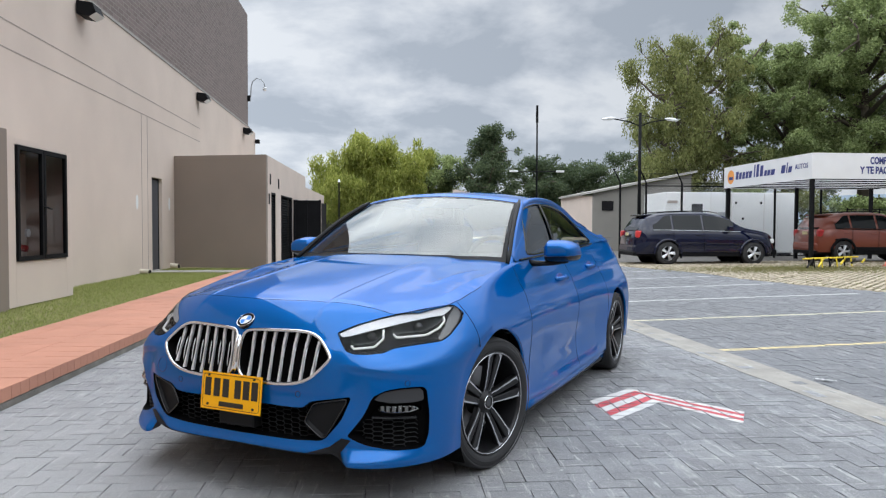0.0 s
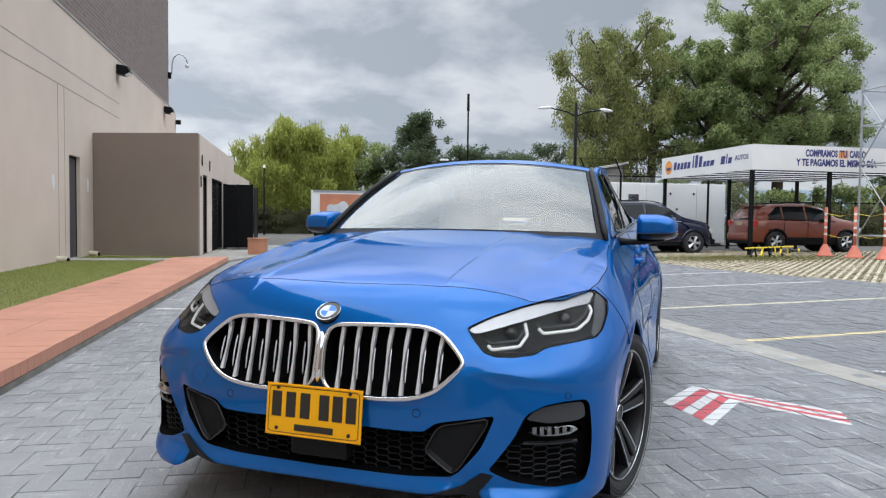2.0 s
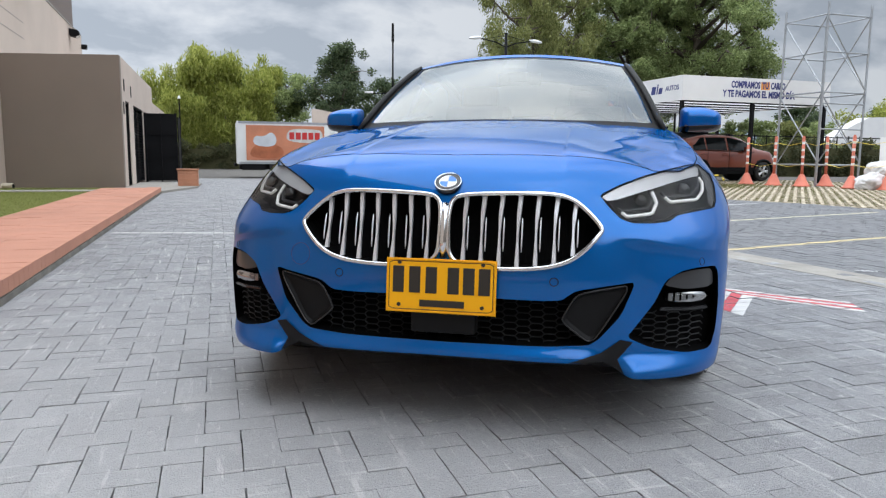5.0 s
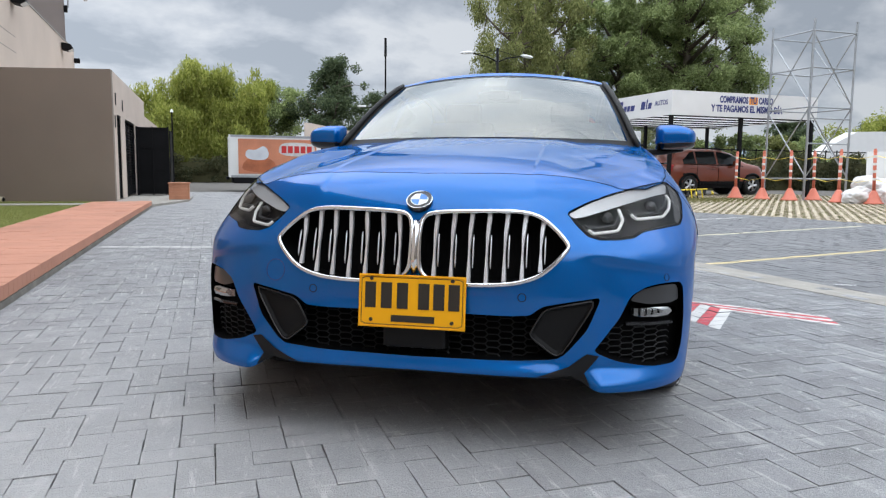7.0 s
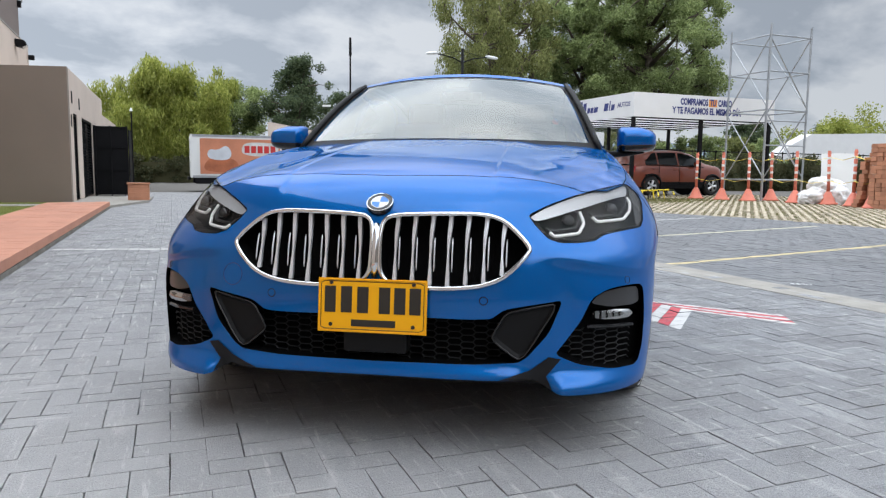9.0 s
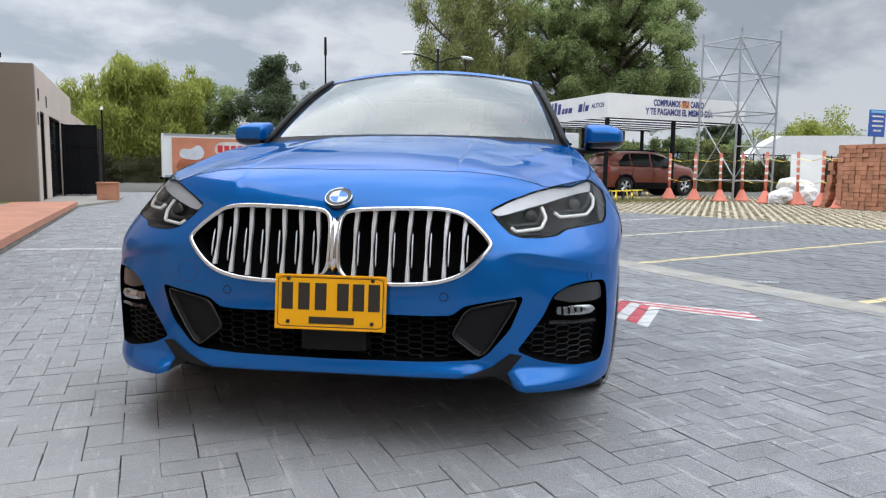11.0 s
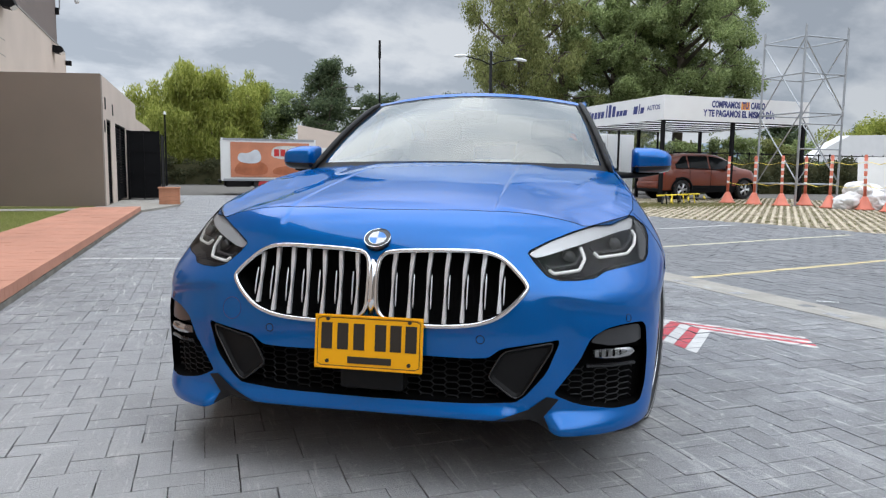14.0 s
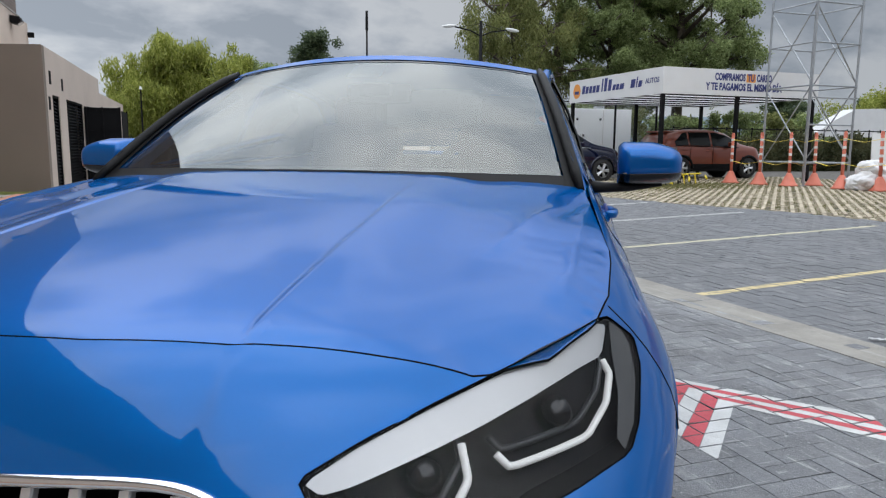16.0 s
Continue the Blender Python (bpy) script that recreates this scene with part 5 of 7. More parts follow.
# ---- number plate, badge ----
np_ob = part("number_plate", B(-0.165, 0.165, -0.004, 0.0, -0.08, 0.08), PLATEYELLOW, car, "yellow number plate with plain dark bars")
np_ob.matrix_local = pose(0.0, -0.016, 0.449, -6, 0, 0)
part("plate_rim", sweep(bmesh.new(), smooth_loop([(-0.162, -0.005, -0.077), (0.162, -0.005, -0.077), (0.162, -0.005, 0.077), (-0.162, -0.005, 0.077)], 3, 0.04), 0.0022, 5, closed=True, up=(0, 1, 0)), PLATEYELLOW, np_ob)
part("plate_line", sweep(bmesh.new(), smooth_loop([(-0.156, -0.0045, -0.071), (0.156, -0.0045, -0.071), (0.156, -0.0045, 0.071), (-0.156, -0.0045, 0.071)], 2, 0.04), 0.0011, 4, closed=True, up=(0, 1, 0)), INKBLACK, np_ob)
for x in (-0.128, -0.078, -0.028, 0.038, 0.084, 0.130):
    part("plate_bar", B(x - 0.017, x + 0.017, -0.006, -0.004, -0.022, 0.056, bevel=0.0008), INKBLACK, np_ob)
part("plate_bar", B(-0.062, 0.072, -0.006, -0.004, -0.062, -0.042), INKBLACK, np_ob)
for x in (-0.125, 0.125):
    for z in (-0.058, 0.067):
        part("screw", T((x, -0.007, z), (x, -0.004, z), 0.006, 10), INKBLACK, np_ob)
part("plate_holder", B(-0.12, 0.12, 0.0, 0.045, -0.06, 0.06), BLACKPLASTIC, np_ob)
zb = 0.747
nb = normal_of(shell, 0.001, zb)
nb = Vector((0, nb.y, nb.z + 0.42)).normalized()
badge_m = Matrix.Translation(Vector((0, NOSE(zb), zb)) + nb * 0.002) @ nb.to_track_quat("Z", "Y").to_matrix().to_4x4()
badge = part("badge", lathe(bmesh.new(), [(0.0, -0.012), (0.041, -0.012), (0.041, 0.003), (0.038, 0.005), (0.0, 0.005)], 40, "z"), GLOSSBLACK, car, "round black badge with blue and white quarters")
badge.matrix_local = badge_m
for rr, w in ((0.0400, 0.0014), (0.0266, 0.0010)):
    part("badge_ring", sweep(bmesh.new(), [(rr * math.cos(t), rr * math.sin(t), 0.0055) for t in [2 * math.pi * i / 40 for i in range(40)]], w, 5, closed=True), CHROME, badge)
for q in range(4):
    bm = bmesh.new()
    vs = [bm.verts.new((0, 0, 0.006))] + [bm.verts.new((0.0262 * math.cos(t), 0.0262 * math.sin(t), 0.006)) for t in [math.pi / 2 * (q + i / 8) for i in range(9)]]
    bm.faces.new(vs)
    part("badge_quarter", bm, WHITEFABRIC if q % 2 else BADGEBLUE, badge)


# ---- glasshouse ----
def screen(p, q):
    """The windscreen: p across from -1 to 1, q from the scuttle up to the roof."""
    k = 1 - p * p
    lo = Vector((0.712 * p, 1.445 - 0.15 * k, 0.987 + 0.012 * k))
    hi = Vector((0.565 * p, 2.04 - 0.10 * k, 1.330 + 0.048 * k))
    return lo.lerp(hi, q) + Vector((0, -0.012, 0.020)) * math.sin(math.pi * q)


ROOF_MID = curve([1.885, 2.17, 2.52, 2.9, 3.3, 3.5], [1.374, 1.402, 1.416, 1.405, 1.350, 1.30])
RAIL_X = curve([1.345, 2.04, 2.45, 2.9, 3.3, 3.8, 4.1], [0.72, 0.575, 0.575, 0.555, 0.545, 0.60, 0.66])
RAIL_Z = curve([1.345, 2.04, 2.36, 2.62, 3.0, 3.4, 3.8, 4.1], [0.967, 1.324, 1.352, 1.346, 1.300, 1.205, 1.10, 1.045])


def roof(p, q):
    y = 2.04 - 0.10 * (1 - p * p) + (3.30 - 2.04) * q
    rx, rz = RAIL_X(y), RAIL_Z(y)
    return Vector((p * rx, y, rz + (ROOF_MID(y) - rz) * (1 - abs(p) ** 2.2)))


def rear_screen(p, q):
    k = 1 - p * p
    lo = roof(p, 1.0)
    hi = Vector((0.60 * p, 3.98 + 0.06 * k, 1.065 + 0.01 * k))
    return lo.lerp(hi, q) + Vector((0, 0, 0.03)) * math.sin(math.pi * q)


def deck(p, q):
    k = 1 - p * p
    a = Vector((0.60 * p, 3.98 + 0.06 * k, 1.065 + 0.01 * k))
    b = Vector((0.66 * p, 4.42, 1.06 + 0.02 * k))
    return a.lerp(b, q)


def flank(y, h):
    """The side above the belt: from the belt line to the roof rail."""
    zb = BELT(y)
    xb, xr, zr = GIRTH(min(zb, 1.02)) + 0.0, RAIL_X(y) + 0.012, max(RAIL_Z(y), zb + 0.002)
    return Vector((xb + (xr - xb) * h + 0.018 * math.sin(math.pi * h) * min(1, (zr - zb) / 0.3), y, zb + (zr - zb) * h))


def sheet(name, fn, nu, nv, u0, u1, v0, v1, material, parent, label="", turn=1):
    bm = bmesh.new()
    g = [[bm.verts.new(fn(u0 + (u1 - u0) * i / nu, v0 + (v1 - v0) * j / nv)) for j in range(nv + 1)] for i in range(nu + 1)]
    for i in range(nu):
        for j in range(nv):
            f = (g[i][j], g[i + 1][j], g[i + 1][j + 1], g[i][j + 1])
            bm.faces.new(f if turn > 0 else f[::-1])
    return part(name, bm, material, parent, label, smooth=True)


ws = sheet("windscreen", screen, 32, 18, -0.95, 0.95, -0.06, 0.98, SCREEN, car, "sloping windscreen mirroring the cloudy sky")
ws.visible_shadow = False
for s in (-1, 1):
    sheet("screen_edge", lambda u, v: screen(u, v) + Vector((0, -0.002, 0.002)), 2, 18, s * 0.958, s * 1.01, -0.08, 1.0, BLACKPLASTIC, ws, "black edge band", turn=s)
    part("screen_seal", sweep(bmesh.new(), [screen(s * 1.005, q) + Vector((0, -0.006, 0.010)) for q in [-0.10 + 0.108 * i for i in range(11)]], [0.010] + [0.015] * 9 + [0.008], 8), BLACKPLASTIC, ws, "raised black edge seal", smooth=True)
sheet("screen_edge", lambda u, v: screen(u, v) + Vector((0, -0.001, 0.001)), 24, 2, -0.97, 0.97, 0.925, 0.955, GLOSSBLACK, ws)
sheet("screen_edge", lambda u, v: screen(u, v) + Vector((0, -0.001, 0.001)), 24, 2, -0.97, 0.97, -0.06, 0.004, BLACKPLASTIC, ws)
sheet("roof_edge", lambda u, v: screen(u, v) + Vector((0, -0.003, 0.003)), 24, 6, -0.99, 0.99, 0.95, 1.01, PAINT, car, "blue front edge of the roof")
sheet("sensor_patch", lambda u, v: screen(u, v) + Vector((0, 0.006, -0.006)), 6, 4, -0.10, 0.10, 0.76, 0.925, PATCHGREY, ws, "grey sensor patch behind the glass")
sheet("scuttle", lambda u, v: screen(u, -0.06) + Vector((0, -0.10 * (1 - v), -0.045 * (1 - v))), 24, 2, -0.98, 0.98, 0, 1, WELL, car, "black scuttle panel")
sheet("roof", roof, 28, 28, -1, 1, 0, 1, PAINT, car, "blue roof panel")
sheet("rear_window", rear_screen, 24, 12, -1, 1, 0, 1, TINTED, car)
sheet("boot_lid", deck, 20, 8, -1, 1, 0, 1, PAINT, car, "blue boot lid")
part("spoiler", sweep(bmesh.new(), [(x, 4.38 - 0.10 * (x / 0.58) ** 2, 1.078) for x in [-0.58 + 0.058 * i for i in range(21)]], 0.03, 6, flat=0.5), PAINT, car, smooth=True)
WINDOW = smooth_loop([(1.64, 0.06), (1.85, 0.80), (1.97, 0.90), (2.18, 0.91), (2.55, 0.90), (2.90, 0.86), (3.22, 0.50), (3.34, 0.12), (3.25, 0.06)], 2, 0.12)
side_outline = [(y, h) for y in [1.46 + 0.06 * i for i in range(44)] for h in (0.0,)] + [(y, 1.0) for y in [1.46 + 0.06 * i for i in range(43, -1, -1)]]
fv, ft = fit_patch(side_outline, [WINDOW], [], 0.07)
wv, wt = fit_patch(WINDOW, [], [[(2.26, 0.065), (2.32, 0.89)]], 0.08)
for s in (False, True):
    k = -1 if s else 1
    skin("side_frame", fv, [t for t, c in ft], flank, PAINT, car, flip=s)
    gl = skin("side_window", wv, [t for t, c in wt], flank, TINTED, car, "dark tinted side glass", flip=s, lift=-0.006)
    part("window_trim", sweep(bmesh.new(), [(k * p.x, p.y, p.z) for p in [flank(y, h) for y, h in WINDOW]], 0.006, 6, closed=True), GLOSSBLACK, gl)
    part("door_pillar", sweep(bmesh.new(), [(k * (p.x + 0.002), p.y, p.z) for p in [flank(2.27 + 0.06 * h, h) for h in (0.06, 0.3, 0.6, 0.9)]], 0.022, 6, flat=0.3, up=(1, 0, 0)), GLOSSBLACK, gl)
    rail = [(k * 0.738, 1.415, 0.947)] + [(k * (RAIL_X(y) + 0.008 + 0.006 * ease(1.83, 2.18, y)), y, RAIL_Z(y) - 0.050 + 0.046 * ease(1.83, 2.18, y)) for y in [1.485 + 0.08 * i for i in range(33)]]
    part("roof_rail", sweep(bmesh.new(), rail, [0.016 + 0.002 * min(1.0, i / 8) for i in range(34)], 10, flat=1.0), PAINT, car, "blue windscreen pillar and roof edge", smooth=True)
    sheet("windscreen_pillar", lambda u, v: Vector((k * 0.004, 0, 0.004)) + screen(k, v) + Vector((k * (0.058 * u - 0.016 * u ** 3), 0.03 * u + 0.075 * u * u, 0.012 * math.sin(math.pi * min(1, u * 1.8)) - 0.02 * u - 0.055 * u * u)), 8, 20, 0.0, 1.0, -0.14, 0.965, PAINT, car, "blue windscreen pillar", turn=k)
    part("belt_trim", sweep(bmesh.new(), [(k * (flank(y, 0).x + 0.003), y, BELT(y) + 0.004) for y in [1.52 + 0.1 * i for i in range(19)]], 0.007, 6), GLOSSBLACK, car)
# wipers
for x0, x1 in ((-0.03, 0.18),):
    w = part("wiper", sweep(bmesh.new(), [screen((x0 + (x1 - x0) * q) / 0.7, 0.0 + 0.015 * q) + Vector((0, -0.010, -0.003 - 0.006 * q)) for q in (0, 0.33, 0.66, 1)], 0.0034, 6), BLACKPLASTIC, car)

# ---- cabin ----
part("dashboard", B(-0.66, 0.66, 1.46, 1.98, 0.78, 0.99, bevel=0.05), CABIN, car, "dark dashboard")
part("cabin_floor", B(-0.68, 0.68, 1.3, 3.7, 0.25, 0.35), CABIN, car)
part("rear_shelf", B(-0.6, 0.6, 3.45, 4.0, 0.9, 0.98, bevel=0.02), CABIN, car)
part("bulkhead", B(-0.68, 0.68, 1.30, 1.40, 0.25, 0.95), CABIN, car)
for x in (-0.37, 0.37):
    seat = part("front_seat", B(x - 0.24, x + 0.24, 2.25, 2.75, 0.42, 0.58, bevel=0.06), SEATCLOTH, car, "dark grey front seat")
    part("backrest", B(x - 0.23, x + 0.23, -0.07, 0.07, -0.3, 0.32, bevel=0.06, turn=pose(0, 2.82, 0.86, -14, 0, 0)), SEATCLOTH, seat)
    part("headrest", B(x - 0.13, x + 0.13, 2.88, 2.98, 1.15, 1.31, bevel=0.04), SEATCLOTH, seat)
part("rear_bench", B(-0.6, 0.6, 3.2, 3.45, 0.5, 1.02, bevel=0.06), SEATCLOTH, car)
ring_pts = [Vector((0.37, 2.02, 0.93)) + Matrix.Rotation(radians(-25), 3, "X") @ Vector((0.18 * math.cos(t), 0, 0.18 * math.sin(t))) for t in [2 * math.pi * i / 28 for i in range(28)]]
part("steering_wheel", sweep(bmesh.new(), ring_pts, 0.016, 6, closed=True, up=(0, 1, 0)), CABIN, car, smooth=True)
part("rear_mirror", B(-0.12, 0.12, 1.97, 2.00, 1.22, 1.29, bevel=0.015), CABIN, car, "cabin mirror")
part("mirror_mount", B(-0.06, 0.06, 1.91, 1.97, 1.24, 1.29, bevel=0.02), CABIN, car)

# ---- door mirrors ----
MZ1 = curve([0.0, 0.08, 0.45, 0.8, 0.95, 1.0], [1.072, 1.086, 1.086, 1.071, 1.052, 1.03])
MZ0 = curve([0.0, 0.1, 0.5, 0.9, 1.0], [0.952, 0.948, 0.952, 0.966, 0.985])
for s in (1, -1):
    mroot = None
    for nm, mt, f0, f1, lab in (("mirror_cap", PAINT, 0.30, 1.0, "blue door mirror cap"), ("mirror_base", GLOSSBLACK, 0.0, 0.30, "black underside")):
        bm = bmesh.new()
        ringsm = []
        for i in range(25):
            u = i / 24
            x = 0.842 + 0.196 * u
            z0, z1 = MZ0(u), MZ1(u)
            tip = math.sqrt(max(0.0, 1 - max(0.0, (u - 0.72) / 0.28) ** 2)) * (0.75 + 0.25 * min(1, u / 0.12))
            loop = []
            for j in range(15):
                v = f0 + (f1 - f0) * j / 14
                bow = math.sqrt(max(0.0, 1 - abs(2 * v - 1) ** 3.4 * 0.97))
                loop.append(bm.verts.new((s * x, 1.785 - 0.115 * bow * tip, z0 + (z1 - z0) * v)))
            loop.append(bm.verts.new((s * x, 1.80, z0 + (z1 - z0) * f1)))
            loop.insert(0, bm.verts.new((s * x, 1.80, z0 + (z1 - z0) * f0)))
            ringsm.append(loop)
        for a, b in zip(ringsm, ringsm[1:]):
            for j in range(len(a) - 1):
                q = (a[j], b[j], b[j + 1], a[j + 1])
                bm.faces.new(q if s < 0 else q[::-1])
        bm.faces.new(ringsm[0])
        bm.faces.new(ringsm[-1])
        bmesh.ops.recalc_face_normals(bm, faces=bm.faces)
        ob = part(nm, bm, mt, car if mroot is None else mroot, lab, smooth=True)
        mroot = mroot or ob
    part("mirror_line", sweep(bmesh.new(), [(s * (0.845 + 0.185 * q), 1.785 - 0.118 * math.sqrt(max(0.0, 1 - (0.4 ** 2) * 0.96)) * (1 if q < 0.8 else 0.75), MZ0(q) + 0.3 * (MZ1(q) - MZ0(q))) for q in (0.05, 0.3, 0.6, 0.8, 0.95)], 0.0035, 5), GLOSSBLACK, mroot)
    part("mirror_glass", B(s * 0.935 - 0.088, s * 0.935 + 0.088, 1.801, 1.805, 0.985, 1.07), CHROME, mroot, "mirror glass")
    part("mirror_arm", sweep(bmesh.new(), [(s * 0.745, 1.70, 0.948), (s * 0.80, 1.72, 0.945), (s * 0.88, 1.74, 0.946), (s * 0.975, 1.75, 0.956)], [0.032, 0.024, 0.018, 0.008], 8, flat=0.7), BLACKPLASTIC, mroot, "black mirror foot", smooth=True)

# ---- door handles, sills, tail lamps ----
for s in (1, -1):
    for y, z, key in ((2.10, 0.835, "front"), (2.93, 0.875, "rear")):
        p = shell(arc_at(y, z), z)
        part("door_handle", sweep(bmesh.new(), [(s * (p.x + d), y + dy, z) for dy, d in ((-0.11, -0.004), (-0.085, 0.022), (0.0, 0.030), (0.085, 0.022), (0.11, -0.004))], 0.013, 8, flat=1.1), PAINT, sides[key, s < 0], smooth=True)
        bm = bmesh.new()
        bmesh.ops.create_uvsphere(bm, u_segments=16, v_segments=8, radius=1, matrix=pose(s * (p.x - 0.006), y, z) @ Matrix.Diagonal((0.010, 0.075, 0.032, 1)))
        part("handle_cup", bm, NAVY, sides[key, s < 0], smooth=True)
    part("sill", sweep(bmesh.new(), [(s * (0.865 + 0.012 * math.sin(math.pi * i / 10)), 1.20 + 0.185 * i, 0.205) for i in range(11)], 0.035, 8, flat=1.1), PAINT, car, "blue side sill", smooth=True)
    part("sill_edge", sweep(bmesh.new(), [(s * 0.872, 1.22 + 0.18 * i, 0.165) for i in range(11)], 0.018, 6), BLACKPLASTIC, car, "black sill edge")
    part("tail_lamp", B(s * 0.46 - 0.14, s * 0.46 + 0.14, 4.36, 4.465, 0.85, 0.95, bevel=0.03), REDPLASTIC, car, "red tail lamp")
part("rear_panel", B(-0.62, 0.62, 4.38, 4.46, 0.30, 1.03, bevel=0.03), PAINT, car)
part("underbody", B(-0.74, 0.74, 1.20, 3.0, 0.17, 0.30), BLACKPLASTIC, car)
# unseen plate added to deepen the shadow below the bumper
part("undertray", B(-0.66, 0.66, 0.22, 0.46, 0.200, 0.212), BLACKPLASTIC, car, "black undertray added to block light under the nose")
part("underbody", B(-0.52, 0.52, 0.16, 1.21, 0.19, 0.55), BLACKPLASTIC, car)
part("underbody", B(-0.52, 0.52, 3.0, 4.35, 0.22, 0.55), BLACKPLASTIC, car)
for s in (1, -1):
    for yc, r in FENDERS:
        bm = bmesh.new()
        rws = [[bm.verts.new((s * x, yc - (r + 0.004) * math.cos(t), 0.318 + (r + 0.004) * math.sin(t))) for t in [math.pi * (-0.2 + 1.4 * i / 30) for i in range(31)]] for x in (0.50, 0.85)]
        for i in range(30):
            bm.faces.new((rws[0][i], rws[0][i + 1], rws[1][i + 1], rws[1][i]))
        part("wheel_liner", bm, WELL, car)
        pts = []
        for i in range(35):
            t = math.pi * (-0.10 + 1.20 * i / 34)
            y, z = yc - (r - 0.002) * math.cos(t), 0.318 + (r - 0.002) * math.sin(t)
            p = shell(arc_at(y, z), z)
            pts.append((s * (p.x - 0.009), p.y, p.z))
        part("arch_lip", sweep(bmesh.new(), pts, 0.0075, 6), PAINT, car, smooth=True)


# ---- wheels ----
def wheel(x, y, steer):
    s = 1 if x > 0 else -1
    root = part("wheel", lathe(bmesh.new(), [(0.246, -0.10), (0.262, -0.112), (0.290, -0.110), (0.310, -0.098), (0.317, -0.06), (0.318, 0.0), (0.317, 0.06), (0.310, 0.098), (0.290, 0.112), (0.268, 0.115), (0.252, 0.106), (0.246, 0.10)], 64), RUBBER, car, "black low-profile tyre on a two-tone alloy wheel", smooth=True)
    root.matrix_local = pose(x, y, 0.318, 0, 0, steer + (180 if s < 0 else 0))
    for r in (0.272, 0.296):
        part("tyre_line", lathe(bmesh.new(), [(r, 0.1145), (r + 0.004, 0.1155), (r + 0.008, 0.1140)], 64), RUBBER, root)
    rim = part("rim", lathe(bmesh.new(), [(0.248, 0.104), (0.245, 0.108), (0.236, 0.104), (0.230, 0.088), (0.222, 0.04), (0.219, -0.08)], 64), WHEELDARK, root, "black and machined double-spoke rim", smooth=True)
    part("rim_lip", sweep(bmesh.new(), [(0.1065, 0.2395 * math.cos(t), 0.2395 * math.sin(t)) for t in [2 * math.pi * i / 64 for i in range(64)]], 0.0028, 6, closed=True, up=(1, 0, 0)), WHEELCUT, rim, "machined rim edge", smooth=True)
    part("brake_disc", lathe(bmesh.new(), [(0.07, -0.02), (0.165, -0.02), (0.165, -0.005), (0.07, -0.005)], 40), DISC, rim)
    part("wheel_back", lathe(bmesh.new(), [(0.0, -0.04), (0.224, -0.04)], 40), BLACKPLASTIC, rim)
    for i in range(5):
        a = 2 * math.pi * i / 5 + math.radians(11)
        for d in (-1, 1):
            def along(q, w, dx):
                r = 0.045 + 0.191 * q
                off = d * (0.0145 + 0.021 * q) + w
                return Vector((0.062 + 0.038 * q ** 0.7 + dx, r * math.cos(a) - off * math.sin(a), r * math.sin(a) + off * math.cos(a)))
            bm = bmesh.new()
            rowsw = []
            for k in range(7):
                q = k / 6
                wd = 0.013 + 0.010 * q
                rowsw.append([bm.verts.new(along(q, e * wd, h)) for e, h in ((-1, -0.03), (-1, -0.003), (-0.7, 0.0), (0.7, 0.0), (1, -0.003), (1, -0.03))])
            for p, q2 in zip(rowsw, rowsw[1:]):
                for j in range(5):
                    bm.faces.new((p[j], p[j + 1], q2[j + 1], q2[j]))
            bmesh.ops.recalc_face_normals(bm, faces=bm.faces)
            spoke = part("spoke", bm, WHEELDARK, rim)
            bm = bmesh.new()
            rowsw = []
            for k in range(9):
                q = 0.02 + 0.98 * k / 8
                wd = 0.013 + 0.010 * q
                lo, hi = (0.46, 0.88) if d > 0 else (-0.88, -0.46)
                if k == 8:
                    lo, hi = (-0.5, 0.95) if d > 0 else (-0.95, 0.5)
                rowsw.append([bm.verts.new(along(q, e * wd, 0.0012)) for e in (lo, hi)])
            for p, q2 in zip(rowsw, rowsw[1:]):
                bm.faces.new((p[0], p[1], q2[1], q2[0]))
            bmesh.ops.recalc_face_normals(bm, faces=bm.faces)
            if bm.faces[:][0].normal.x < 0:
                bmesh.ops.reverse_faces(bm, faces=bm.faces)
            part("spoke_face", bm, WHEELCUT, spoke, "machined spoke face")
    part("hub", lathe(bmesh.new(), [(0.058, 0.03), (0.058, 0.060), (0.052, 0.068), (0.036, 0.072), (0.034, 0.078), (0.0, 0.079)], 32), WHEELDARK, rim, smooth=True)
    part("hub_cap", lathe(bmesh.new(), [(0.020, 0.079), (0.018, 0.0805), (0.0, 0.0805)], 32), GREYTRIM, rim, "round dark cap")
    part("hub_ring", sweep(bmesh.new(), [(0.080, 0.031 * math.cos(t), 0.031 * math.sin(t)) for t in [2 * math.pi * i / 28 for i in range(28)]], 0.002, 5, closed=True, up=(1, 0, 0)), CHROME, rim)
    for i in range(5):
        a = 2 * math.pi * i / 5 + 0.8
        part("wheel_bolt", T((0.04, 0.044 * math.cos(a), 0.044 * math.sin(a)), (0.066, 0.044 * math.cos(a), 0.044 * math.sin(a)), 0.007, 8), BLACKPLASTIC, rim)
    return root


wheel(0.775, 0.832, -14)
wheel(-0.775, 0.832, -14)
wheel(0.79, 3.475, 0)
wheel(-0.79, 3.475, 0)


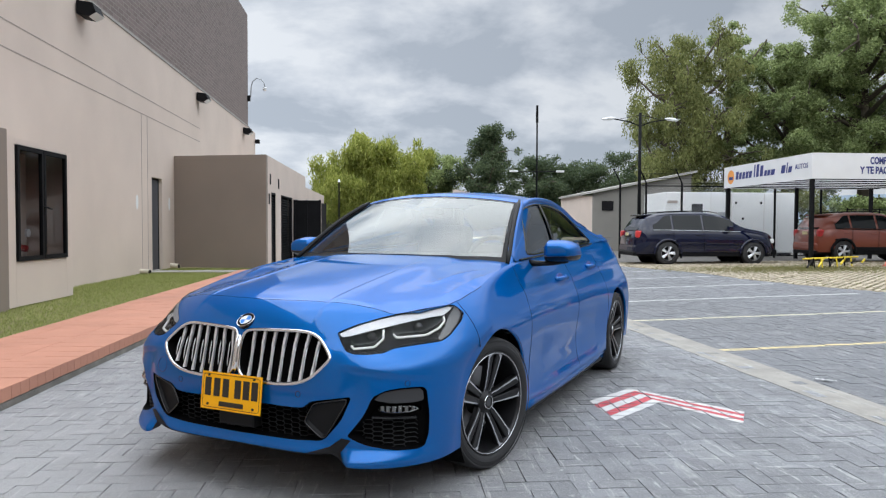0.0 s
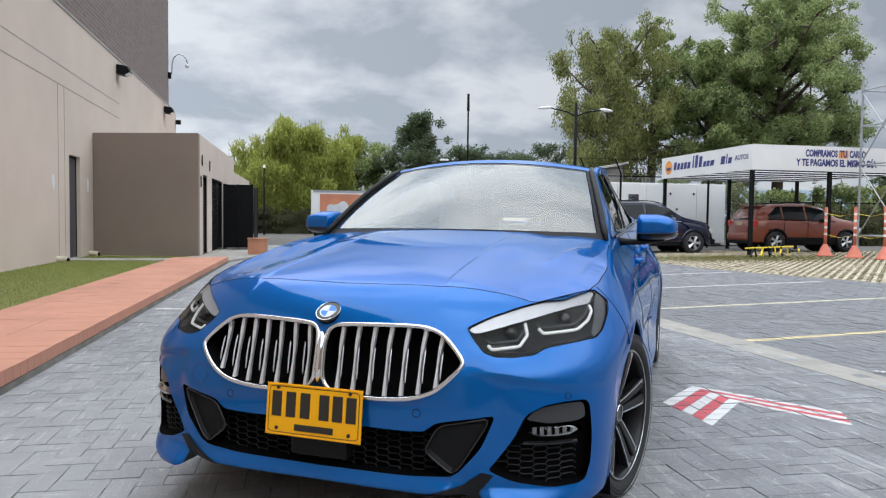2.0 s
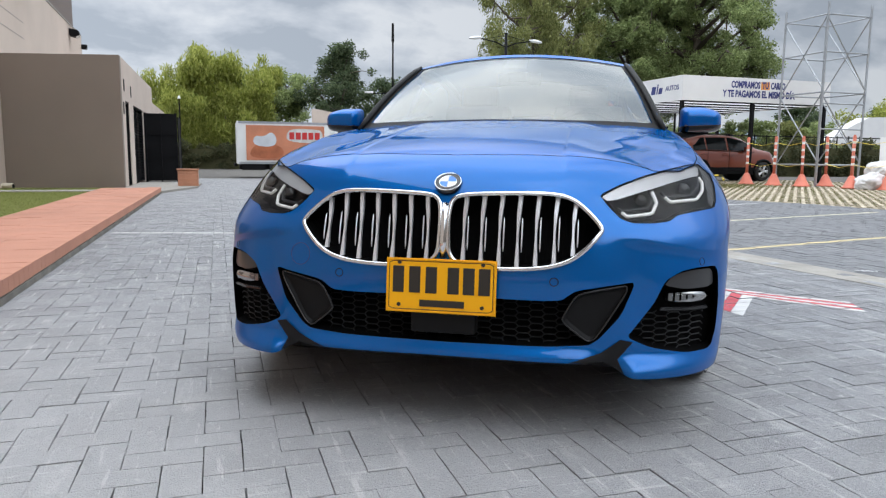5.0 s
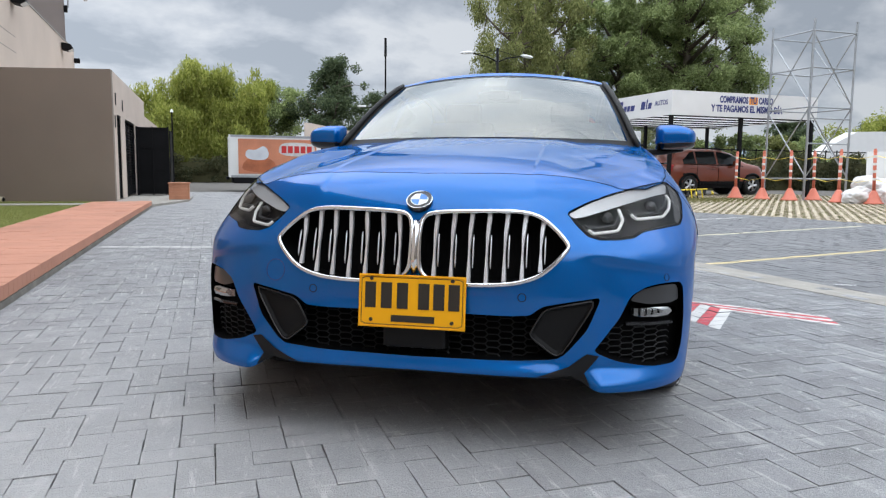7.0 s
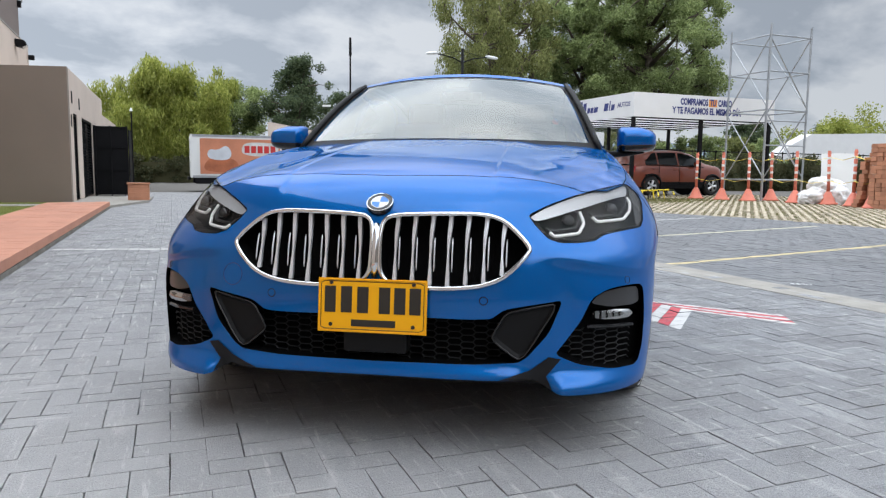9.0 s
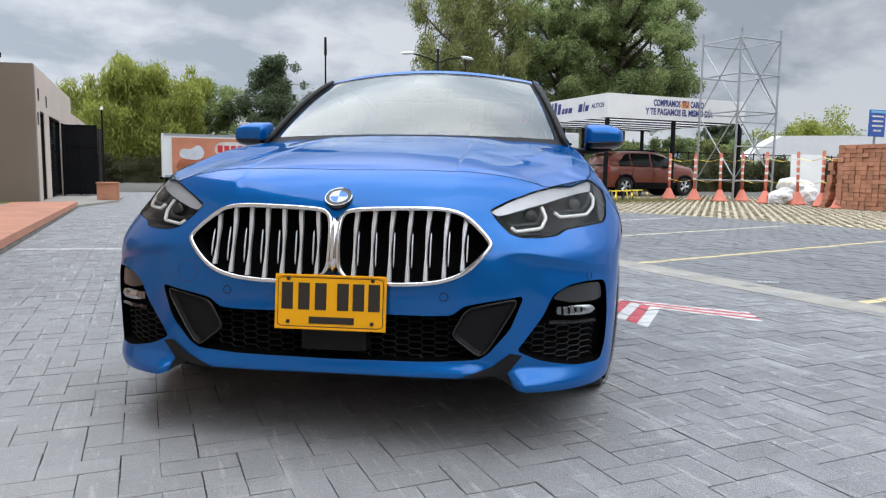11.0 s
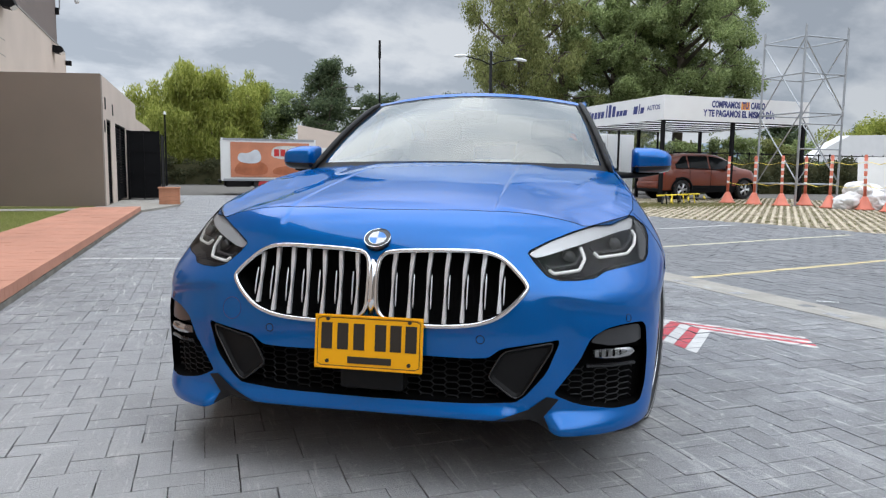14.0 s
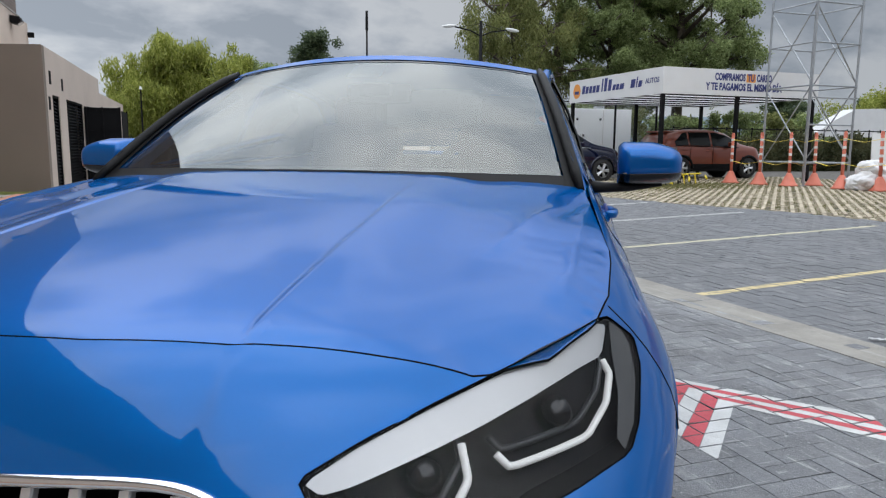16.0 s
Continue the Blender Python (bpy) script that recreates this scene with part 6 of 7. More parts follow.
# ---- trees and hedges ----
def leaves(name, centres, radii, count, size, material, parent=None, droop=0.0, long=1.0):
    """Small folded leaves scattered through clumps; one mesh."""
    rng = np.random.default_rng(len(centres) * 7 + count)
    c, r = np.array(centres), np.array(radii)
    pick = rng.choice(len(c), count, p=r**2 / (r**2).sum())
    d = rng.normal(size=(count, 3))
    d /= np.linalg.norm(d, axis=1)[:, None]
    at = c[pick] + d * (r[pick] * (rng.uniform(0.2, 1.0, count) ** 0.7 * rng.uniform(0.8, 1.25, count)))[:, None] * np.array([1, 1, 0.85])
    at[:, 2] -= droop * rng.uniform(0, 1, count) ** 2
    a = rng.normal(size=(count, 3)) + np.array([0, 0, -2.0 if droop else 0.0])
    a /= np.linalg.norm(a, axis=1)[:, None]
    b = np.cross(a, rng.normal(size=(count, 3)))
    b /= np.linalg.norm(b, axis=1)[:, None]
    s = size * rng.uniform(0.6, 1.4, count)[:, None]
    quad = np.stack([at - a * s * long, at + b * s * 0.5, at + a * s * long, at - b * s * 0.5], 1).reshape(-1, 3)
    me = bpy.data.meshes.new(name)
    me.from_pydata(quad.tolist(), [], np.arange(count * 4).reshape(-1, 4).tolist())
    me.materials.append(material)
    ob = new(name, me)
    ob.parent = parent
    return ob


def tree(label, x, y, height, spread, low, leaf, count, size, seed, droop=0.0, lean=0.0, clumps=34, long=1.0, group="trees beyond the parking", loose=0.2, limbs=9, pointed=0.0):
    """A trunk, limbs that fork towards the outline, and clumps of leaves along them; loose: size of a clump against the spread."""
    rnd = random.Random(seed)
    root = thing("tree", label, "tree", group, pose(x, y, 0))
    bm = bmesh.new()
    crown, rad = [], []
    fork = low + (height - low) * 0.12
    axis = [Vector((0, 0, -0.1)), Vector((lean * 0.2, 0.1, fork * 0.5)), Vector((lean * 0.4, 0, fork)), Vector((lean * 0.8, 0.1, height * 0.62)), Vector((lean, 0, height * 0.93))]
    sweep(bm, axis, [height * 0.026, height * 0.022, height * 0.018, height * 0.010, 0.02], 8)
    per = max(3, round(clumps / limbs))
    for i in range(limbs):
        h = (i + rnd.uniform(0.1, 0.9)) / limbs
        a = i * 2.4 + rnd.uniform(-0.5, 0.5)
        wide = spread * (0.45 + 0.65 * math.sin(math.pi * (0.15 + 0.72 * h))) * rnd.uniform(0.78, 1.12)
        wide *= 1 - pointed * h
        start = Vector((lean * 0.5, 0, fork + (height - fork) * max(0.0, h - 0.22) * 0.85))
        tip = Vector((lean * h + wide * math.cos(a), wide * math.sin(a), low + (height - low) * (0.10 + 0.82 * h) + rnd.uniform(-0.3, 0.5)))
        bend = start.lerp(tip, 0.55) + Vector((0, 0, 0.04 * height * rnd.uniform(-1.0, 0.6)))
        sweep(bm, [start, bend, tip], [height * 0.010, height * 0.006, 0.012], 5)
        for j in range(per):
            q = rnd.uniform(0.30, 1.06) if j else 1.0
            on = start.lerp(bend, q * 2) if q < 0.5 else bend.lerp(tip, q * 2 - 1)
            off = Vector((rnd.gauss(0, 1), rnd.gauss(0, 1), rnd.gauss(0, 0.8))) * spread * 0.17
            p = on + off
            crown.append(p)
            rad.append(spread * loose * rnd.uniform(0.55, 1.35) * (1.15 - 0.35 * q) * (1 - 0.45 * pointed * h))
            if j % 2 == 0:
                sweep(bm, [on, on.lerp(p, 0.6) + Vector((0, 0, 0.1)), p], [height * 0.004, height * 0.0025, 0.006], 4)
    for i in range(per):
        crown.append(axis[4] + Vector((rnd.gauss(0, 0.16), rnd.gauss(0, 0.16), rnd.uniform(-0.22, 0.06))) * spread)
        rad.append(spread * loose * rnd.uniform(0.5, 1.0))
    part("trunk", bm, BARK, root, smooth=True)
    tagged(leaves("crown", crown, rad, count, size, leaf, root, droop, long), "")
    return root


tree("yellow-green willow with hanging foliage above the hedge", -0.1, 46, 7.1, 3.4, 1.4, WILLOW, 85000, 0.07, 1, droop=0.9, long=2.0, clumps=150, loose=0.24, limbs=16)
tree("yellow-green willow of lower growth beside a taller one", -3.0, 48, 4.7, 1.7, 1.2, WILLOW, 24000, 0.075, 2, droop=0.8, long=2.0, clumps=110, loose=0.26, limbs=14)
tree("bushy green tree half behind the willow", 3.2, 47, 6.6, 2.4, 0.4, MIDLEAF, 42000, 0.075, 3, clumps=120, loose=0.27, limbs=14)
tree("tall dark cypress-like tree with a bare leaning limb", 7.3, 46, 8.3, 2.5, 0.6, DARKLEAF, 46000, 0.08, 4, clumps=150, loose=0.27, limbs=20, pointed=0.6)
tree("dark bushy tree of the far row", 11.2, 49, 6.4, 2.3, 0.2, DARKLEAF, 36000, 0.08, 5, clumps=110, loose=0.30, limbs=14)
tree("dark bushy tree of the far row", 14.6, 51, 6.2, 2.4, 0.2, DARKLEAF, 36000, 0.08, 6, clumps=110, loose=0.30, limbs=14)
tree("dark bushy tree of the far row", 18.0, 50, 7.0, 2.6, 0.2, DARKLEAF, 36000, 0.08, 7, clumps=110, loose=0.30, limbs=14)
tree("tall loose tree with olive-yellow foliage", 17.6, 37, 12.9, 3.3, 2.6, OLIVELEAF, 56000, 0.066, 8, droop=0.9, long=1.4, clumps=260, loose=0.17, limbs=24)
tree("slender green tree with airy foliage between two others", 21.0, 38.5, 13.4, 2.3, 4.0, MIDLEAF, 26000, 0.085, 14, clumps=70, loose=0.2, limbs=12)
tree("large dense dark green tree behind the canopy", 28.0, 36, 15.8, 3.8, 3.2, MIDLEAF, 165000, 0.078, 9, clumps=430, loose=0.18, limbs=30)
tree("dense dark green tree beside a larger one", 24.4, 38, 12.7, 3.0, 2.6, MIDLEAF, 84000, 0.074, 10, clumps=230, loose=0.18, limbs=22)
tree("light green round tree far off", 47.5, 38, 4.9, 3.3, 1.0, WILLOW, 24000, 0.10, 11, clumps=110, loose=0.28, limbs=14)
tree("small dark tree far off by the hills", 42, 42, 5.0, 1.6, 1.0, DARKLEAF, 14000, 0.10, 12, clumps=90, loose=0.3, limbs=12)
tree("small dark tree far off by the hills", 64, 52, 6.5, 2.2, 1.0, DARKLEAF, 14000, 0.12, 13, clumps=90, loose=0.3, limbs=12)


def hedge(label, x0, x1, y0, y1, h, count, seed):
    rnd = random.Random(seed)
    root = thing("hedge", label, "hedge", m=pose((x0 + x1) / 2, (y0 + y1) / 2, 0))
    pts, rad = [], []
    n = int((x1 - x0) * 2.2 + (y1 - y0) * 2.2)
    for _ in range(n * 6):
        pts.append((rnd.uniform(x0, x1) - (x0 + x1) / 2, rnd.uniform(y0, y1) - (y0 + y1) / 2, rnd.uniform(0.2, h - 0.2)))
        rad.append(rnd.uniform(0.3, 0.42))
    part("core", B(-(x1 - x0) / 2 + 0.2, (x1 - x0) / 2 - 0.2, -0.10, 0.10, 0, h * 0.75), HEDGE, root)
    leaves("foliage", pts, rad, count, 0.06, HEDGE, root)
    return root


hedge("dark clipped hedge along the far side of the yard", -5.5, 8.0, 41.6, 42.4, 1.55, 44000, 21)
hedge("dark green hedge behind the fence of the parking", 17.9, 44, 24.0, 24.7, 1.85, 70000, 22)
for k, (x, y, h, w, leaf) in enumerate(((19.4, 32.5, 3.3, 1.5, MIDLEAF), (22.4, 33.5, 3.0, 1.7, OLIVELEAF), (25.2, 33.0, 2.8, 1.5, MIDLEAF), (28.0, 34.5, 2.9, 1.5, OLIVELEAF), (31.5, 35.0, 3.3, 1.6, MIDLEAF), (35.0, 36.0, 3.4, 1.7, OLIVELEAF), (38.5, 36.5, 3.4, 1.8, MIDLEAF))):
    tree("low bushy tree beyond the parking hedge" if leaf is MIDLEAF else "low olive-green bushy tree beyond the parking hedge", x, y, h, w, 0.1, leaf, 9000, 0.085, 40 + k, clumps=60, loose=0.28, limbs=8, group="bushes beyond the hedge")

# ---- hills and sky line ----
bm = bmesh.new()
rows = []
for k, d in enumerate((420, 560, 760)):
    row = []
    for i in range(60):
        a = radians(-40 + i * 2.2)
        h = (6, 34, 10)[k] * (0.35 + 0.9 * max(0, noise.noise((i * 0.13, k * 0.4, 2.0)) + 0.35) * (0.25 + 0.75 * min(1, max(0, (i - 20) / 22))))
        row.append(bm.verts.new((d * math.sin(a), d * math.cos(a), h - 3)))
    rows.append(row)
for a, b in zip(rows, rows[1:]):
    for i in range(59):
        bm.faces.new((a[i], a[i + 1], b[i + 1], b[i]))
# distance haze is mixed into the hill colour itself
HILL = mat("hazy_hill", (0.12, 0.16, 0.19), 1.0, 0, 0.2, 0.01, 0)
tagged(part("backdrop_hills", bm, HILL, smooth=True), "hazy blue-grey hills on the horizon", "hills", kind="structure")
bm = B(-120, 260, 64, 300, -0.06, 0.02)
tagged(part("field", bm, LAWN), "rough grass field beyond the trees", "field", kind="structure")
LEANFIELD = B(24, 120, 28, 64, -0.06, 0.07)
tagged(part("field", LEANFIELD, LAWN), "rough grass field beyond the hedge", "field", kind="structure")

# ---- walls and sheds at the back of the yard ----
bm = bmesh.new()
plate(bm, [(3.6, 0), (8.6, 0), (8.6, 2.15), (3.75, 2.95), (3.6, 2.95)], 31.0, 31.2, "y")
tagged(part("wall_back", bm, PLASTER), "beige wall with a sloping top behind the truck", "wall", kind="structure")
SHEDGREY = mat("grey_render", (0.20, 0.19, 0.17), 0.9, 0, 0.12, 1.0, 0.2, 60)
shed = thing("shed", "grey-beige shed with a grey mono-pitch roof", "shed")
bm = bmesh.new()
plate(bm, [(10.15, 0), (14.9, 0), (14.9, 3.68), (10.15, 2.72)], 29.6, 29.8, "y")
part("front_wall", bm, SHEDGREY, shed)
bm = bmesh.new()
plate(bm, [(29.8, 0), (36, 0), (36, 2.9), (29.8, 2.66)], 10.15, 10.35, "x")
part("side_wall", bm, PLASTER, shed)
bm = bmesh.new()
plate(bm, [(10.0, 2.74), (15.1, 3.77), (15.1, 3.87), (10.0, 2.84)], 29.4, 36.0, "y")
part("roof", bm, CONCRETE, shed, "grey sheet roof")
part("opening", B(10.55, 11.1, 29.55, 29.605, 1.95, 2.4), BLACKMETAL, shed, "dark louvred opening")
part("notice", B(12.6, 13.1, 29.55, 29.6, 1.7, 2.1), WHITEPAINT, shed, "white notice")

box_house = thing("generator_container", "white sheet-metal generator container", "container")
part("body", B(11.0, 16.1, 22.9, 25.2, 0.2, 2.5, bevel=0.03), WHITEMETAL, box_house)
for x0 in (11.55, 12.75, 13.55, 14.85):
    part("seam", B(x0, x0 + 0.012, 22.892, 22.9, 0.25, 2.45), GROOVE, box_house)
part("window", B(12.0, 12.43, 22.885, 22.9, 1.74, 2.06, bevel=0.004), BLACKMETAL, box_house, "dark vent window")
part("vent", B(11.06, 11.45, 22.885, 22.9, 2.08, 2.18), GROOVE, box_house)
part("hatch_panel", B(13.03, 13.48, 22.888, 22.9, 1.35, 1.75), STEEL, box_house)
for x0, z0 in ((13.70, 2.06), (14.69, 2.06), (13.98, 1.46)):
    part("latch", B(x0, x0 + 0.07, 22.87, 22.9, z0, z0 + 0.09), BLACKMETAL, box_house)
part("base", B(11.1, 16.0, 23.0, 25.1, 0.05, 0.2), BLACKMETAL, box_house)

fence = thing("mesh_fence", "chain-link fence on black posts with barbed wire on bent tops", "fence")
for x0 in (8.8, 9.75, 11.07, 12.84, 14.55, 16.3):
    part("post", T((x0, 21.6, 0.05), (x0, 21.6, 2.75), 0.04, 8), BLACKMETAL, fence)
    part("post_arm", T((x0, 21.6, 2.75), (x0 - 0.28, 21.5, 3.25), 0.025, 6), BLACKMETAL, fence)
for k in range(4):
    f = k / 3
    part("barbed_wire", T((9.6 - 0.28 * f, 21.6 - 0.1 * f, 2.75 + 0.5 * f), (17.1 - 0.28 * f, 21.6 - 0.1 * f, 2.75 + 0.5 * f), 0.006, 4), BLACKMETAL, fence)
bm = bmesh.new()
for i in range(64):
    x0 = 9.6 + i * 0.117
    for s in (-1, 1):
        xa, xb, za, zb = x0, x0 + s * 2.5, 0.15, 2.65
        if xb < 9.6:
            zb, xb = za + (x0 - 9.6), 9.6
        if xb > 17.1:
            zb, xb = za + (17.1 - x0), 17.1
        tube(bm, (xa, 21.6, za), (xb, 21.6, zb), 0.0035, 3)
part("chain_link", bm, STEEL, fence)
for z in (0.15, 2.65):
    part("rail", T((9.6, 21.6, z), (17.1, 21.6, z), 0.02, 6), BLACKMETAL, fence)

# ---- lamp posts and mast ----
lp = thing("street_lamp", "black lamp post with two arms and grey lamp heads", "street lamp", m=pose(11.43, 27, 0))
part("pole", T((0, 0, 0), (0, 0, 6.15), 0.085, 10, 0.06), BLACKMETAL, lp, smooth=True)
for s in (-1, 1):
    part("arm", sweep(bmesh.new(), [(0, 0, 5.55), (s * 0.45, 0, 5.74), (s * 1.15, 0, 5.86)], 0.03, 6), BLACKMETAL, lp)
    part("stay", T((0, 0, 6.05), (s * 0.9, 0, 5.86), 0.012, 5), BLACKMETAL, lp)
    bm = bmesh.new()
    bmesh.ops.create_uvsphere(bm, u_segments=12, v_segments=8, radius=1, matrix=pose(s * 1.4, 0, 5.87, 0, s * 6, 0) @ Matrix.Diagonal((0.32, 0.13, 0.07, 1)))
    part("lamp_head", bm, WHITEMETAL, lp, "pale grey lamp head", smooth=True)
mast = thing("antenna_mast", "thin dark mast with a short cross arm", "mast", m=pose(9.57, 40, 0))
part("pole", T((0, 0, 0), (0, 0, 7.6), 0.07, 8, 0.05), BLACKMETAL, mast)
part("tip", T((0, 0, 7.6), (0, 0, 8.65), 0.085, 8, 0.07), BLACKMETAL, mast)
part("cross_arm", T((-1.3, 0, 4.55), (1.3, 0, 4.6), 0.03, 6), BLACKMETAL, mast)
for s in (-1.45, 1.45):
    part("lamp_head", B(s - 0.25, s + 0.25, -0.1, 0.1, 4.54, 4.66, bevel=0.03), WHITEMETAL, mast)
sl = thing("street_lamp", "slim black lamp post with a small white lamp", "street lamp", m=pose(-2.42, 38, 0))
part("pole", T((0, 0, 0), (0, 0, 3.72), 0.05, 8, 0.035), BLACKMETAL, sl)
part("lamp_head", T((0, 0, 3.72), (0, 0, 3.88), 0.085, 10, 0.04), WHITEMETAL, sl)


# ---- delivery truck ----
def truck():
    root = thing("box_truck", "white box truck with an orange advertising panel", "truck", m=pose(0.1, 25.1, 0))
    part("box", B(0, 3.42, 0, 1.9, 0.5, 2.04, bevel=0.02), WHITEMETAL, root)
    for z0, z1 in ((0.50, 0.58), (1.98, 2.06)):
        part("rail", B(-0.01, 3.43, -0.015, 0.0, z0, z1), STEEL, root)
    for x0 in (-0.01, 3.36):
        part("post", B(x0, x0 + 0.07, -0.016, 0.0, 0.5, 2.06), WHITEMETAL, root)
    ad = part("panel", B(0.32, 3.18, -0.022, -0.002, 0.64, 1.92), AD_ORANGE, root, "orange panel with a bread picture")
    bm = bmesh.new()
    plate(bm, smooth_loop([(1.78, 1.32), (3.1, 1.28), (3.12, 1.72), (2.9, 1.80), (2.0, 1.82), (1.78, 1.66)], 2), -0.028, -0.022)
    part("logo_ground", bm, WHITEPAINT, ad)
    bm = bmesh.new()
    for i in range(5):
        box(bm, 1.88 + i * 0.235, 2.06 + i * 0.235, -0.034, -0.028, 1.42, 1.68)
    part("logo_bar", bm, REDPLASTIC, ad, "red logo bars")
    bm = bmesh.new()
    plate(bm, smooth_loop([(0.42, 0.72), (1.55, 0.70), (1.7, 0.95), (1.5, 1.2), (0.9, 1.3), (0.5, 1.1)], 2), -0.028, -0.022)
    part("bread_shape", bm, AD_BREAD, ad)
    bm = bmesh.new()
    plate(bm, smooth_loop([(0.55, 1.18), (1.3, 1.12), (1.45, 1.4), (1.25, 1.72), (0.95, 1.5), (0.6, 1.55)], 2), -0.031, -0.025)
    part("white_shape", bm, AD_PALE, ad)
    bm = bmesh.new()
    plate(bm, smooth_loop([(1.8, 0.72), (3.1, 0.74), (3.1, 0.98), (2.4, 1.08), (1.85, 0.98)], 2), -0.028, -0.022)
    part("bread_shape", bm, AD_BREAD, ad)
    bm = bmesh.new()
    plate(bm, [(3.55, 0.42), (4.95, 0.42), (5.0, 0.95), (4.72, 1.18), (4.45, 1.78), (3.6, 1.78)], 0.1, 1.8)
    part("cab", bm, WHITEMETAL, root)
    bm = bmesh.new()
    plate(bm, [(3.85, 1.15), (4.62, 1.15), (4.40, 1.66), (3.85, 1.66)], 0.09, 0.1)
    part("side_window", bm, BLACKMETAL, root)
    part("chassis", B(0.1, 4.7, 0.3, 1.6, 0.3, 0.5), BLACKMETAL, root)
    part("skirt", B(0.15, 1.0, -0.01, 0.02, 0.28, 0.5), BLACKMETAL, root)
    for x0 in (1.5, 4.25):
        w = part("wheel", T((x0, 0.02, 0.36), (x0, 0.25, 0.36), 0.36, 20), RUBBER, root)
        part("rim", T((x0, 0.005, 0.36), (x0, 0.03, 0.36), 0.2, 16), REDPLASTIC if x0 < 2 else WHITEMETAL, w, "red rim" if x0 < 2 else "white rim")
    part("mirror", B(4.75, 4.85, -0.05, 0.05, 1.25, 1.6, bevel=0.01), BLACKMETAL, root)
    part("bumper", B(-0.1, 0.0, 0.1, 1.8, 0.42, 0.52), BLACKMETAL, root)
    return root


AD_ORANGE = mat("ad_orange", (0.52, 0.20, 0.11), 0.5, 0, 0.3, 1.2, 0)
AD_BREAD = mat("ad_bread", (0.40, 0.12, 0.05), 0.5, 0, 0.4, 3.0, 0)
AD_PALE = mat("ad_pale", (0.55, 0.58, 0.62), 0.5, 0, 0.2, 3.0, 0)
truck()

# ---- car-buying canopy ----
THINCLOTH = leafy("thin_white_cloth", (0.80, 0.80, 0.80), (0.78, 0.78, 0.78))
can = thing("canopy", "white fabric canopy on black posts with printed fascia", "canopy", m=pose(0, 0, 0))
X0, X1, Y0, Y1, Z0, Z1 = 12.34, 17.8, 15.8, 21.0, 2.54, 3.26
fas = part("fascia", B(X0, X1, Y0, Y0 + 0.03, Z0, Z1), WHITEFABRIC, can, "white fascia with blue lettering")
fas2 = part("fascia", B(X0, X0 + 0.03, Y0 + 0.03, Y1, Z0, Z1), WHITEFABRIC, can, "white fascia with blue logo shapes")
part("fascia", B(X1 - 0.03, X1, Y0 + 0.03, Y1, Z0, Z1), WHITEFABRIC, can)
part("fascia", B(X0 + 0.03, X1 - 0.03, Y1 - 0.03, Y1, Z0, Z1), WHITEFABRIC, can)
bm = bmesh.new()
bm.faces.new([bm.verts.new(p) for p in ((X0 + 0.03, Y0 + 0.03, Z0 + 0.035), (X1 - 0.03, Y0 + 0.03, Z0 + 0.035), (X1 - 0.03, Y1 - 0.03, Z0 + 0.035), (X0 + 0.03, Y1 - 0.03, Z0 + 0.035))])
part("roof_sheet", bm, THINCLOTH, can, "translucent white roof cloth")
for i in range(6):
    y0 = Y0 + 0.3 + i * 0.88
    part("rafter", B(X0 + 0.03, X1 - 0.03, y0, y0 + 0.30, Z0 + 0.008, Z0 + 0.03), BLACKMETAL, can)
for x0 in (X0 + 0.08, 14.94, X1 - 0.1):
    for y0 in (Y0 + 0.1, Y1 - 0.12):
        part("post", B(x0 - 0.05, x0 + 0.05, y0 - 0.05, y0 + 0.05, 0.05, Z0 + 0.1, bevel=0.005), BLACKMETAL, can)
FRONT = Matrix.Rotation(radians(90), 4, "X")


def fit_words(text, x0, x1, z, size, face):
    """A line of capitals drawn narrow enough to fill x0 to x1."""
    ob = words(text, size, Matrix.Identity(4), NAVY, parent=face, bold=0.011)
    xs = [v.co.x for v in ob.data.vertices]
    wide = (x1 - x0) / (max(xs) - min(xs))
    ob.matrix_local = pose((x0 + x1) / 2, Y0 - 0.005, z) @ FRONT @ Matrix.Diagonal((wide, 1, 1, 1))


fit_words("COMPRAMOS", 14.04, 15.09, 3.045, 0.27, fas)
fit_words("TU", 15.17, 15.41, 3.045, 0.27, fas)
fit_words("CARRO", 15.49, 16.03, 3.045, 0.27, fas)
fit_words("Y TE PAGAMOS EL MISMO DÍA", 13.74, 16.42, 2.775, 0.27, fas)
part("highlight", B(15.13, 15.45, Y0 - 0.003, Y0, 2.93, 3.16), ORANGEINK, fas, "orange patch")
SIDE = Matrix.Rotation(radians(-90), 4, "Z") @ Matrix.Rotation(radians(90), 4, "X")
bm = bmesh.new()
bmesh.ops.create_circle(bm, cap_ends=True, segments=24, radius=0.24, matrix=pose(X0 - 0.004, 20.5, 2.9, 0, -90, 0))
part("sun_logo", bm, ORANGEINK, fas2, "orange round logo")
for k, (y0, h, w) in enumerate(((20.08, 0.26, 0.09), (19.86, 0.22, 0.085), (19.64, 0.22, 0.085), (19.42, 0.22, 0.085), (19.2, 0.22, 0.09), (18.93, 0.40, 0.04), (18.74, 0.40, 0.08), (18.50, 0.34, 0.09), (18.26, 0.17, 0.08), (18.07, 0.17, 0.08), (17.84, 0.17, 0.11), (17.26, 0.24, 0.11), (17.06, 0.30, 0.03), (16.9, 0.18, 0.09))):
    lean = 0.05
    bm = bmesh.new()
    sh = [(y0 - w, 2.79), (y0 + w, 2.79), (y0 + w - lean, 2.79 + h), (y0 - w - lean, 2.79 + h)]
    bm.faces.new([bm.verts.new((X0 - 0.004, y, z)) for y, z in sh])
    part("logo_bar", bm, NAVY, fas2)
part("logo_bar", B(X0 - 0.007, X0 - 0.0045, 20.36, 20.64, 2.80, 2.90), NAVY, fas2)
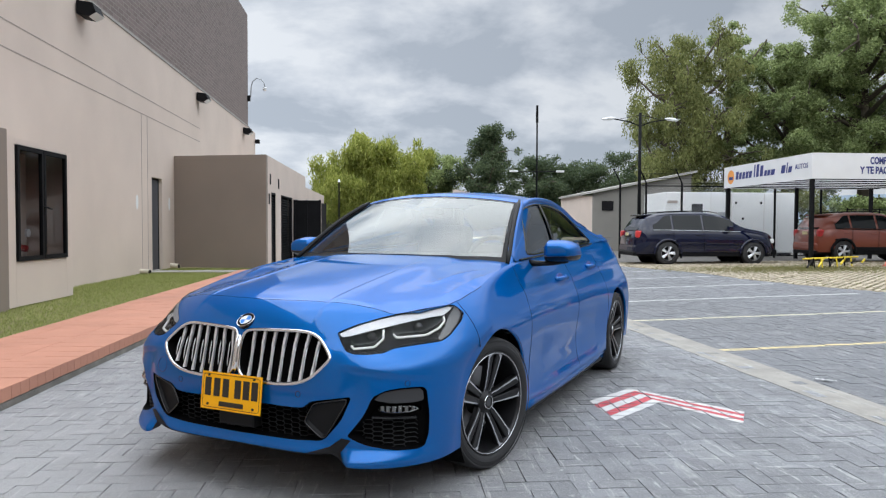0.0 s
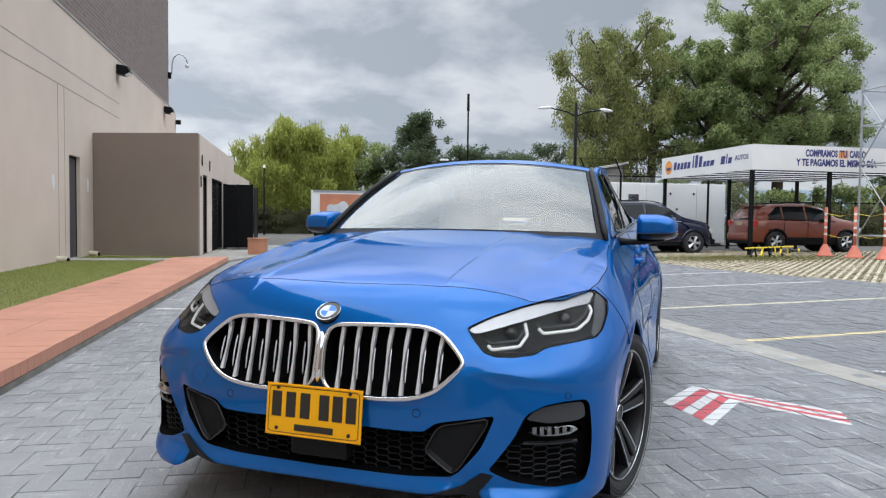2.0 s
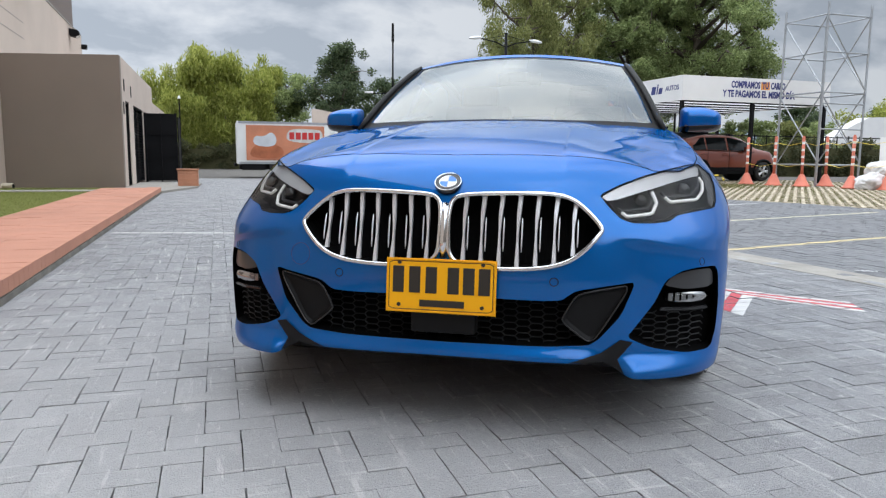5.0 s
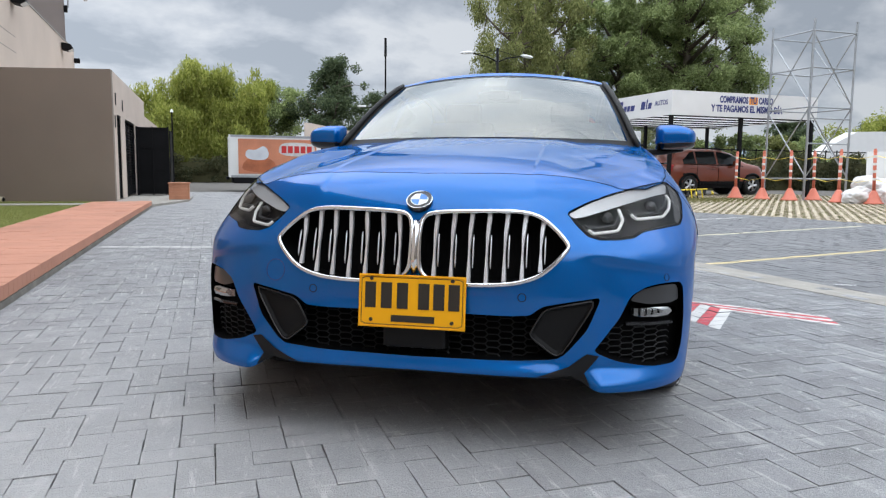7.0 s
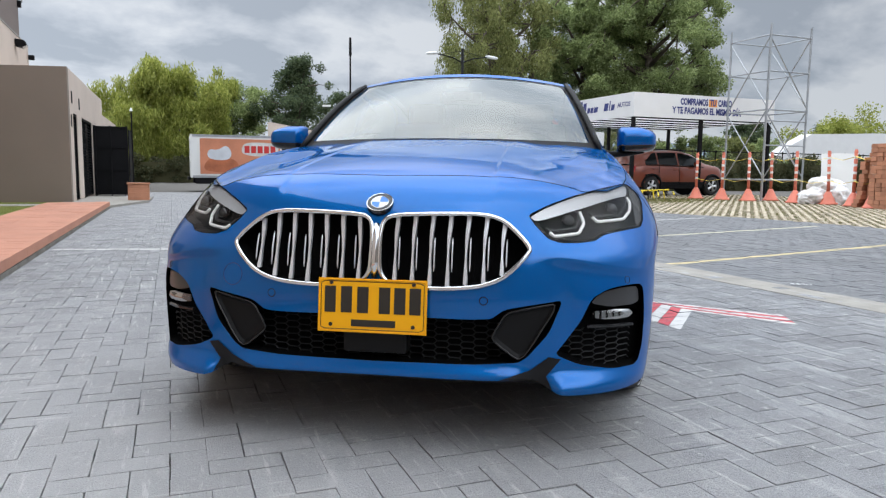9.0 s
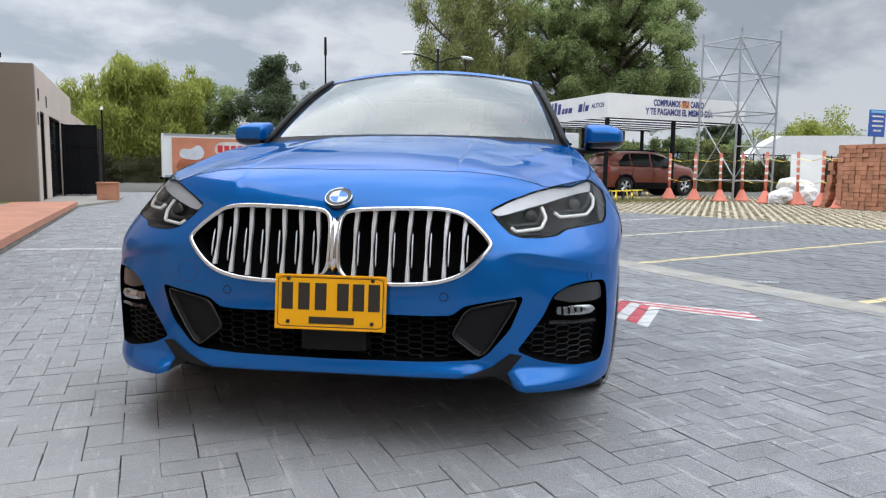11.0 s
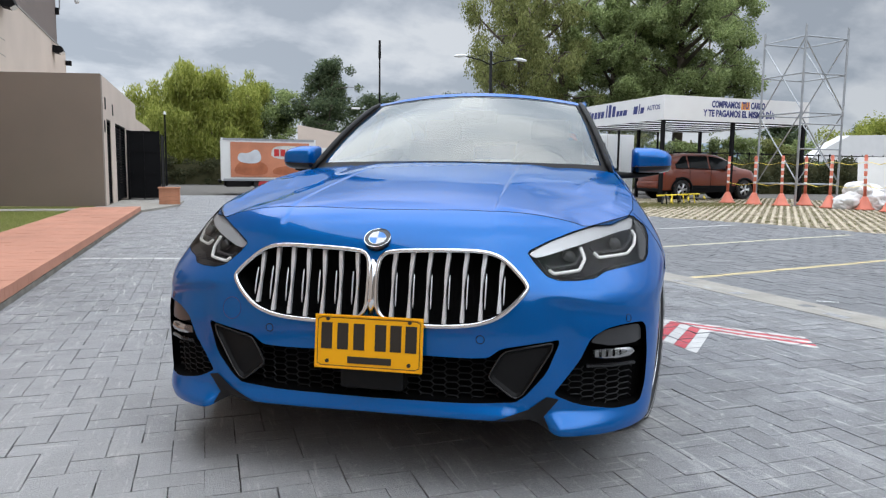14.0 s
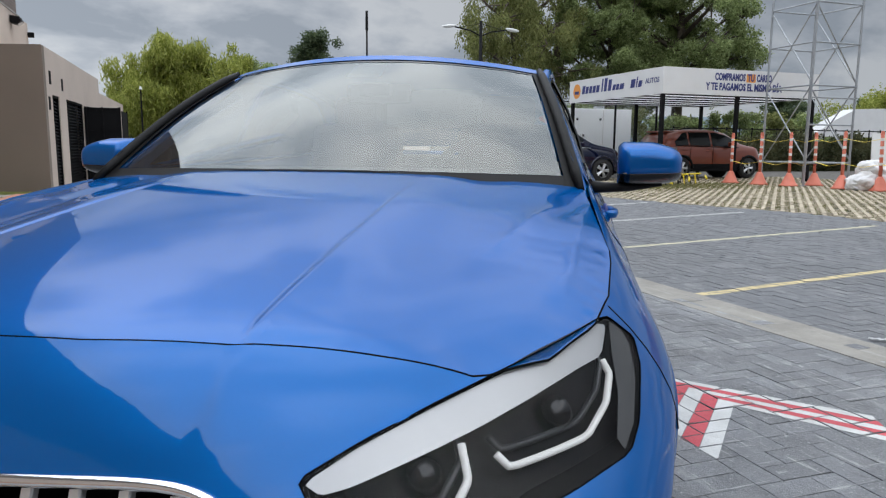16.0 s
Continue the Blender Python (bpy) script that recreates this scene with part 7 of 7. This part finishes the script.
words("AUTOS", 0.2, pose(X0 - 0.003, 16.3, 2.92) @ SIDE, NAVY, parent=fas2, bold=0.004)


# ---- other parked cars ----
def wheel_simple(root, x, y, z, r, side, rim):
    w = part("wheel", lathe(bmesh.new(), [(r * 0.62, -0.1), (r * 0.9, -0.1), (r, -0.07), (r, 0.07), (r * 0.9, 0.1), (r * 0.62, 0.1)], 28, "z"), RUBBER, root, smooth=True)
    w.matrix_local = pose(x, y, z, 90, 0, 0)
    bm = bmesh.new()
    lathe(bm, [(r * 0.66, 0.085), (r * 0.6, 0.098), (r * 0.57, 0.05)], 28, "z")
    for i in range(5):
        a = 2 * math.pi * i / 5
        for d in (-0.14, 0.14):
            tube(bm, (0.0, 0, 0.085), (r * 0.62 * math.cos(a + d), r * 0.62 * math.sin(a + d), 0.075), r * 0.07, 6)
    tube(bm, (0, 0, 0.05), (0, 0, 0.1), r * 0.17, 12)
    part("rim", bm, rim, w, "silver alloy rim")
    part("well", T((0, 0, -0.02), (0, 0, 0.03), r * 0.62, 20), BLACKMETAL, w)
    return w


def hatch(label, m, paint, L, W, H, base, roofline, beltz, glass_y, wheels, r, trim):
    """A parked car seen from its side; x runs from its tail to its nose."""
    root = thing("parked_car", label, "car", "parked cars", m)
    roof, belt = curve(*roofline), curve(*beltz)

    def half(x):
        end = min(x, L - x)
        return W / 2 * (1 - 0.30 * max(0.0, 1 - end / 0.55) ** 2.2)

    def section(x):
        zt, zb, w = roof(x), min(belt(x), roof(x) - 0.02), half(x)
        pts = [(w * 0.93, base), (w * 0.985, base + 0.12), (w, zb * 0.55 + base * 0.2 + 0.1), (w * 0.985, zb * 0.86), (w * 0.94, zb)]
        g = max(0.0, zt - zb)
        pts += [(w * (0.94 - 0.20 * min(1, g / 0.5)), zb + g * 0.75), (w * (0.94 - 0.30 * min(1, g / 0.5)), zb + g * 0.95), (w * 0.3, zt), (0, zt + 0.004)]
        return pts

    xs = [L * i / 60 for i in range(61)]
    bm = bmesh.new()
    ring = []
    for x in xs:
        s = section(x)
        loop = [bm.verts.new((x, -a, b)) for a, b in s] + [bm.verts.new((x, a, b)) for a, b in s[-2::-1]]
        ring.append(loop)
    for a, b in zip(ring, ring[1:]):
        for i in range(len(a) - 1):
            cx, cz = (a[i].co.x + b[i].co.x) / 2, (a[i].co.z + a[i + 1].co.z) / 2
            if any((cx - wx) ** 2 + (cz - r) ** 2 < (r * 1.14) ** 2 and abs(a[i].co.y) > 0.3 for wx in wheels):
                continue
            bm.faces.new((a[i], b[i], b[i + 1], a[i + 1]))
    bm.faces.new(ring[0])
    bm.faces.new(ring[-1][::-1])
    bmesh.ops.recalc_face_normals(bm, faces=bm.faces)
    part("body", bm, paint, root, smooth=True)
    for x0, x1 in glass_y:
        for s in (-1, 1):
            bm = bmesh.new()
            n, row = 8, []
            for i in range(n + 1):
                x = x0 + (x1 - x0) * i / n
                q = section(x)
                lo, hi = Vector((x, s * q[4][0], q[4][1])), Vector((x, s * q[5][0], q[5][1]))
                hi = lo.lerp(hi, 1.08 if x0 > glass_y[0][0] else 1.08 * (0.45 + 0.55 * ease(0.0, 0.8, i / n)))
                out = Vector((0, s * 0.012, 0.004))
                row.append((bm.verts.new(lo.lerp(hi, 0.06) + out), bm.verts.new(hi + out)))
            for p, q in zip(row, row[1:]):
                bm.faces.new((p[0], q[0], q[1], p[1]))
            part("side_window", bm, DARKGLASS, root, smooth=True)
    bm = bmesh.new()
    row = []
    for s in [k / 6 for k in range(-6, 7)]:
        row.append([bm.verts.new((x, s * 0.62 * W / 2 * (1.05 if k == 0 else 0.92), z)) for k, (x, z) in enumerate(((0.10, belt(0.3) + 0.02), (0.42, roof(0.42) - 0.06)))])
    for p, q in zip(row, row[1:]):
        bm.faces.new((p[0], q[0], q[1], p[1]))
    part("rear_window", bm, DARKGLASS, root)
    for s in (-1, 1):
        part("tail_light", B(0.03, 0.30, s * (half(0.15) - 0.10) - 0.085, s * (half(0.15) - 0.10) + 0.085, belt(0.3) - 0.22, belt(0.3) + 0.0, bevel=0.04), REDPLASTIC, root, "red tail light")
        part("headlight", B(L - 0.38, L - 0.08, s * W * 0.385 - 0.06, s * W * 0.385 + 0.06, belt(L - 0.4) - 0.22, belt(L - 0.4) - 0.08, bevel=0.03), WHITEMETAL, root, "clear headlight")
        part("sill", B(wheels[0] + r * 1.1, wheels[1] - r * 1.1, s * W * 0.475 - 0.02, s * W * 0.475 + 0.02, base - 0.06, base + 0.07, bevel=0.01), BLACKMETAL, root)
        part("mirror", B(glass_y[-1][1] - 0.28, glass_y[-1][1] - 0.12, s * (W / 2 + 0.08) - 0.08, s * (W / 2 + 0.08) + 0.08, belt(2.5) + 0.02, belt(2.5) + 0.17, bevel=0.03), paint, root)
        part("belt_strip", sweep(bmesh.new(), [(x, s * (section(x)[4][0] + 0.012), section(x)[4][1] + 0.008) for x in [glass_y[0][0] + (glass_y[-1][1] + 0.2 - glass_y[0][0]) * i / 12 for i in range(13)]], 0.011, 5), trim, root, "belt strip")
        part("roof_rail", sweep(bmesh.new(), [(x, s * W * 0.335, roof(x) + 0.02) for x in [0.75 + (glass_y[-1][1] - 1.2) * i / 8 for i in range(9)]], 0.016, 5), BLACKMETAL, root)
        part("side_cladding", B(wheels[0] + r * 1.15, wheels[1] - r * 1.15, s * W * 0.492 - 0.012, s * W * 0.492 + 0.012, base + 0.06, base + 0.17, bevel=0.01), BLACKMETAL if trim is BLACKMETAL else paint, root)
        for wx in wheels:
            part("wheel_arch", sweep(bmesh.new(), [(wx - r * 1.17 * math.cos(t), s * (half(wx) - 0.02), r + r * 1.17 * math.sin(t)) for t in [math.pi * (-0.05 + 1.1 * i / 20) for i in range(21)]], 0.045, 6), BLACKMETAL if trim is BLACKMETAL else paint, root, smooth=True)
            part("arch_liner", T((wx, s * (W / 2 - 0.28), r), (wx, s * (W / 2 - 0.30), r), r * 1.2, 20), BLACKMETAL, root)
        for gx in [g[0] - 0.02 for g in glass_y[1:]]:
            part("door_gap", B(gx - 0.004, gx + 0.004, s * half(gx) - 0.006, s * half(gx) + 0.003, base + 0.05, belt(gx) - 0.02), BLACKMETAL, root)
            part("door_handle", B(gx - 0.26, gx - 0.08, s * (half(gx) - 0.01) - 0.02, s * (half(gx) - 0.01) + 0.02, belt(gx) - 0.14, belt(gx) - 0.11, bevel=0.006), paint, root)
    part("rear_bumper", B(-0.05, 0.3, -W * 0.37, W * 0.37, base + 0.04, base + 0.30, bevel=0.08), paint, root)
    part("rear_skirt", B(-0.03, 0.3, -W * 0.36, W * 0.36, base - 0.06, base + 0.05, bevel=0.03), BLACKMETAL, root)
    part("spoiler", B(0.30, 0.62, -W * 0.30, W * 0.30, roof(0.5) - 0.02, roof(0.5) + 0.035, bevel=0.02), paint, root)
    part("front_bumper", B(L - 0.16, L + 0.03, -W * 0.40, W * 0.40, base - 0.02, base + 0.16, bevel=0.04), BLACKMETAL, root)
    part("number_plate", B(-0.012, 0.0, -0.14, 0.14, belt(0.3) - 0.16, belt(0.3) - 0.06), YELLOWPAINT, root, "yellow plate with plain bars")
    part("underbody", B(0.2, L - 0.2, -W * 0.36, W * 0.36, base - 0.08, base + 0.3), BLACKMETAL, root)
    for x in wheels:
        wheel_simple(root, x, -W / 2 + 0.1, r, r, -1, RIMSILVER)
        w = wheel_simple(root, x, W / 2 - 0.1, r, r, 1, RIMSILVER)
        w.matrix_local = pose(x, W / 2 - 0.1, r, -90, 0, 0)
    return root


DARKGLASS = plain("dark_car_glass", (0.010, 0.012, 0.013), 0.05, spec=0.18)
RIMSILVER = mat("alloy_silver", (0.55, 0.56, 0.58), 0.3, 0.9, 0.05, 5, 0)
NAVYCAR = plain("dark_navy_paint", (0.004, 0.006, 0.022), 0.3, 0.0, coat=1.0, spec=0.0)
REDCAR = plain("burnt_orange_paint", (0.21, 0.042, 0.018), 0.3, 0.2, coat=0.8)
hatch("dark navy family SUV parked along the fence", pose(7.98, 18.4, 0.03) @ Matrix.Diagonal((0.945, 0.95, 0.95, 1)), NAVYCAR, 4.68, 1.93, 1.70, 0.34,
      ([0, 0.12, 0.45, 1.2, 2.2, 2.9, 3.55, 4.2, 4.6, 4.68], [0.85, 1.08, 1.56, 1.68, 1.70, 1.60, 1.20, 1.06, 0.92, 0.6]),
      ([0, 0.5, 2.0, 3.4, 4.2, 4.68], [1.02, 1.10, 1.08, 1.05, 0.95, 0.55]), ((0.55, 1.15), (1.22, 2.15), (2.22, 3.2)), (1.02, 3.84), 0.37, STEEL)
hatch("burnt orange hatchback parked beside the canopy", pose(14.0, 18.8, 0.1), REDCAR, 4.08, 1.73, 1.60, 0.30,
      ([0, 0.1, 0.4, 1.1, 1.9, 2.5, 3.1, 3.65, 4.0, 4.08], [0.8, 1.0, 1.44, 1.56, 1.57, 1.47, 1.10, 1.0, 0.85, 0.55]),
      ([0, 0.5, 2.0, 2.95, 3.6, 4.08], [0.95, 1.03, 1.0, 0.98, 0.9, 0.5]), ((0.5, 1.0), (1.06, 1.85), (1.92, 2.75)), (0.76, 3.35), 0.33, BLACKMETAL)

# ---- scaffold tower ----
sc = thing("scaffold_tower", "galvanised steel scaffold tower, empty", "scaffold", m=pose(16.15, 14.5, 0.1))
S = 0.76
NEAR, LEFT, FAR, RIGHT = (-S, -S), (-S, S), (S, S), (S, -S)
for x0, y0 in (NEAR, LEFT, FAR, RIGHT):
    leg = part("leg", T((x0, y0, 0), (x0, y0, 5.02), 0.030, 8), STEEL, sc)
    for z in (0.60, 1.6, 2.61, 3.7, 4.70):
        part("coupler", T((x0, y0, z - 0.05), (x0, y0, z + 0.05), 0.036, 8), STEEL, leg)
    part("foot", B(x0 - 0.07, x0 + 0.07, y0 - 0.07, y0 + 0.07, 0, 0.012), STEEL, leg)
for z in (0.60, 2.61, 3.70, 4.70):
    for p, q in ((NEAR, RIGHT), (RIGHT, FAR), (FAR, LEFT), (LEFT, NEAR)):
        part("ledger", T((*p, z), (*q, z), 0.022, 6), STEEL, sc)
for z in (1.6, 2.3):
    part("ledger", T((*NEAR, z), (*RIGHT, z), 0.020, 6), STEEL, sc)
for za, zb in ((0.60, 2.61), (2.61, 4.70)):
    for p, q in ((LEFT, NEAR), (FAR, RIGHT)):
        part("brace", T((*p, za), (*q, zb), 0.019, 6), STEEL, sc)
        part("brace", T((*q, za + 0.08), (*p, zb - 0.08), 0.019, 6), STEEL, sc)
    part("brace", T((*NEAR, zb - 0.08), (*RIGHT, za + 0.08), 0.019, 6), STEEL, sc)


# ---- delineator posts with tape ----
def delineator():
    root = thing("delineator_post", "orange plastic post on a cone base with white bands", "traffic post", "posts round the works")
    part("base", lathe(bmesh.new(), [(0.0, 0.0), (0.235, 0.0), (0.235, 0.025), (0.19, 0.05), (0.078, 0.30), (0.05, 0.34), (0.0, 0.34)], 20, "z"), ORANGE, root, smooth=True)
    part("post", T((0, 0, 0.33), (0, 0, 1.32), 0.040, 12), ORANGE, root, smooth=True)
    for z in (0.60, 0.79, 0.98, 1.17):
        part("band", T((0, 0, z), (0, 0, z + 0.065), 0.0412, 12), WHITEFABRIC, root, "white reflective band")
    part("cap", T((0, 0, 1.32), (0, 0, 1.40), 0.05, 10, 0.03), ORANGE, root)
    return root


CONES = [(14.5, 15.45), (14.72, 14.6), (14.95, 13.8), (15.75, 13.75), (15.2, 12.4), (15.5, 11.6), (15.1, 10.55), (14.8, 9.8), (16.6, 10.3)]
first = delineator()
first.matrix_world = pose(*CONES[0], 0.1)
for x, y in CONES[1:]:
    copy_thing(first, pose(x, y, 0.1, random.uniform(-2, 2), random.uniform(-2, 2), 30 * x))
for i, ((xa, ya), (xb, yb)) in enumerate(zip(CONES, CONES[1:])):
    for z in (0.62, 1.22):
        tp = thing("barrier_tape", "sagging yellow barrier tape between posts", "barrier tape", "tapes round the works")
        mid = ((xa + xb) / 2, (ya + yb) / 2, z + 0.02)
        part("tape", sweep(bmesh.new(), [(xa, ya, z + 0.1), mid, (xb, yb, z + 0.1)], 0.030, 4, flat=0.2), YELLOW, tp)


# ---- stacked bricks, sacks and other works clutter ----
stack = thing("brick_stack", "stack of new red clay bricks on the grass pavers", "brick stack", m=pose(15.4, 8.8, 0.1))
one = mesh_of("brick", B(-0.15, 0.15, -0.07, 0.07, 0, 0.095, bevel=0.006), RAWBRICK)
for r in range(15):
    for i in range(14):
        b = new("brick", one)
        b.parent = stack
        b.matrix_local = pose(-0.62 + random.uniform(-0.02, 0.02), -1.02 + i * 0.149 + random.uniform(-0.008, 0.008), r * 0.1, 0, 0, random.uniform(-3, 3))
    for i in range(6):
        b = new("brick", one)
        b.parent = stack
        b.matrix_local = pose(-0.3 + i * 0.31, 1.2 + random.uniform(-0.02, 0.02), r * 0.1, 0, 0, random.uniform(-3, 3))
part("core_bricks", B(-0.5, 1.6, -1.1, 1.1, 0, 1.5), RAWBRICK, stack)
slope = thing("brick_pile", "sloping end of loose red bricks by the stack", "brick pile", m=pose(14.75, 10.2, 0.1))
for r in range(12):
    for i in range(max(1, 5 - r // 3)):
        b = new("brick", one)
        b.parent = slope
        b.matrix_local = pose(0.15 + i * 0.3 + r * 0.02, random.uniform(-0.05, 0.05), r * 0.1, 0, 0, random.uniform(-6, 6))


def sack(x, y, z, s, seed):
    root = thing("rubble_sack", "white woven rubble sack, slumped", "sack", "rubble sacks", pose(x, y, z, 0, 0, seed * 40))
    bm = bmesh.new()
    bmesh.ops.create_icosphere(bm, subdivisions=5, radius=1.0)
    for v in bm.verts:
        k = 1 + 0.25 * noise.noise(v.co * 1.6 + Vector((seed, 0, 0)))
        k += 0.16 * (0.5 - abs(noise.noise(v.co * 3.1 + Vector((0, seed, 0))))) + 0.09 * (0.4 - abs(noise.noise(v.co * 7.0 + Vector((0, 0, seed)))))
        v.co = Vector((v.co.x * 0.5 * s * k, v.co.y * 0.36 * s * k, max(-0.2, v.co.z * 0.3 * k) * s))
    part("cloth", bm, WHITEFABRIC, root, smooth=True)


for k, (x, y, z, s) in enumerate(((15.5, 12.0, 0.25, 0.9), (16.0, 11.8, 0.25, 1.0), (15.8, 12.1, 0.58, 0.8), (16.3, 12.2, 0.5, 0.8))):
    sack(x, y, z, s, k)
BADGECYAN = plain("pale_blue_ink", (0.15, 0.40, 0.65), 0.5)
bd = thing("board_sign", "blue notice board on a post above the bricks", "sign", m=pose(16.97, 10.6, 0.1))
part("panel", B(-0.29, 0.29, -0.02, 0.02, 1.8, 2.48, bevel=0.004), BLUESIGN, bd)
part("head_band", B(-0.27, 0.27, -0.024, -0.02, 2.40, 2.46), BADGECYAN, bd, "pale blue band")
for k, w in enumerate((0.22, 0.20, 0.21, 0.14)):
    part("text_bar", B(-w, w, -0.026, -0.02, 2.29 - k * 0.12, 2.335 - k * 0.12), WHITEPAINT, bd, "white unreadable line")
part("post", T((0, 0.04, 0), (0, 0.04, 1.85), 0.03, 8), STEEL, bd)
tent = thing("tent_roof", "low white tent roof beyond the fence", "tent", m=pose(0, 0, 0))
bm = bmesh.new()
plate(bm, [(31.4, 1.75), (48, 1.7), (48, 3.55), (40, 3.45), (34.4, 3.25), (32.9, 2.6)], 29.0, 29.8, "y")
part("roof", bm, WHITEFABRIC, tent)
for x0 in (32.0, 38, 44):
    part("post", T((x0, 29.2, 0.05), (x0, 29.2, 1.76), 0.06, 8), STEEL, tent)
fence2 = thing("rail_fence", "dark steel fence in front of the hedge", "fence", m=pose(0, 0, 0))
for i in range(34):
    part("post", B(19.6 + i * 0.7, 19.64 + i * 0.7, 25.0, 25.04, 0.05, 2.0), BLACKMETAL, fence2)
for z in (0.3, 1.9):
    part("rail", B(19.6, 42.8, 25.0, 25.04, z, z + 0.05), BLACKMETAL, fence2)
yb = thing("folding_barrier", "yellow steel barrier frames lying by the canopy post", "barrier", m=pose(12.4, 15.0, 0.09, 0, 0, 20))
for k in range(6):
    m = YELLOW if k % 2 else BLACKMETAL
    part("frame_bar", T((-1.3 + 0.42 * k, -0.35, 0.06 + 0.02 * k), (-0.2 + 0.42 * k, 0.35, 0.24 - 0.01 * k), 0.026, 6), m, yb)
    part("leg", T((-0.7 + 0.36 * k, -0.1 + 0.05 * k, 0), (-0.7 + 0.36 * k, -0.05 + 0.05 * k, 0.27), 0.02, 6), m, yb)
part("top_bar", T((-0.9, 0.1, 0.25), (1.4, 0.2, 0.27), 0.022, 6), YELLOW, yb)

# ---- grass pavers of the far parking ----
grid = tagged(new("grass_pavers"), "pale concrete grid pavers with grass in the holes", "pavement", kind="structure")
GRID_A, GRID_P = radians(44.4), 0.15


def grid_spot(i, j):
    """Where a rib of the grid lies, along and across the slant of its rows."""
    u, v = 5.0 + i * GRID_P, -9.0 + j * GRID_P
    return u * math.sin(GRID_A) + v * math.cos(GRID_A), u * math.cos(GRID_A) - v * math.sin(GRID_A)


def on_grid(x, y):
    return 9.85 - 0.2 * (y - 5) + 0.15 * math.sin(y) < x < 19.5 and 2.0 < y < 18.8


spots, cross, holes_at = [], [], []
for i in range(152):
    for j in range(150):
        x, y = grid_spot(i, j)
        if on_grid(x, y):
            if random.random() < 0.95:
                spots.append((x, y, rise(x) + random.uniform(-0.006, 0.004), 90 - 44.4))
            hx, hy = grid_spot(i + 0.5, j + 0.5)
            holes_at.append((hx, hy))
            cx, cy = grid_spot(i, j + 0.5)
            if random.random() < 0.75:
                cross.append((cx, cy, rise(cx) - 0.010 + random.uniform(-0.006, 0.004), 90 - 44.4))
STONE = mat("pale_grid_block", (0.43, 0.37, 0.275), 0.9, 0, 0.35, 2.0, 0.3, 90, piece=0.4)
brick_heap("grid_block", spots, (0.147, 0.060, 0.05), STONE, grid, uneven=0.002)
brick_heap("grid_rib", cross, (0.045, 0.089, 0.05), STONE, grid, uneven=0.002)


def verge_place():
    x, y = random.choice(holes_at)
    x, y = x + random.gauss(0, 0.028), y + random.gauss(0, 0.028)
    return x, y, rise(x) - 0.035


blades("verge_grass", 60000, verge_place, 0.045, 0.006, DRYGRASS, "thin dry grass growing between the grid pavers", "grass")


def patch_place():
    x = random.gauss(11.2, 1.5)
    y = random.gauss(14.6, 0.7)
    return x, y, rise(x) - 0.01


blades("verge_tuft", 9000, patch_place, 0.05, 0.006, DRYGRASS, "tufts of dry grass by the canopy post", "grass")
panel = thing("white_panel", "dirty white sheet panel leaning behind the sacks", "panel", m=pose(17.45, 12.95, 0.1, -6, 0, -30))
part("sheet", B(-0.46, 0.46, -0.012, 0.012, 0.0, 1.4, bevel=0.003), WHITEMETAL, panel)


# ---- scraps on the paving ----
scrap = thing("paper_scrap", "crumpled white paper strip lying on the parking pavers", "litter", m=pose(3.95, 2.0, 0.006, 0, 0, -38))
bm = bmesh.new()
rows = []
for i in range(9):
    x = -0.075 + 0.15 * i / 8
    w = 0.020 * (1 - (i / 8 - 0.45) ** 2 * 2.2)
    rows.append([bm.verts.new((x, k * w + 0.004 * math.sin(i * 1.9), 0.004 + 0.010 * abs(math.sin(i * 1.3 + k)))) for k in (-1, 0, 1)])
for p, q in zip(rows, rows[1:]):
    for k in range(2):
        bm.faces.new((p[k], q[k], q[k + 1], p[k + 1]))
bmesh.ops.solidify(bm, geom=bm.faces[:], thickness=0.001)
part("paper", bm, WHITEFABRIC, scrap)


# ---- the pavers that the camera passes nearest, one by one ----
paver_meshes = {turn: [paver_mesh(k + turn, size) for k in range(6)] for turn, size in zip((0, 90), PAVER_SIZE)}
for x, y, z, turn in near_spots:
    ob = new("paver", random.choice(paver_meshes[turn]))
    ob.parent = lane
    ob.matrix_local = pose(x + random.uniform(-0.0012, 0.0012), y + random.uniform(-0.0012, 0.0012), z, random.uniform(-0.5, 0.5), random.uniform(-0.5, 0.5), turn + random.uniform(-0.5, 0.5) + random.choice((0, 180)))
